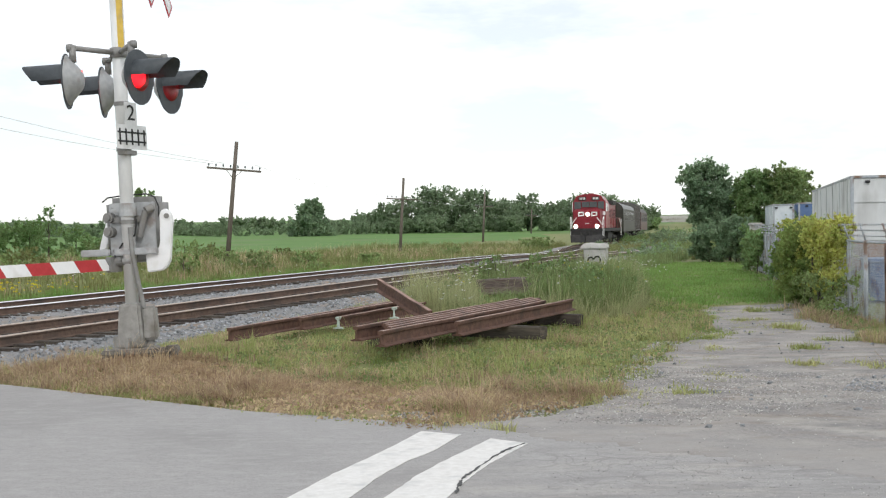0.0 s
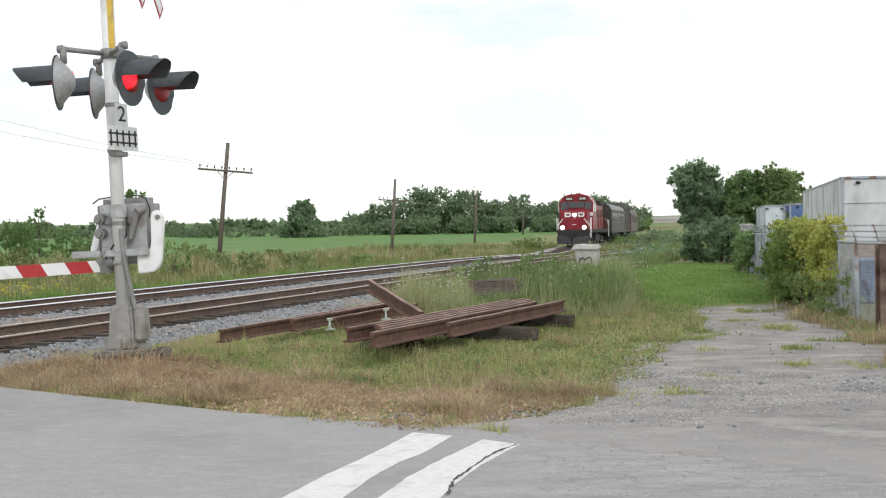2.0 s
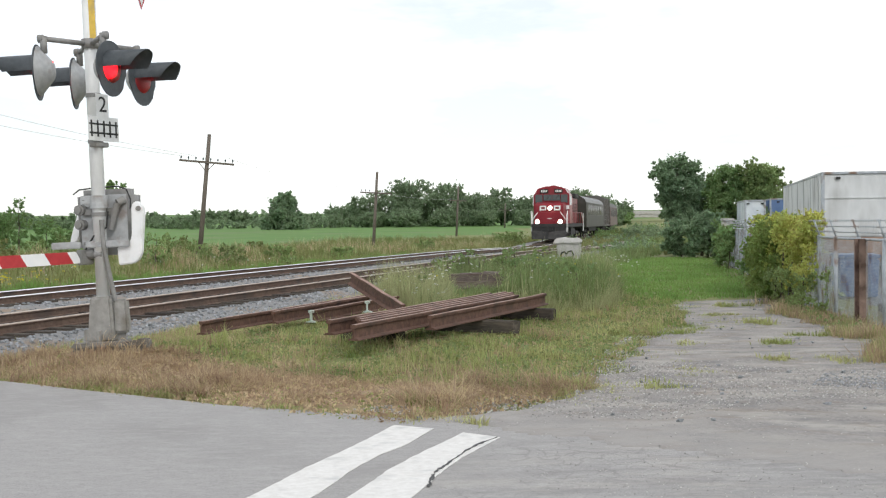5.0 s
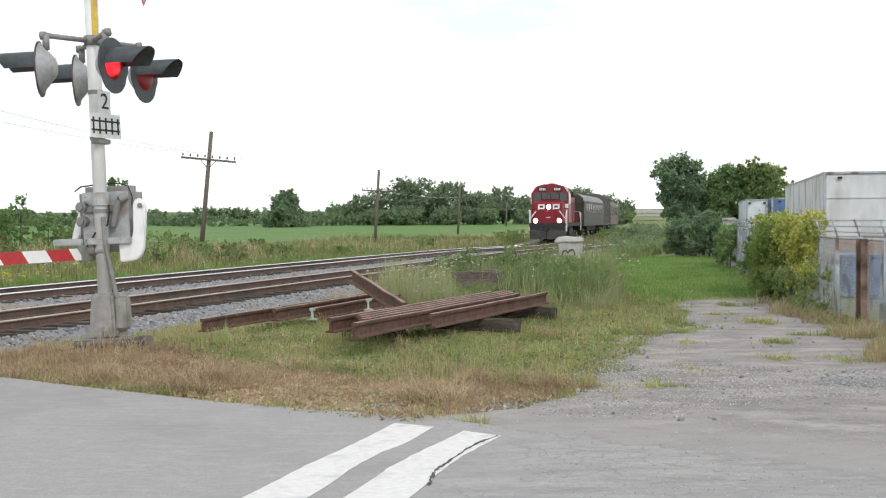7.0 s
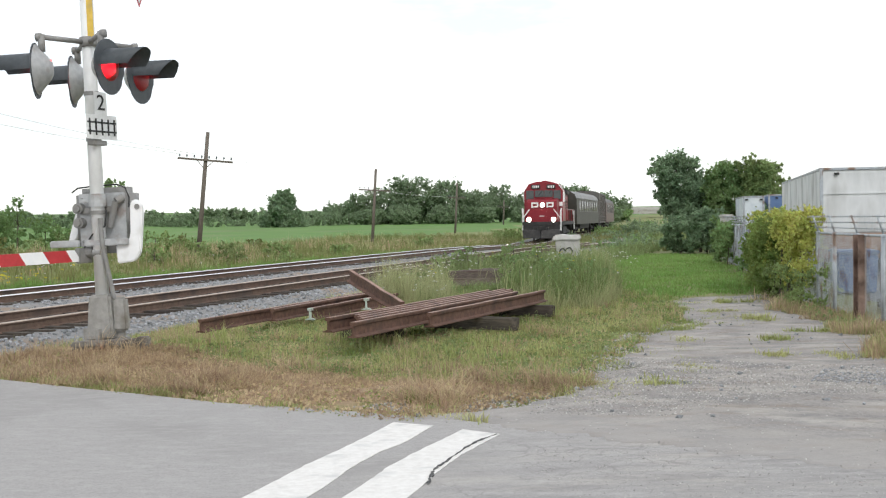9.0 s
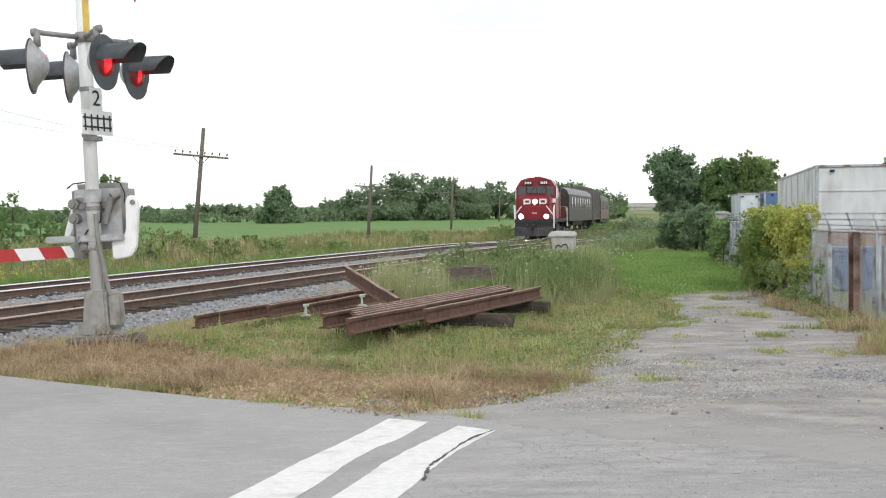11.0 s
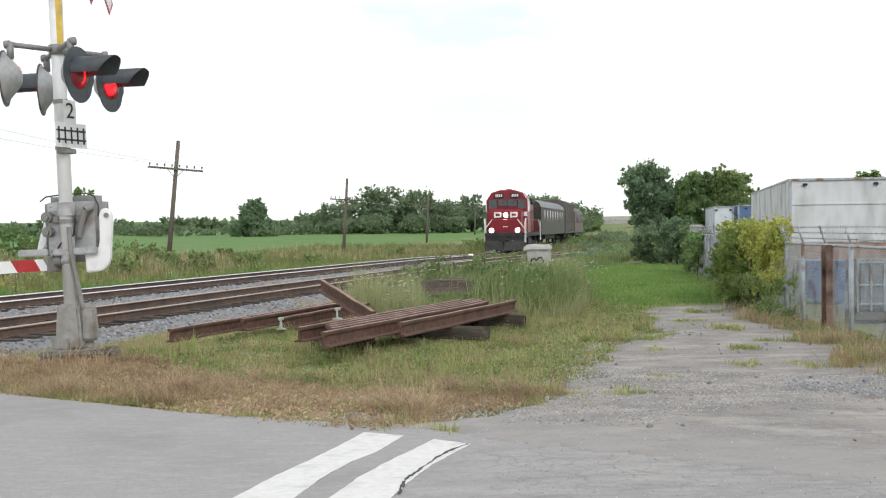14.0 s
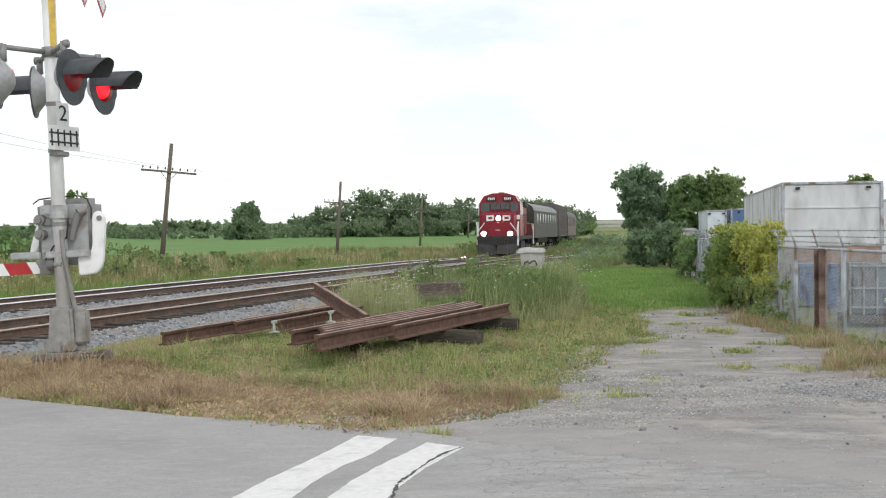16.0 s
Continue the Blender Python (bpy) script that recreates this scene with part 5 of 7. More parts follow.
        rod(bm, (x + 0.25, 2.37, 3.99), (x - 0.05, 2.37, 3.62), 0.014, seg=6)
        part("wiper", bm, BLACK, ob)
    bm = bmesh.new()
    box(bm, (1.36, 2.50, 4.26), (0.42, 0.05, 0.05), 0.01, turn=(0, 56, 0))
    part("roof_edge_stripe", bm, LOCO_WHITE, ob, "pale stripe on the roof edge")
    bm = bmesh.new()
    box(bm, (0, 0.975, 1.90), (0.36, 0.05, 0.05))
    part("nose_handle", bm, LOCO_WHITE, ob)
    for x, z, r in ((0.05, 2.78, 0.19),):
        bm = bmesh.new()
        rod(bm, (x, 1.0, z), (x, 0.90, z), r + 0.04, seg=20)
        part("headlight_rim", bm, LOCO_BLACK, ob)
        bm = bmesh.new()
        rod(bm, (x, 0.92, z), (x, 0.87, z), r, r * 0.7, seg=20)
        part("headlight", bm, HEADLIGHT, ob, "burning twin headlight")
    for x in (-0.98, 0.98):
        bm = bmesh.new()
        rod(bm, (x, 0.60, 1.63), (x, 0.34, 1.63), 0.21, seg=18)
        box(bm, (x, 0.52, 1.49), (0.12, 0.12, 0.16), 0.01)
        part("ditch_light_rim", bm, LOCO_BLACK, ob)
        bm = bmesh.new()
        rod(bm, (x, 0.35, 1.63), (x, 0.30, 1.63), 0.18, 0.13, seg=18)
        part("ditch_light", bm, HEADLIGHT, ob, "burning ditch light")
    # handrails
    for x in (-1, 1):
        bm = bmesh.new()
        rod(bm, (x * 1.50, 0.55, 0.75), (x * 1.50, 0.55, 2.15), 0.035, seg=8)
        rod(bm, (x * 1.50, 0.55, 2.15), (x * 1.56, 0.75, 2.50), 0.035, seg=8)
        rod(bm, (x * 1.56, 0.75, 2.50), (x * 1.56, 1.1, 2.5), 0.035, seg=8)
        rod(bm, (x * 1.50, 1.35, 0.70), (x * 1.52, 1.35, 2.5), 0.035, seg=8)
        rod(bm, (x * 0.95, 0.62, 2.45), (x * 1.48, 0.62, 1.75), 0.035, seg=8)
        part("handrail", bm, LOCO_WHITE, ob, "white handrail")
        bm = bmesh.new()
        rod(bm, (x * 1.48, 5.4, 1.45), (x * 1.48, 5.4, 2.45), 0.03, seg=8)
        rod(bm, (x * 1.48, 5.4, 2.45), (x * 1.48, L - 1.0, 2.45), 0.025, seg=8)
        for k in range(1, 6):
            yy = 5.4 + k * (L - 6.8) / 5
            rod(bm, (x * 1.48, yy, 1.45), (x * 1.48, yy, 2.45), 0.025, seg=8)
        part("walkway_rail", bm, LOCO_RED, ob, "dark red walkway railing")
        bm = bmesh.new()
        rod(bm, (x * 1.5, L - 0.6, 0.7), (x * 1.5, L - 0.6, 2.4), 0.04, seg=8)
        rod(bm, (x * 1.5, L - 2.4, 2.45), (x * 1.5, L - 0.6, 1.6), 0.04, seg=8)
        part("handrail", bm, LOCO_WHITE, ob, "white handrail")
        bm = bmesh.new()
        for k in range(3):
            box(bm, (x * 1.32, 0.95, 0.42 + 0.33 * k), (0.36, 0.5, 0.05))
        part("step", bm, LOCO_BLACK, ob)
    # long hood, radiator, fans, tank
    bm = bmesh.new()
    box(bm, (0, 10.9, 2.72), (1.9, 11.9, 2.55), 0.12)
    part("long_hood", bm, LOCO_RED, ob, "red engine hood")
    bm = bmesh.new()
    box(bm, (0, 13.8, 4.05), (2.4, 3.6, 0.45), 0.08)
    box(bm, (0, 8.4, 4.15), (1.5, 2.8, 0.35), 0.06)
    part("radiator", bm, LOCO_BLACK, ob, "dark radiator housing")
    for k in range(9):
        for x in (-0.96, 0.96):
            bm = bmesh.new()
            box(bm, (x, 6.0 + k * 1.2, 2.6), (0.03, 1.0, 1.7), 0.008)
            part("hood_door", bm, LOCO_RED, ob)
            bm = bmesh.new()
            for q in range(6):
                box(bm, (x * 1.022, 6.0 + k * 1.2, 2.55 + 0.14 * q), (0.02, 0.72, 0.07))
            part("hood_louvre", bm, LOCO_BLACK, ob, "dark louvre slats")
    bm = bmesh.new()
    box(bm, (0, L / 2, 0.72), (2.5, 4.2, 0.85), 0.15)
    part("fuel_tank", bm, LOCO_BLACK, ob)
    bm = bmesh.new()
    box(bm, (0, 4.2, 4.74), (0.5, 0.6, 0.14), 0.04)
    part("cab_roof_unit", bm, LOCO_RED, ob)
    bogie(ob, 3.6, 2, 2.7)
    bogie(ob, L - 3.6, 2, 2.7)
    return ob, L


def coach(name, label, L, side, height, windows, roof=None, flat=False):
    ob = thing(name, Matrix(), label, "railway car", "train")
    bm = bmesh.new()
    hw = 1.55
    if flat:
        sect = [(-hw, 1.0), (-hw, height - 0.25), (-0.8, height), (0.8, height), (hw, height - 0.25), (hw, 1.0)]
    else:
        sect = [(-hw, 1.0), (-hw, height - 0.85), (-1.38, height - 0.42), (-0.95, height - 0.14), (-0.4, height), (0.4, height), (0.95, height - 0.14), (1.38, height - 0.42), (hw, height - 0.85), (hw, 1.0)]
    n = len(sect)
    ring = [[bm.verts.new((x, y, z)) for x, z in sect] for y in (0.35, L - 0.35)]
    for k in range(n):
        f = bm.faces.new((ring[0][k], ring[0][(k + 1) % n], ring[1][(k + 1) % n], ring[1][k]))
        f.material_index = 1 if 0 < k < n - 2 else 0
    bm.faces.new(ring[0])
    bm.faces.new(ring[1][::-1])
    bmesh.ops.recalc_face_normals(bm, faces=bm.faces)
    part("car_body", bm, [side, roof or COACH_ROOF], ob, "long car body with rounded roof")
    for x in (-hw, hw):
        for k in range(windows):
            bm = bmesh.new()
            y = 3.0 + k * (L - 6.0) / max(windows - 1, 1)
            box(bm, (x, y, 2.75), (0.05, 0.85, 0.95), 0.02)
            w = part("car_window", bm, WINDOW, ob, "dark coach window")
            bm = bmesh.new()
            for dz in (-0.52, 0.52):
                box(bm, (x, y, 2.75 + dz), (0.08, 1.02, 0.07), 0.01)
            for dy in (-0.47, 0.47):
                box(bm, (x, y + dy, 2.75), (0.08, 0.07, 1.1), 0.01)
            part("window_frame", bm, COACH_ROOF, w, "pale window surround")
        bm = bmesh.new()
        box(bm, (x, L / 2, 1.75), (0.04, L - 1.0, 0.07))
        box(bm, (x, L / 2, 3.45), (0.04, L - 1.0, 0.06))
        part("belt_rail", bm, side, ob)
        if flat:
            for k in range(12):
                bm = bmesh.new()
                box(bm, (x, 1.0 + k * (L - 2) / 11, height / 2 + 0.4), (0.08, 0.10, height - 1.5), 0.01)
                part("side_post", bm, side, ob)
    bm = bmesh.new()
    box(bm, (0, 0.2, 2.4), (1.0, 0.35, 2.5), 0.05)
    box(bm, (0, L - 0.2, 2.4), (1.0, 0.35, 2.5), 0.05)
    part("gangway", bm, LOCO_BLACK, ob, "black end gangway")
    bm = bmesh.new()
    box(bm, (0, L / 2, 0.78), (2.3, L * 0.4, 0.5), 0.06)
    part("underframe_box", bm, LOCO_BLACK, ob)
    bogie(ob, 3.4, 2, 2.4)
    bogie(ob, L - 3.4, 2, 2.4)
    return ob, L


TRAIN = []
at_l = 0.0
for maker in (lambda: locomotive(),
              lambda: coach("passenger_coach", "dark olive passenger coach with pale roof and square windows", 22.0, COACH_DARK, 4.25, 8),
              lambda: coach("baggage_van", "grey slab-sided baggage van with vertical posts", 14.0, COACH_GREY, 4.65, 0, COACH_DARK, True),
              lambda: coach("passenger_coach", "maroon passenger coach with dark roof at the train's end", 22.0, COACH_MAROON, 4.25, 8, COACH_DARK)):
    ob, length = maker()
    TRAIN.append((ob, at_l, at_l + length))
    at_l += length + 0.9


# ---- trees and hedges ----
def tree(x, y, height, spread, mat, label, leaf=0.2, density=260, name="tree", trunk=True, low=0.25, squash=1.0, group="", seed=0, clumps_n=16, pointed=False):
    r = random.Random(seed * 17 + 3)
    z = ground_z(x, y)
    ob = thing(name, pose(x, y, z), label, "bush" if not trunk else "tree", group)
    clumps, tips = [], []
    for k in range(clumps_n):
        h = low + (0.94 - low) * (k + r.random()) / clumps_n
        wide = (1.15 - h) if pointed else math.sin(math.pi * min(max((h - low * 0.6) / (1.06 - low * 0.6), 0.08), 0.97)) ** 0.6
        a = k * 2.4 + r.uniform(-0.5, 0.5)
        d = spread * wide * r.uniform(0.25, 0.85)
        rad = spread * r.uniform(0.22, 0.38) * (0.6 + 0.4 * wide)
        c = (math.cos(a) * d, math.sin(a) * d * squash, h * height)
        rad = min(rad, height - c[2] + 0.25 * rad)
        clumps.append((*c, rad * 1.1))
        tips.append(c)
        for q in range(7):
            b, e = a + r.uniform(-1.8, 1.8), r.uniform(-0.5, 1.0)
            out = rad * r.uniform(0.7, 1.3)
            clumps.append((c[0] + math.cos(b) * out, c[1] + math.sin(b) * out, min(c[2] + out * e, height * 1.03), rad * r.uniform(0.2, 0.45)))
    bm = bmesh.new()
    tr = max(height * 0.022, 0.05)
    rod(bm, (0, 0, -0.2), (0.02 * height, 0, height * 0.45), tr, tr * 0.6, 9)
    rod(bm, (0.02 * height, 0, height * 0.45), (0, 0, height * 0.85), tr * 0.6, tr * 0.15, 8)
    part("trunk", bm, BARK, ob, "", True)
    for c in tips[::3]:
        bm = bmesh.new()
        rod(bm, (0.01 * height, 0, c[2] * 0.62), c, tr * 0.38, tr * 0.08, 6)
        part("limb", bm, BARK, ob, "", True)
    crown = new("crown", leaf_mesh("crown", clump_places(clumps, density), leaf, mat))
    crown.parent = ob
    tagged(crown, kind="stuff")
    return ob


# big trees beyond the lawn
tree(14.75, 66, 5.6, 1.5, LEAF_DARK, "tall dark green broadleaf tree at the end of the lawn", 0.072, 2500, seed=33, low=0.36, clumps_n=38)
tree(15.9, 65, 4.3, 1.35, LEAF_DARK, "dark green young tree below the tall one", 0.072, 2300, seed=34, low=0.06, clumps_n=28)
tree(17.0, 63, 4.95, 1.5, LEAF, "dense green tree at the end of the lawn", 0.07, 2700, seed=2, low=0.08, clumps_n=34)
tree(18.3, 62.5, 5.1, 1.5, LEAF_OLIVE, "olive green broadleaf tree with loose outer sprays", 0.074, 2400, seed=3, low=0.1, clumps_n=34)
tree(19.3, 63.5, 4.95, 1.25, LEAF_OLIVE, "olive green broadleaf tree with loose outer sprays", 0.074, 2200, seed=4, low=0.14, clumps_n=28)
tree(16.6, 56, 2.3, 1.3, LEAF_DARK, "dark leafy shrub below the trees", 0.085, 1900, "shrub", False, 0.1, seed=5)
tree(15.0, 60, 2.4, 1.3, LEAF_DARK, "dark leafy shrub below the trees", 0.085, 1900, "shrub", False, 0.1, seed=6)
tree(18.3, 55, 2.6, 1.5, LEAF, "leafy green shrub below the trees", 0.085, 1900, "shrub", False, 0.1, seed=7)
tree(14.3, 63, 2.0, 1.2, LEAF_DARK, "dark leafy shrub below the trees", 0.085, 1900, "shrub", False, 0.05, seed=15)
tree(15.9, 59, 2.0, 1.4, LEAF, "leafy green shrub below the trees", 0.085, 1900, "shrub", False, 0.05, seed=16)
tree(17.5, 58, 2.4, 1.5, LEAF_DARK, "dark leafy shrub below the trees", 0.085, 1900, "shrub", False, 0.05, seed=17)
tree(13.4, 44, 1.45, 0.7, LEAF_OLIVE, "light green leafy shrub by the fence", 0.07, 2400, "shrub", False, 0.1, seed=8)
tree(27.6, 66, 5.0, 1.8, LEAF_OLIVE, "green tree behind the white boxes", 0.12, 1200, seed=9, low=0.1)
tree(21.9, 68, 4.3, 0.7, LEAF_OLIVE, "thin green treetop behind the white boxes", 0.09, 420, seed=19, low=0.2)

# the far wood behind the field
wood = [(-16, 265, 6.5, 4.5), (-11, 258, 8.4, 4.8), (-6, 262, 9.8, 5.0), (-1.5, 255, 12.0, 5.2), (3.5, 262, 11.4, 5.0), (7.5, 256, 11.0, 4.6), (11.5, 262, 9.2, 4.6),
        (15.5, 258, 8.5, 4.6), (19, 262, 10.6, 3.6), (22.5, 257, 8.2, 4.2), (26, 262, 8.6, 4.5), (29.5, 256, 9.5, 4.6), (34, 262, 10.0, 5.0), (38, 268, 9.2, 4.8),
        (43, 272, 8.2, 4.6), (48, 276, 7.2, 4.4), (-3, 246, 6.0, 3.8), (6, 247, 5.6, 3.8), (14, 248, 5.4, 3.8), (-9, 248, 5.2, 3.6), (24, 248, 5.4, 4.0), (33, 246, 6.4, 4.2)]
for k, (x, y, h, s) in enumerate(wood):
    h -= 2.2
    tree(x, y, h, s, LEAF_FAR_HAZY, "broadleaf tree in the wood behind the field", 0.22, 120, group="trees of the far wood", seed=40 + k, low=0.06, clumps_n=22)
tree(-25.8, 230, 6.9, 4.2, LEAF_DARK, "single dark pointed tree standing in the field hedge", 0.24, 300, seed=20, low=0.03, clumps_n=34, pointed=True)
tree(-35.8, 140, 7.6, 1.5, LEAF, "green tree behind the signal mast", 0.2, 260, seed=21, low=0.4)
# low hedges along the field's end
for k in range(26):
    x = -96 + k * 4.1
    h = 1.9 + 0.7 * math.sin(k * 1.7)
    tree(x, 255 + 9 * math.sin(k * 0.9), h, 3.3, LEAF_FAR_HAZY, "low green hedge tree at the far end of the field", 0.20, 120, "hedge_tree", False, 0.05, group="hedge trees", seed=80 + k, clumps_n=8)
for k in range(16):
    x = -150 + k * 14
    tree(x, 400, 2.6 + 0.8 * math.sin(k * 2.3), 10, LEAF_FAR_HAZY, "distant blue-green tree belt on the horizon", 0.8, 14, "distant_tree", False, 0.05, group="distant tree belt", seed=120 + k, clumps_n=9)
for k, (x, y, h, s) in enumerate([(-37.7, 112, 4.9, 1.3), (-40.6, 115, 3.4, 2.4), (-35.4, 113, 2.9, 1.8), (-43.5, 114, 3.2, 2.4), (-33.4, 117, 2.0, 1.6)]):
    tree(x, y, h, s, LEAF, "roadside tree at the field's edge", 0.12, 480, "hedge_tree", False, 0.05, group="hedge trees", seed=140 + k, clumps_n=12)
for k, (x, y, h, s) in enumerate([(0.8, 92, 0.9, 1.0), (8.6, 116, 1.0, 1.6), (9.9, 118, 1.1, 1.5), (-14.8, 74, 0.8, 1.2), (-11.6, 62, 0.9, 1.0), (-6.5, 60, 0.6, 0.8), (-12.2, 55, 0.9, 0.9), (-7.6, 66, 0.9, 1.1), (-4.5, 72, 0.7, 1.0)]):
    tree(x, y, h, s, LEAF_OLIVE, "low green bush in the rough grass beyond the tracks", 0.09, 360, "bush", False, 0.1, group="bushes beyond the tracks", seed=160 + k, clumps_n=9)

# green bank and trees where the line runs out of sight
bank = [(27, 190, 4.6, 2.6), (32, 200, 4.3, 3), (30, 215, 5.0, 3.4), (37.5, 225, 3.0, 3), (41, 235, 2.3, 3)]
for k, (x, y, h, s) in enumerate(bank):
    tree(x, y, h, s, (LEAF, LEAF_FAR_HAZY)[k % 2], "green tree beside the line in the distance", 0.3, 90, group="trees along the line", seed=180 + k, low=0.05)
scrub = [(12.2, 73, 0.8), (13.2, 75, 1.1), (14.1, 77, 1.3), (13.0, 82, 1.0), (15.2, 82, 1.5), (16.8, 90, 1.5), (15.0, 92, 1.0), (18.4, 96, 1.6), (17.0, 104, 1.0), (20.4, 106, 1.8),
         (19.2, 116, 1.2), (22.8, 118, 1.8), (24.5, 128, 2.0), (22.0, 134, 1.2), (27.5, 140, 2.2), (26.0, 150, 1.4), (31, 156, 2.2)]
for k, (x, y, h) in enumerate(scrub):
    tree(x, y, h * 0.36, 1.5 + 0.012 * y * (k % 3), (LEAF_OLIVE, LEAF, LEAF_FAR_HAZY)[k % 3], "scrubby green bush on the bank beside the line", 0.10, 360, "bush", False, 0.05, group="scrub on the bank", seed=200 + k, clumps_n=8)


def overpass():
    ob = thing("road_overpass", pose(60, 300, -2.6), "pale concrete road overpass far down the line", "bridge")
    bm = bmesh.new()
    box(bm, (0, 0, 5.5), (26, 8, 0.9), 0.05)
    part("deck", bm, CONCRETE, ob)
    bm = bmesh.new()
    box(bm, (0, -4.1, 6.3), (26, 0.2, 0.9), 0.03)
    part("parapet", bm, CONCRETE, ob)
    for x in (-9, 9):
        bm = bmesh.new()
        box(bm, (x, 0, 2.0), (1.0, 7, 6.0), 0.05)
        part("pier", bm, CONCRETE, ob)


overpass()


# ---- storage boxes behind the fence ----
def storage_box(at, yaw, w, l, z0, z1, mat, label, skirt=0.0):
    ob = thing("storage_box", pose(*at, 0, 0, yaw), label, "storage container", "boxes behind the fence")
    bm = bmesh.new()
    box(bm, (w / 2, l / 2, (z0 + z1) / 2), (w, l, z1 - z0), 0.03)
    part("box_body", bm, mat, ob)
    bm = bmesh.new()
    for x in (0.03, w - 0.03):
        box(bm, (x, l / 2, z1 + 0.01), (0.09, l + 0.02, 0.07), 0.01)
        box(bm, (x, -0.01, (z0 + z1) / 2), (0.09, 0.07, z1 - z0), 0.01)
    box(bm, (w / 2, -0.01, z1 + 0.01), (w, 0.07, 0.07), 0.01)
    part("corner_trim", bm, FENCE_METAL, ob, "grey pressed metal edge trim")
    for k in range(int(l / 2.4)):
        bm = bmesh.new()
        box(bm, (-0.004, 0.9 + k * 2.4, (z0 + z1) / 2), (0.03, 0.05, z1 - z0 - 0.1), 0.006)
        part("side_rib", bm, mat, ob)
    bm = bmesh.new()
    box(bm, (w / 2, -0.012, z0 + (z1 - z0) * 0.62), (w - 0.1, 0.03, 0.04))
    part("panel_seam", bm, mat, ob)
    for x in (w * 0.16, w * 0.86):
        bm = bmesh.new()
        box(bm, (x, -0.05, z1 - 0.13), (0.13, 0.06, 0.07), 0.01)
        part("marker_lamp", bm, BLACK, ob, "small dark marker lamp")
    if skirt:
        bm = bmesh.new()
        box(bm, (w / 2, l / 2, z0 - skirt / 2), (w - 0.04, l - 0.04, skirt), 0.02)
        part("lower_skirt", bm, BOX_RUST, ob, "rusty orange lower skirt")
        for x in (0.3, w - 0.3):
            for y in (0.6, l - 0.6):
                bm = bmesh.new()
                box(bm, (x, y, (z0 - skirt - 0.2) / 2), (0.25, 0.25, z0 - skirt + 0.2), 0.02)
                part("leg", bm, BOX_RUST, ob)
    return ob


storage_box((11.5, 33, 0.0), -13.5, 2.75, 15, 1.12, 2.92, BOX_WHITE, "large grubby white storage box with a rusty skirt", 0.72)
storage_box((15.5, 55, -0.2), -12, 0.95, 6, 0.2, 2.72, BOX_PALE, "pale blue-white metal storage box")
storage_box((17.0, 56, -0.2), -13, 2.4, 7, 0.2, 2.8, BOX_BLUE, "blue metal storage box")
storage_box((16.3, 38.5, 0.0), -4, 2.7, 12, 0.4, 2.55, BOX_WHITE, "white storage box standing farther back")


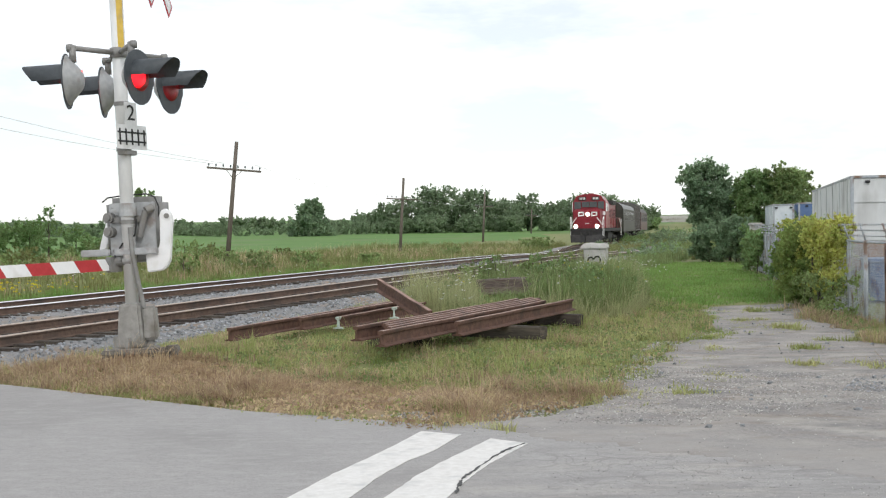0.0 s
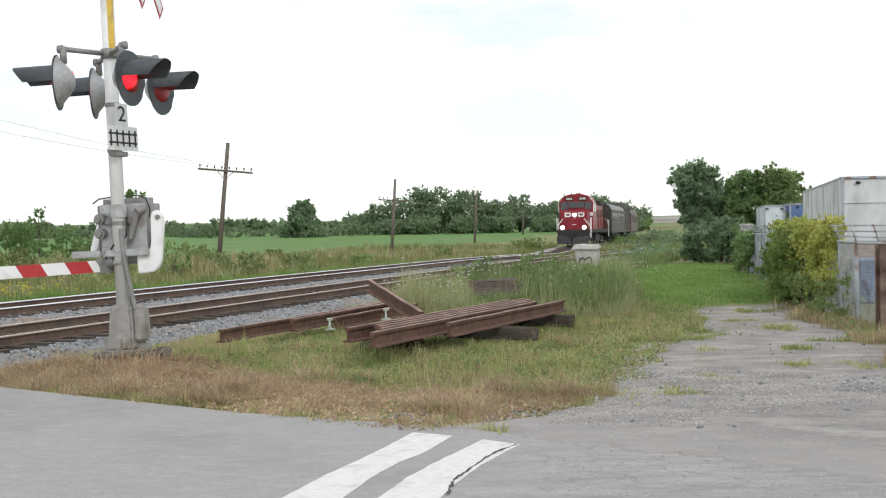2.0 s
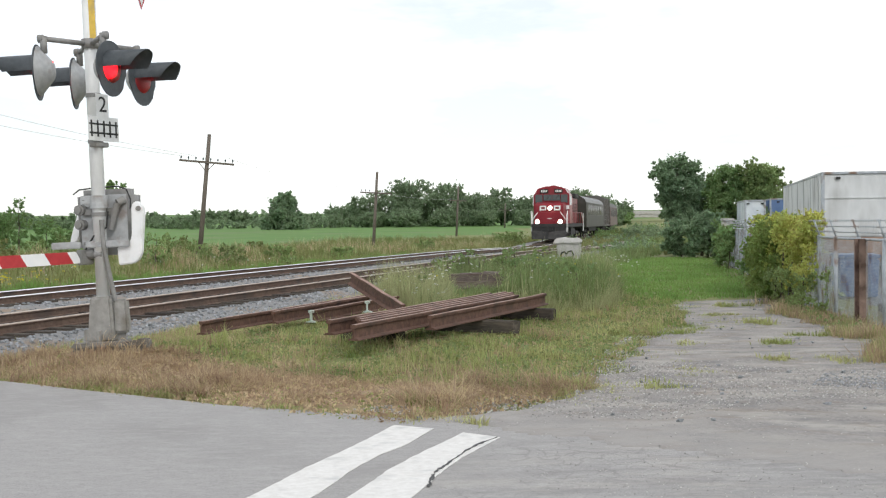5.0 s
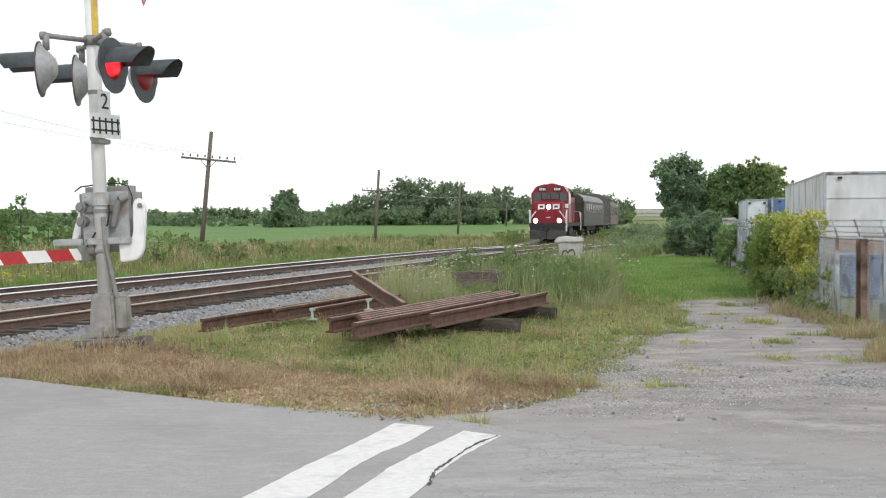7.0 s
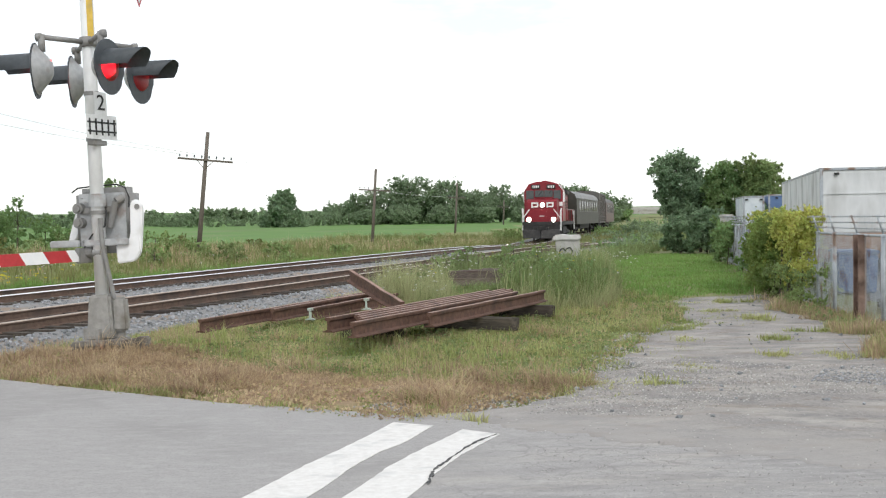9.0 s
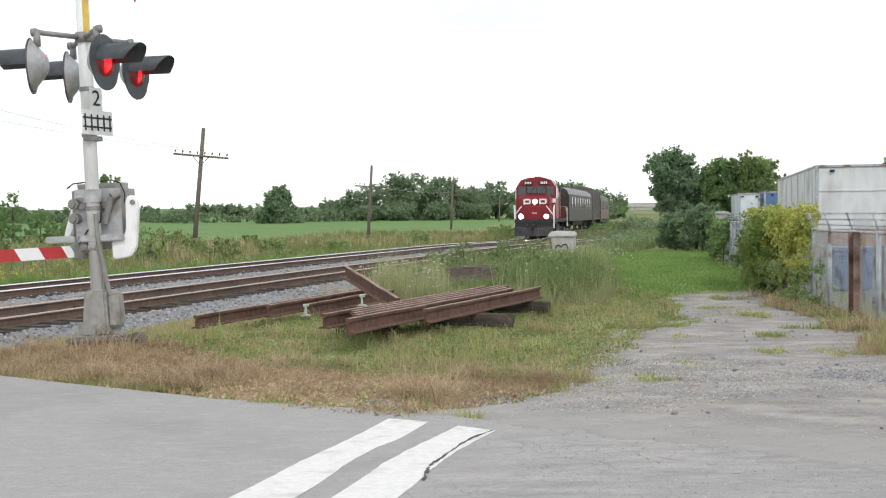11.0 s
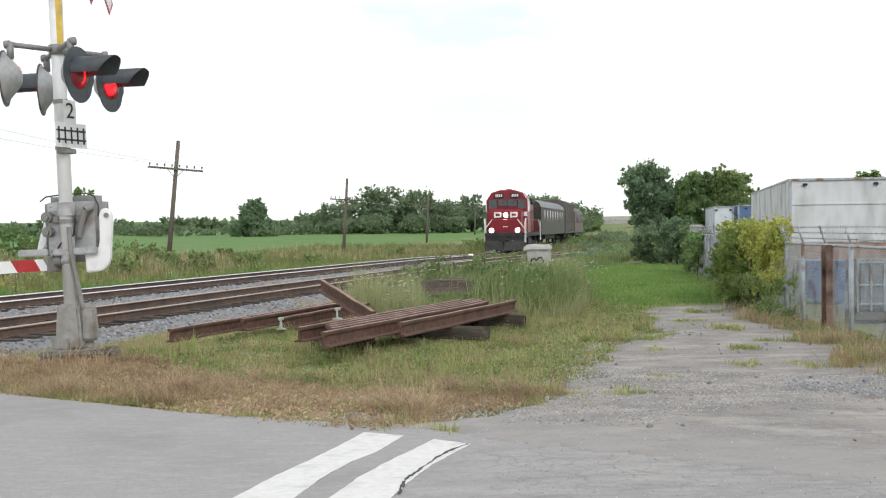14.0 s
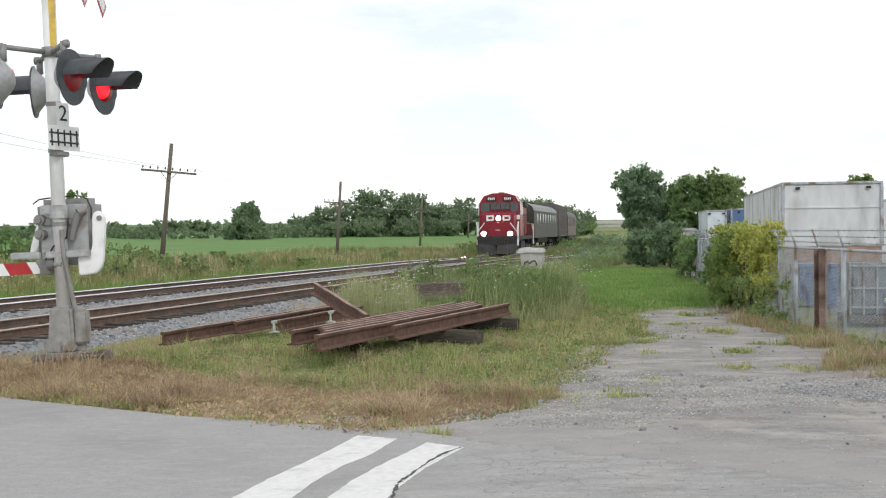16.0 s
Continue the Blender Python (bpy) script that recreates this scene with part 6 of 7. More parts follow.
# ---- fence ----
def fence():
    ob = thing("chain_link_fence", Matrix(), "galvanised chain-link fence with blue-grey slats and barbed wire", "fence")
    line = [(6.05, 11.0), (6.45, 14.2), (6.65, 16.5), (6.85, 19.0), (7.6, 23.5), (8.6, 28.0), (9.9, 34.0), (11.3, 41.0), (12.3, 46.0)]
    pts = []
    for (x1, y1), (x2, y2) in zip(line, line[1:]):
        n = max(1, round(math.hypot(x2 - x1, y2 - y1) / 1.55))
        pts += [(x1 + (x2 - x1) * k / n, y1 + (y2 - y1) * k / n) for k in range(n)]
    pts.append(line[-1])
    top = 1.33
    slat_bm = bmesh.new()
    box(slat_bm, (0, 0, 0), (0.10, 0.012, 1.0), 0.0)
    slat_me = link_mesh("slat", slat_bm, SLAT)
    for (x1, y1), (x2, y2) in zip(pts, pts[1:]):
        z = ground_z(x1, y1)
        bm = bmesh.new()
        rod(bm, (x1, y1, z - 0.2), (x1, y1, top + 0.03), 0.034, seg=10)
        rod(bm, (x1, y1, top + 0.03), (x1 - 0.10, y1 - 0.02, top + 0.30), 0.016, seg=6)
        part("post", bm, FENCE_METAL, ob, "", True)
        bm = bmesh.new()
        rod(bm, (x1, y1, top), (x2, y2, top), 0.022, seg=8)
        part("top_rail", bm, FENCE_METAL, ob, "", True)
        bm = bmesh.new()
        for dz, dx in ((0.10, -0.03), (0.19, -0.06), (0.28, -0.095)):
            rod(bm, (x1 + dx, y1, top + dz), (x2 + dx, y2, top + dz), 0.008, seg=5)
            for k in range(10):
                u = (k + 0.5) / 10
                bx, by = x1 + (x2 - x1) * u + dx, y1 + (y2 - y1) * u
                rod(bm, (bx, by, top + dz - 0.025), (bx, by, top + dz + 0.025), 0.005, seg=4)
        part("barbed_wire", bm, FENCE_METAL, ob, "strands of barbed wire")
        d = math.hypot(x2 - x1, y2 - y1)
        n = int(d / 0.115)
        yaw = math.degrees(math.atan2(y2 - y1, x2 - x1))
        near = y1 < 21.5
        for k in range(n):
            u = (k + 0.5) / n
            if near or random.random() < 0.25:
                continue
            hgt = (top - z - 0.12) * random.uniform(0.93, 1.0)
            s = new("slat", slat_me)
            s.parent = ob
            s.matrix_basis = pose(x1 + (x2 - x1) * u, y1 + (y2 - y1) * u, z + 0.06 + hgt / 2, random.uniform(-1.5, 1.5), 0, yaw) @ Matrix.Diagonal((1, 1, hgt, 1))
        bm = bmesh.new()
        gap, thick = (0.055, 0.0028) if y1 < 21.5 else (0.12, 0.004)
        m = int(d / gap)
        h = top - z - 0.08
        for k in range(-int(h / gap), m):
            for sg in (1, -1):
                a0, a1 = k * gap, k * gap + h
                lo, hi = max(a0, 0), min(a1, d)
                if hi <= lo:
                    continue
                za, zb = (lo - a0), (hi - a0)
                if sg < 0:
                    za, zb = h - za, h - zb
                pa = (x1 + (x2 - x1) * lo / d - 0.012, y1 + (y2 - y1) * lo / d, z + 0.05 + za)
                pb = (x1 + (x2 - x1) * hi / d - 0.012, y1 + (y2 - y1) * hi / d, z + 0.05 + zb)
                rod(bm, pa, pb, thick, seg=3, caps=False)
        part("wire_mesh", bm, FENCE_METAL, ob, "diamond wire mesh")


fence()


def gate_post():
    ob = thing("stone_post", pose(12.6, 47.2, ground_z(12.6, 47.2)), "short pale concrete post at the end of the fence", "post")
    bm = bmesh.new()
    box(bm, (0, 0, 0.85), (0.42, 0.42, 1.9), 0.06)
    part("shaft", bm, CONCRETE, ob)
    bm = bmesh.new()
    box(bm, (0, 0, 1.82), (0.5, 0.5, 0.12), 0.04)
    part("cap", bm, CONCRETE, ob)


gate_post()


def vine(name, clumps, mat, label, leaf, density):
    ob = thing(name, Matrix(), label, "bush")
    for x, y, z, r in clumps[:5]:
        bm = bmesh.new()
        rod(bm, (x, y, ground_z(x, y) - 0.05), (x + 0.1, y, z + 0.1), 0.02, 0.008, 6)
        part("stem", bm, BARK, ob)
    c = new("foliage", leaf_mesh("foliage", clump_places(clumps, density), leaf, mat))
    c.parent = ob
    tagged(c, kind="stuff")


vr = random.Random(5)


def along_fence(y):
    return float(np.interp(y, [11.0, 14.2, 16.5, 19.0, 23.5, 28.0, 34.0, 41.0, 46.0], [6.05, 6.45, 6.65, 6.85, 7.6, 8.6, 9.9, 11.3, 12.3]))


def runs(y0, y1, z0, z1, r0, r1, n, out):
    res = []
    for k in range(n):
        y = vr.uniform(y0, y1)
        res.append((along_fence(y) - vr.uniform(-0.1, out), y, vr.uniform(z0, z1), vr.uniform(r0, r1)))
    return res


vine("vine_bush", runs(23.4, 27.6, 0.12, 1.5, 0.14, 0.32, 95, 0.6), LEAF_VINE_DARK, "dark green leafy bush grown against the fence", 0.036, 5600)
vine("vine_bush", runs(20.6, 24.8, 1.22, 1.62, 0.07, 0.22, 64, 0.42), LEAF_VINE, "yellow-green vine sprawling over the fence top", 0.036, 7200)
vine("vine_bush", runs(24.0, 27.4, 1.42, 1.66, 0.07, 0.18, 26, 0.5), LEAF_VINE, "yellow-green vine tips over the bush", 0.036, 6000)
vine("vine_bush", runs(20.4, 24.2, 0.35, 1.3, 0.07, 0.2, 64, 0.4), LEAF_VINE, "yellow-green vine trailing down the fence", 0.032, 4800)
vine("vine_bush", runs(31.0, 36.0, 0.1, 0.9, 0.15, 0.32, 24, 0.3), LEAF, "green creeper on the far end of the fence", 0.06, 1700)
vine("vine_bush", runs(41.5, 46.5, 0.1, 1.2, 0.2, 0.4, 26, 0.6), LEAF, "green creeper round the end of the fence", 0.07, 1500)
vine("weed_clump", runs(19.2, 24.0, 0.05, 0.7, 0.06, 0.17, 90, 0.65), LEAF_OLIVE, "yellowing weeds along the foot of the fence", 0.028, 5200)
vine("weed_clump", runs(14.5, 19.5, 0.0, 0.14, 0.04, 0.12, 44, 0.6), LEAF_OLIVE, "low green weeds along the foot of the fence", 0.03, 4200)


def rusty_post():
    """A tall rusted steel section standing against the fence."""
    ob = thing("steel_post", pose(along_fence(17.4) - 0.07, 17.4, ground_z(6.6, 17.4) - 0.05, 0, 0, 18), "flaking rust-brown steel post standing against the fence", "post")
    for y, w in ((-0.055, 0.15), (0.055, 0.15)):
        bm = bmesh.new()
        box(bm, (0, y, 0.70), (w, 0.014, 1.40), 0.003)
        part("flange", bm, OLD_RUST, ob)
    bm = bmesh.new()
    box(bm, (0, 0, 0.70), (0.016, 0.096, 1.40), 0.003)
    part("web", bm, OLD_RUST, ob)
    bm = bmesh.new()
    box(bm, (0, 0, 0.02), (0.30, 0.24, 0.03), 0.005)
    part("base_plate", bm, OLD_RUST, ob)


rusty_post()


# ---- yard behind the fence ----
patch("yard", [(6.9, 12), (7.2, 17), (7.6, 21), (9.5, 29), (12.4, 42), (15, 55), (34, 58), (34, 12)], 0.7, 0.03, YARD, 0.2, "dark grey gravel yard behind the fence", "yard")


def yard_things():
    g = ground_z(9, 22) + 0.03
    bin_ = thing("skip_bin", pose(8.75, 24.0, g, 0, 0, -12), "dark blue steel bin standing behind the fence", "bin")
    bm = bmesh.new()
    box(bm, (0.35, 0.5, 0.42), (0.75, 1.1, 0.80), 0.03, taper=(1.08, 1.08))
    part("bin_body", bm, BOX_BLUE, bin_)
    bm = bmesh.new()
    box(bm, (0.35, 0.5, 0.86), (0.86, 1.24, 0.07), 0.015)
    part("bin_rim", bm, BOX_BLUE, bin_)
    for x in (0.1, 0.6):
        bm = bmesh.new()
        box(bm, (x, -0.09, 0.42), (0.06, 0.05, 0.74), 0.01)
        part("bin_rib", bm, BOX_BLUE, bin_)
    tank = thing("pallet_tank", pose(7.9, 19.4, g, 0, 0, -10), "blue-grey liquid tank in a steel cage on a pallet", "tank")
    bm = bmesh.new()
    box(bm, (0.35, 0.4, 0.62), (0.66, 0.8, 0.84), 0.06)
    part("tank_body", bm, SLAT, tank)
    for k in range(4):
        bm = bmesh.new()
        box(bm, (0.02 + 0.22 * k, -0.03, 0.62), (0.03, 0.03, 0.9), 0.005)
        part("cage_bar", bm, FENCE_METAL, tank)
    for z in (0.3, 0.62, 1.0):
        bm = bmesh.new()
        box(bm, (0.35, -0.035, z), (0.72, 0.025, 0.03), 0.005)
        part("cage_rail", bm, FENCE_METAL, tank)
    bm = bmesh.new()
    box(bm, (0.35, 0.4, 0.09), (0.72, 0.9, 0.14), 0.01)
    part("pallet", bm, OLD_TIE, tank)
    pile = bmesh.new()
    bmesh.ops.create_icosphere(pile, subdivisions=4, radius=1.0)
    for v in pile.verts:
        v.co = Vector((v.co.x * 1.5, v.co.y * 1.5, max(v.co.z, -0.05) * 0.72)) * (1 + 0.10 * noise.noise(v.co * 2.5) + 0.05 * noise.noise(v.co * 8))
    ob = new("stone_heap", link_mesh("stone_heap", pile, BALLAST))
    ob.matrix_basis = pose(10.3, 21.5, g)
    tagged(ob, "dark grey heap of crushed stone in the yard", "stone heap")
    bm = bmesh.new()
    rod(bm, (7.6, 17.3, 0.55), (9.6, 17.0, 0.53), 0.035, seg=10)
    for x, y in ((7.75, 17.28), (9.4, 17.03)):
        rod(bm, (x, y, g), (x, y, 0.54), 0.03, seg=8)
    tagged(new("pipe_barrier", link_mesh("pipe_barrier", bm, WHITE)), "low white pipe barrier in the yard", "barrier")


yard_things()


# ---- grass and weeds ----
def ground_at(xy, lift=0.0):
    return np.array([ground_z(x, y) for x, y in xy.tolist()]) + lift


MAST_FOOT = np.array(MAST_AT[:2])


BARE_POLY = [(-2.0, 11.2), (0.0, 9.4), (1.6, 10.4), (2.8, 13.0), (3.9, 16.6), (2.9, 17.0), (1.6, 13.6), (0.5, 11.6), (-1.2, 11.6)]
CLEARING = [(0.55, 20.9), (1.65, 20.9), (2.35, 28.9), (0.85, 28.9)]


def grow(name, xy, height, width, mat, label, lean=0.35, patchy=0.0, scale=0.9, tuft=12, spread=0.05):
    """Tufts of grass blades round plan points, thinned out in patches; none on the mast's footing."""
    if tuft > 1:
        xy = xy[:max(1, len(xy) // tuft)]
    xy = xy[np.hypot(*(xy - MAST_FOOT).T) > 0.62]
    if name in ("tall_weeds", "seed_grass") and height > 0.3:
        xy = xy[~inside(CLEARING, xy)]
    if patchy:
        keep = np.array([noise.noise(Vector((x * scale, y * scale * 0.7, 7))) for x, y in xy.tolist()]) > 0.5 - patchy + 0.22 * rng.normal(size=len(xy))
        xy = xy[keep]
    if tuft > 1:
        z = np.repeat(ground_at(xy), tuft)
        xy = np.repeat(xy, tuft, 0) + rng.normal(0, spread, (len(xy) * tuft, 2))
    else:
        z = ground_at(xy)
    tagged(new(name, blades(name, xy, z, height, width, mat, lean, tuft)), label, "grass", kind="stuff")


def grass(name, poly, n, height, width, mat, label, lean=0.35, power=1.4, patchy=0.0, tuft=12, spread=0.045):
    xy = scatter(poly, n, power)
    if name in ("green_grass", "dry_grass"):
        wob = np.array([(noise.noise(Vector((x * 1.5, y * 1.5, 21))) + 0.6 * noise.noise(Vector((x * 4, y * 4, 22))),
                         noise.noise(Vector((x * 1.5, y * 1.5, 25))) + 0.6 * noise.noise(Vector((x * 4, y * 4, 26)))) for x, y in xy.tolist()])
        bare = np.array([noise.noise(Vector((x * 1.1, y * 1.1, 31))) for x, y in xy.tolist()])
        drop = inside(BARE_POLY, xy) & (bare + 0.15 * rng.normal(size=len(xy)) > -0.02)
        xy = (xy + 0.42 * wob)[~drop]
        xy = xy[(0.584 * xy[:, 0] + 0.812 * xy[:, 1] > 7.70) | (xy[:, 0] > 0.3)]
    grow(name, xy, height, width, mat, label, lean, patchy, 0.9, tuft, spread)


def belt(n, s0, s1, p0, p1, power=1.3):
    """Points in a belt beside the line, p metres off the camera's parallel."""
    s = s0 + (s1 - s0) * rng.random(n) ** power
    p = rng.uniform(p0, p1, n)
    bend = np.clip(s - 88, 0, None) * -0.10
    return np.column_stack([s * ALONG.x + (p - bend * 1.0) * ASIDE.x, s * ALONG.y + (p - bend * 1.0) * ASIDE.y])


GREEN_POLY = [(-3.4, 14.9), (-1.6, 13.0), (0.4, 11.9), (1.5, 11.0), (2.0, 12.6), (2.6, 14.2), (3.4, 17.0), (4.4, 18.9), (4.8, 22), (4.4, 27), (2.5, 27), (0.5, 24.5), (-1.2, 22.8), (-3.0, 18.2)]
EDGE_POLY = [(-14, 19.4), (-4.9, 12.95), (-1.8, 10.65), (-0.2, 9.55), (1.6, 10.9), (1.5, 11.8), (-2, 12.3), (-6, 15.5), (-13, 21)]
FRINGE_POLY = [(0.3, 9.7), (1.6, 10.3), (2.5, 11.8), (3.1, 13.4), (3.9, 16.2), (5.1, 17.8), (5.4, 21.0), (5.9, 22.8), (5.0, 24.0), (4.3, 21.0), (4.0, 18.6), (3.0, 16.8), (2.1, 13.8), (1.4, 12.2), (0.6, 11.2)]
grass("green_grass", GREEN_POLY, 58000, 0.095, 0.011, GRASS, "green grass growing round the stored rails", 0.6)
grass("green_grass", GREEN_POLY, 22000, 0.20, 0.010, GRASS, "taller tufts of grass round the stored rails", 0.5, 1.3, 0.35)
grass("dry_grass", GREEN_POLY, 26000, 0.14, 0.009, GRASS_DRY, "dry stalks among the green grass", 0.8, 1.0, 0.45)
grass("dry_grass", THATCH_POLY, 44000, 0.085, 0.010, GRASS_DRY, "brown dry grass along the road verge", 1.1, 1.2)
grass("dry_grass", [(-8, 16.3), (-4.5, 13.6), (-1.5, 12.2), (-1.2, 13.2), (-3.0, 14.2), (-5.5, 15.9), (-8.5, 18.2)], 11000, 0.15, 0.010, GRASS_DRY, "taller dead grass below the signal", 0.9, 1.0, 0.5)
grass("dry_grass", THATCH_POLY, 30000, 0.24, 0.008, GRASS_DRY, "flattened wisps of bleached straw on the verge", 1.7, 1.1, 0.42, 26, 0.09)
grass("dry_grass", [(-2.6, 13.0), (0.0, 11.3), (1.5, 11.0), (1.9, 12.4), (0.4, 12.9), (-1.6, 14.0)], 16000, 0.10, 0.009, GRASS_DRY, "brown patches of dead grass in the green", 1.2, 1.0, 0.38)
grass("green_grass", EDGE_POLY, 22000, 0.08, 0.009, GRASS, "short green grass along the edge of the asphalt", 0.7, 1.0, 0.42)
grass("dry_grass", THATCH_POLY, 16000, 0.13, 0.010, RUSSET, "reddish-brown dead tufts on the verge", 1.2, 1.1, 0.40, 18, 0.07)
FENCE_FOOT = [(5.2, 12.4), (6.1, 12.4), (6.75, 17.5), (7.0, 20.5), (7.3, 22.4), (6.6, 22.4), (6.35, 19.5), (5.9, 16.0)]
grass("dry_grass", FENCE_FOOT, 12000, 0.20, 0.009, GRASS_DRY, "dry straw along the foot of the fence", 0.8, 1.0, 0.55)
grass("green_grass", FENCE_FOOT, 12000, 0.16, 0.010, GRASS, "rank grass along the foot of the fence", 0.7, 1.0, 0.55)
grass("green_grass", [(-14, 19.5), (-4.95, 12.97), (-1.82, 10.70), (-0.15, 9.52), (0.55, 9.35), (0.2, 9.85), (-1.6, 10.95), (-4.7, 13.2), (-13.8, 19.9)], 26000, 0.085, 0.010, GRASS, "green fringe of grass at the edge of the asphalt", 0.8, 1.0, 0.62)
grass("green_grass", FRINGE_POLY, 24000, 0.06, 0.010, GRASS, "thin grass creeping over the edge of the gravel", 0.8, 1.0, 0.5)
grass("green_grass", [(4.2, 18.6), (5.1, 24), (7.0, 24.5), (8.0, 27), (9.9, 36), (12.2, 47), (15, 60), (10, 64), (8.0, 52), (6.0, 40), (4.4, 28)], 40000, 0.08, 0.023, LAWN, "bright green mown grass strip beside the fence", 0.6, 1.6, 0.0, 5, 0.16)
grass("green_grass", [(-3.6, 14.8), (-7, 16.8), (-14, 22.5), (-14, 24), (-6, 19.2), (-3.2, 17.2)], 7000, 0.12, 0.010, GRASS, "green grass at the foot of the ballast", 0.5, 1.0, 0.4)
grow("green_grass", belt(30000, 11, 34, 8.0, 10.7, 1.0), 0.11, 0.010, GRASS, "thin green grass between the ballast and the stored rails", 0.7, 0.5)
grow("dry_grass", belt(22000, 11, 30, 7.8, 10.4, 1.0), 0.12, 0.009, GRASS_DRY, "dead grass between the ballast and the stored rails", 1.1, 0.5)
grow("meadow_grass", belt(68000, 18, 130, 22.2, 46), 0.5, 0.033, MEADOW, "rough uncut grass between the tracks and the field", 0.5, spread=0.16)
grow("meadow_grass", belt(24000, 18, 120, 22.0, 46), 0.75, 0.02, STRAW, "tall seeding grass between the tracks and the field", 0.45, 0.40, 0.12)
grow("meadow_grass", belt(30000, 24, 110, 24.5, 44), 0.55, 0.026, GRASS_DRY, "tan dry grass standing in the meadow", 0.5, 0.48, 0.11, spread=0.2)
grow("meadow_grass", belt(26000, 18, 70, 21.6, 24.5), 0.35, 0.022, LAWN, "fresh green grass along the far foot of the ballast", 0.5, 0.6)
grow("meadow_grass", belt(15000, 37, 130, 7.0, 11.6), 0.5, 0.03, WEED, "tall weeds along the near side of the line", 0.5)
grow("meadow_grass", belt(15000, 62, 140, 11.2, 15.8, 1.0), 0.42, 0.03, MEADOW, "grass grown up over the second track", 0.5)
grass("meadow_grass", [(9, 66), (16, 66), (26, 95), (40, 150), (30, 150), (20, 110), (13, 86)], 17000, 0.3, 0.05, MEADOW, "rough grass on the bank beside the line", 0.5, 1.2)
WEED_POLY = [(-0.9, 22.5), (0.6, 20.6), (1.7, 20.3), (3.0, 20.9), (4.2, 24), (4.9, 30), (5.9, 38), (4.0, 40), (2.0, 34), (0.2, 28)]
WEED_FRONT = [(-0.9, 22.5), (0.6, 20.6), (1.1, 22.5), (0.9, 26), (0.2, 28)]
WEED_SIDE = [(2.8, 21.2), (4.2, 24), (4.9, 30), (5.9, 38), (4.6, 38), (3.8, 30), (3.0, 25)]
WEED_BACK = [(0.2, 31), (4.0, 31.2), (5.5, 38), (4.0, 41), (2.0, 37)]
grass("tall_weeds", WEED_FRONT, 9000, 0.42, 0.011, WEED, "tall green weeds grown beside the old timbers", 0.6, 1.2)
grass("tall_weeds", WEED_SIDE, 15000, 0.5, 0.012, WEED, "tall green weeds grown beside the old timbers", 0.6, 1.2)
grass("tall_weeds", WEED_BACK, 14000, 0.55, 0.014, WEED, "tall green weeds grown behind the old timbers", 0.6, 1.2)
grass("tall_weeds", WEED_POLY, 12000, 0.24, 0.011, WEED, "low green weeds in front of the old timbers", 0.7, 1.2)
grass("seed_grass", [(-1.2, 22.4), (0.2, 20.4), (1.2, 22.5), (0.9, 26), (-0.3, 26)], 8000, 0.62, 0.008, STRAW, "pale tall grass gone to seed", 0.35, 1.0)
grass("seed_grass", [(1.6, 20.0), (3.3, 20.8), (4.2, 24.0), (2.6, 23.4)], 6000, 0.42, 0.008, STRAW, "pale tall grass gone to seed", 0.6, 1.0)
TALL_POLY = [(1.75, 21.2), (3.1, 21.0), (4.1, 24.5), (4.2, 27.5), (2.45, 27.5)]
grass("tall_weeds", TALL_POLY, 20000, 0.62, 0.012, TALL_GRASS, "tall fresh green grass beside the old timbers", 0.55, 1.2, 0.0, 16, 0.09)
grass("seed_grass", WEED_SIDE, 9000, 0.62, 0.009, STRAW, "straw-coloured tall grass leaning out of the weeds", 0.6, 1.0)
grass("seed_grass", WEED_POLY, 3500, 0.6, 0.008, STRAW, "dry stalks standing among the weeds", 0.4, 1.0)
for k, (x, y) in enumerate([(2.9, 16.9), (3.5, 15.5), (4.6, 15.2), (4.2, 13.6), (4.9, 13.2), (5.4, 18.2), (2.4, 11.3), (5.9, 22.1), (5.1, 19.8), (4.7, 20.6), (5.5, 16.2), (3.1, 12.4)]):
    spots = np.concatenate([np.array([x, y]) + rng.normal(0, 0.13, 2) + rng.normal(0, 0.06, (110, 2)) * np.array([1.4, 1.2]) for q in range(4)])
    grow("weed_tuft", spots, 0.095, 0.014, GRASS, "low grass tuft growing through the gravel", 0.9, tuft=1)


def weed_bush(x, y, h, s, mat, label, seed, leaf=0.03):
    tree(x, y, h, s, mat, label, leaf, 2700, "weed_bush", False, 0.1, group="tall weeds", seed=seed, clumps_n=9)


wr = random.Random(9)
spots = [(1.75, 25.2, 0.85, 0.16), (2.0, 25.6, 0.7, 0.18), (0.75, 26.0, 0.9, 0.10)]
for k in range(36):
    u = wr.random()
    spots.append((2.75 + 1.8 * u + wr.uniform(-0.3, 0.3), 22.4 + 11 * u + wr.uniform(-0.6, 0.6), wr.uniform(0.7, 1.15), wr.uniform(0.2, 0.42)))
for k in range(14):
    spots.append((wr.uniform(0.4, 4.8), wr.uniform(31.2, 36.0), wr.uniform(0.8, 1.2), wr.uniform(0.25, 0.5)))
for k in range(24):
    y = wr.uniform(22.0, 26.5)
    spots.append((y * wr.uniform(0.075, 0.165), y, wr.uniform(0.8, 1.1), wr.uniform(0.16, 0.32)))
for k in range(4):
    spots.append((wr.uniform(-0.8, 0.7), wr.uniform(22.5, 25.0), wr.uniform(0.45, 0.7), wr.uniform(0.14, 0.25)))
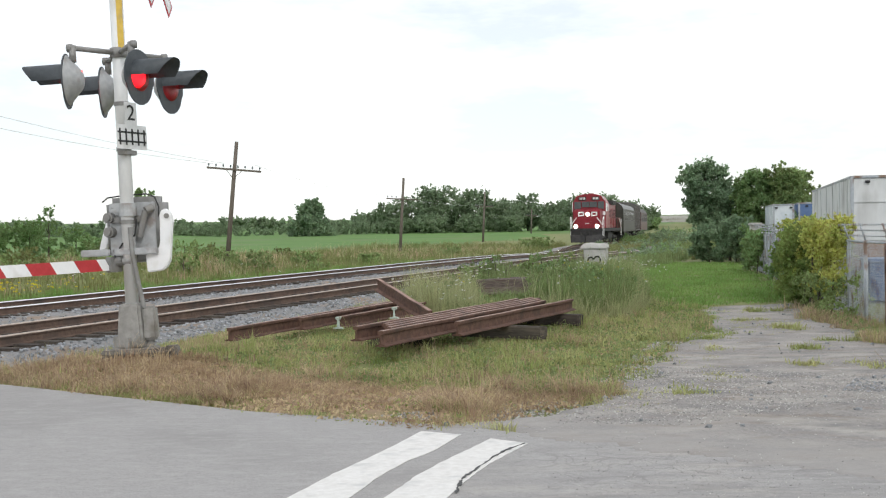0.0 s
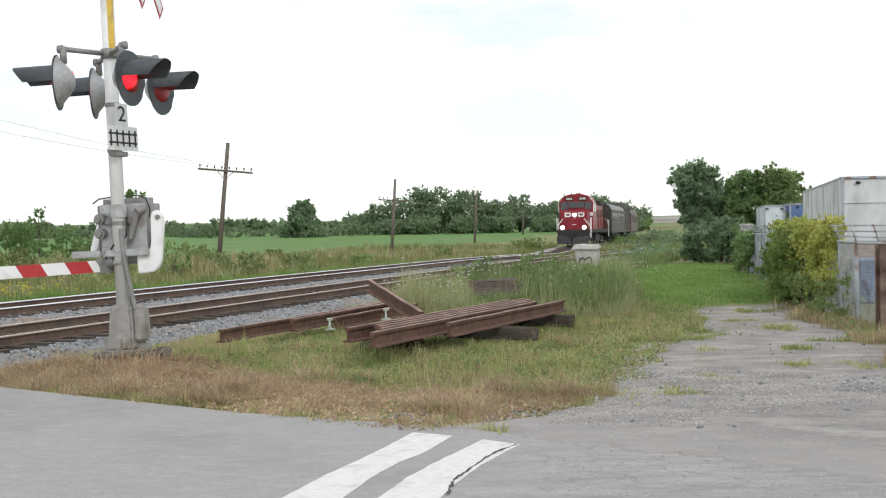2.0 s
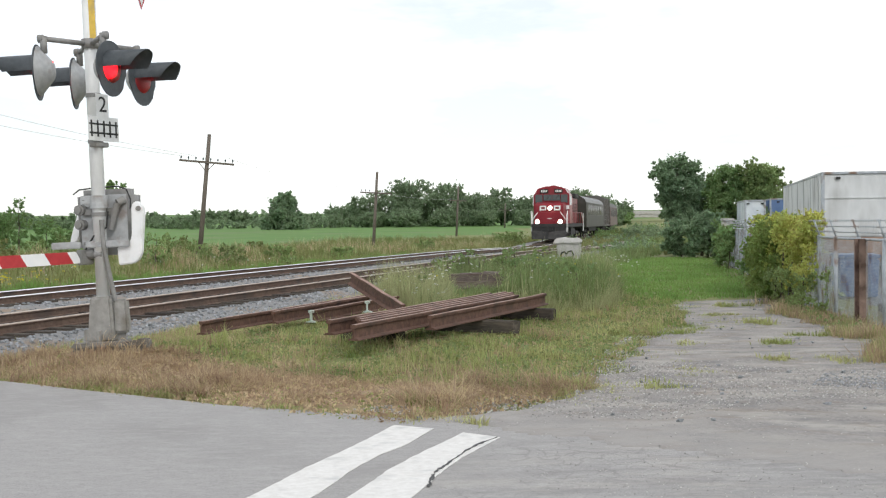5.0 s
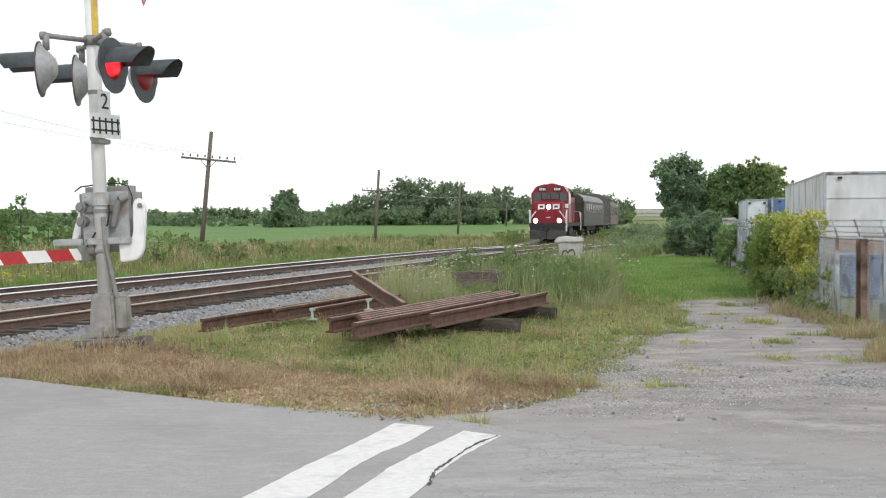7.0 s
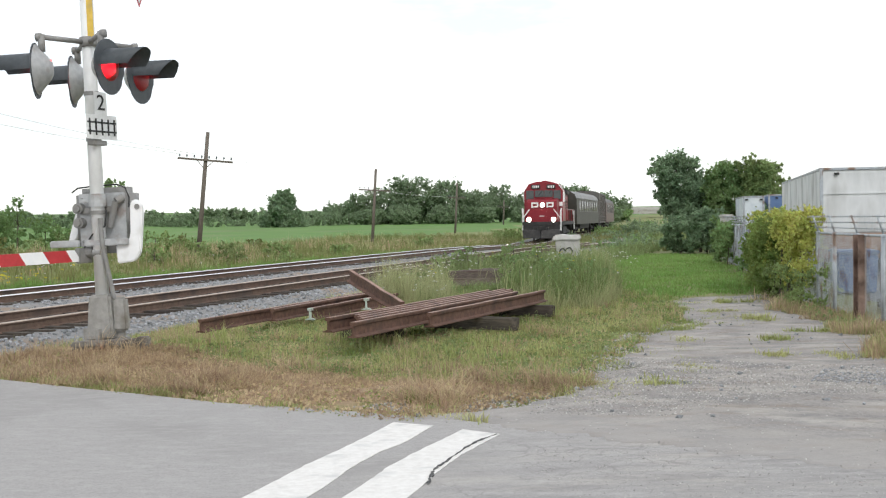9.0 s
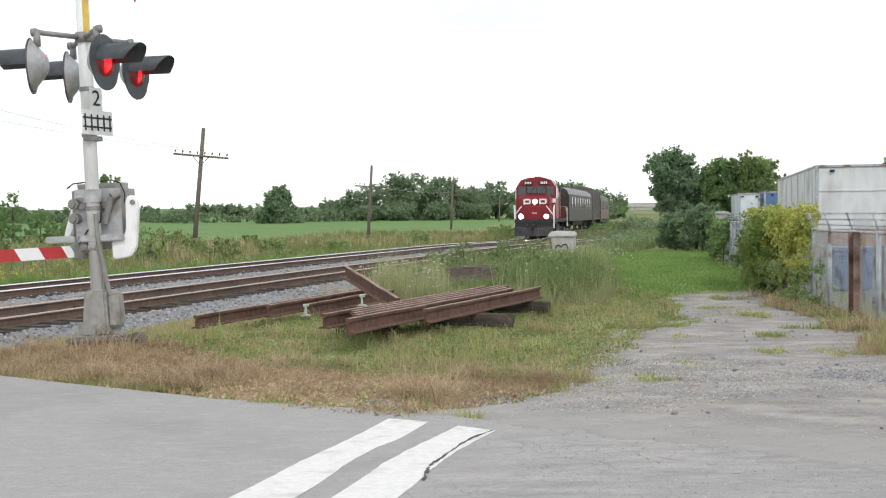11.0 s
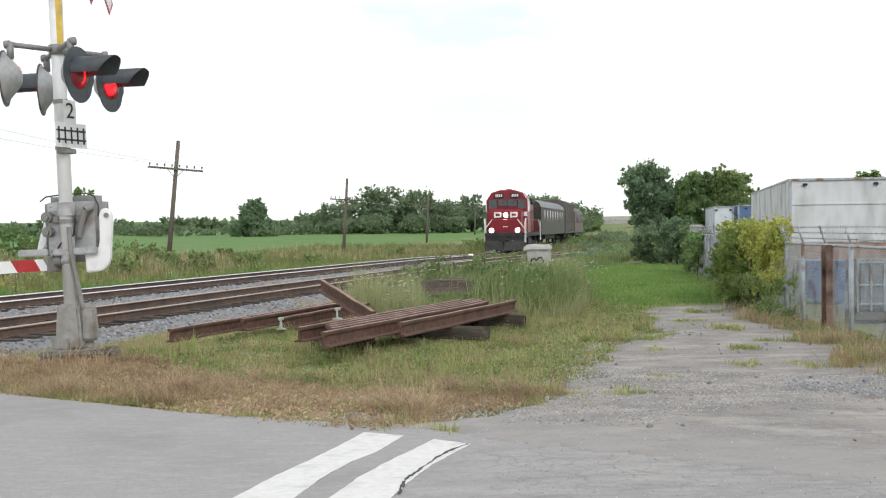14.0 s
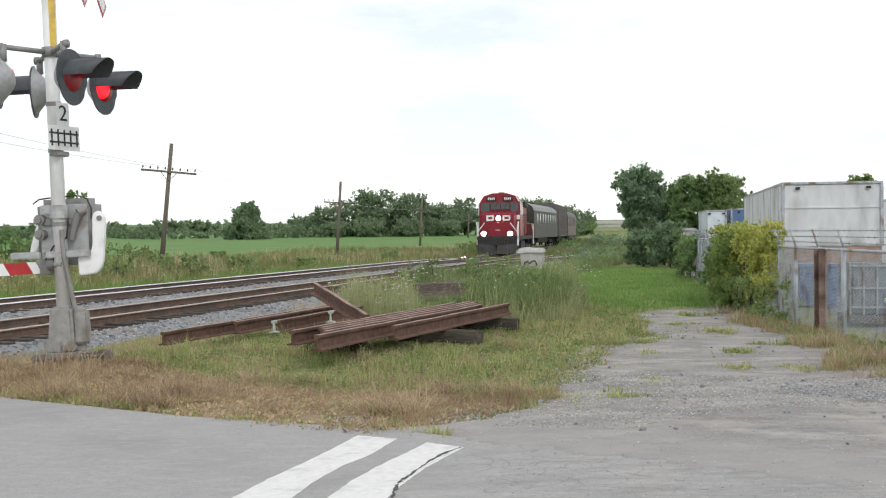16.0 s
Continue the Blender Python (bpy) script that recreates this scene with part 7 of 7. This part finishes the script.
for k, (x, y, h, s) in enumerate(spots):
    if inside(CLEARING, np.array([[x, y]]))[0]:
        h = 0.3
    elif 0.108 < x / y < 0.15:
        h = min(h, 0.66 if y > 27 else 0.8)
    elif x / y >= 0.15:
        h = min(h, 0.65)
    weed_bush(x, y, h, s, (LEAF_OLIVE, WEED, LEAF)[k % 3], "leafy tall weed growing by the old timbers", 230 + k)


def ground_cover(name, poly, n, size, mat, label, rise=0.05):
    centres = scatter(poly, n // 10, 1.2)
    xy = np.repeat(centres, 10, 0) + rng.normal(0, 0.06, (len(centres) * 10, 2))
    places = np.column_stack([xy, np.repeat(ground_at(centres), 10) + rng.uniform(0.01, rise, len(xy))])
    tagged(new(name, leaf_mesh(name, places, size, mat, 0.0)), label, "ground cover", kind="stuff")


ground_cover("low_weeds", GREEN_POLY, 16000, 0.022, WEED, "low broad-leaved weeds among the grass", 0.10)
ground_cover("low_weeds", EDGE_POLY, 6000, 0.016, GRASS, "low green weeds along the verge", 0.04)
ground_cover("dead_litter", THATCH_POLY, 18000, 0.022, GRASS_DRY, "matted dead grass lying on the verge", 0.06)
ground_cover("dead_litter", GREEN_POLY, 9000, 0.02, GRASS_DRY, "matted dead grass lying among the green", 0.06)
for k in range(16):
    q = belt(1, 28, 82, 27, 42)[0]
    tree(float(q[0]), float(q[1]), wr.uniform(0.7, 1.3), wr.uniform(0.7, 1.5), (LEAF_OLIVE, WEED, MEADOW)[k % 3], "rank weeds and low brush in the rough grass", 0.07, 480, "bush", False, 0.1,
         group="bushes beyond the tracks", seed=300 + k, clumps_n=9)


def flowers(name, poly, n, z0, z1, size, mat, label):
    xy = scatter(poly, n)
    xy = xy[~inside(CLEARING, xy)]
    n = len(xy)
    z = ground_at(xy) + rng.uniform(z0, z1, n)
    places = np.repeat(np.column_stack([xy, z]), 7, 0) + rng.normal(0, size * 0.9, (n * 7, 3)) * np.array([1, 1, 0.35])
    tagged(new(name, leaf_mesh(name, places, size, mat, 0.8)), label, "flowers", kind="stuff")


flowers("white_wildflowers", WEED_POLY, 130, 0.4, 0.85, 0.015, FLOWER_WHITE, "white wild carrot heads among the weeds")
flowers("yellow_wildflowers", WEED_POLY, 40, 0.5, 0.85, 0.013, FLOWER_YELLOW, "yellow wildflowers among the weeds")
flowers("white_wildflowers", [(-1.2, 22.4), (0.2, 20.6), (1.2, 22.5), (0.9, 26), (-0.3, 26)], 60, 0.35, 0.8, 0.014, FLOWER_WHITE, "white wild carrot heads in the pale grass")
flowers("yellow_wildflowers", [(-24, 31), (-12.5, 33), (-11, 38), (-20, 42)], 420, 0.4, 0.8, 0.028, FLOWER_YELLOW, "yellow wildflowers in the rough grass")
flowers("white_wildflowers", [(-16, 38), (-6, 52), (-6, 60), (-18, 60)], 50, 0.35, 0.6, 0.02, FLOWER_WHITE, "white wildflowers in the rough grass")
flowers("white_wildflowers", [(6, 36), (8, 40), (9, 52), (7, 50)], 40, 0.2, 0.5, 0.02, FLOWER_WHITE, "white wildflowers beside the lawn")


# ---- what moves: the train slows to a halt, the lamps flash ----
def motions():
    for ob, front, rear in TRAIN:
        walk(ob, [(t, on_track(track_length(t) + front, rear - front)) for t in TRAIN_TIMES])
    for turner, phase in TURNERS:
        # the far lamp of each pair burns from `on` to `off`, the near lamp in between
        switches = []
        for k in range(-1, 18):
            on, off = 0.135 + 0.9874 * k, 0.575 + 0.998 * k
            switches += [(on, 0 if phase else 1), (off, 1 if phase else 0)]
        state = lambda t: [s for u, s in switches if u <= t + 1e-6][-1]
        keys = [(0.0, state(0.0) * 180.0)]
        for u, s in switches:
            if 0.04 < u < 15.96:
                a, b = (0.0, 180.0) if s else (180.0, 0.0)
                keys += [(u - 0.034, a), (u - 0.0, a + (b - a) * 0.4), (u + 0.034, a + (b - a) * 0.8), (u + 0.067, b)]
        keys.append((16.0, keys[-1][1]))
        base = turner.matrix_basis.copy()
        # the lit face looks out through the lens, or is turned away into the housing
        walk(turner, [(t, base @ pose(0, 0, 0, 0, 0, 125 - 145 * a / 180)) for t, a in keys])


motions()
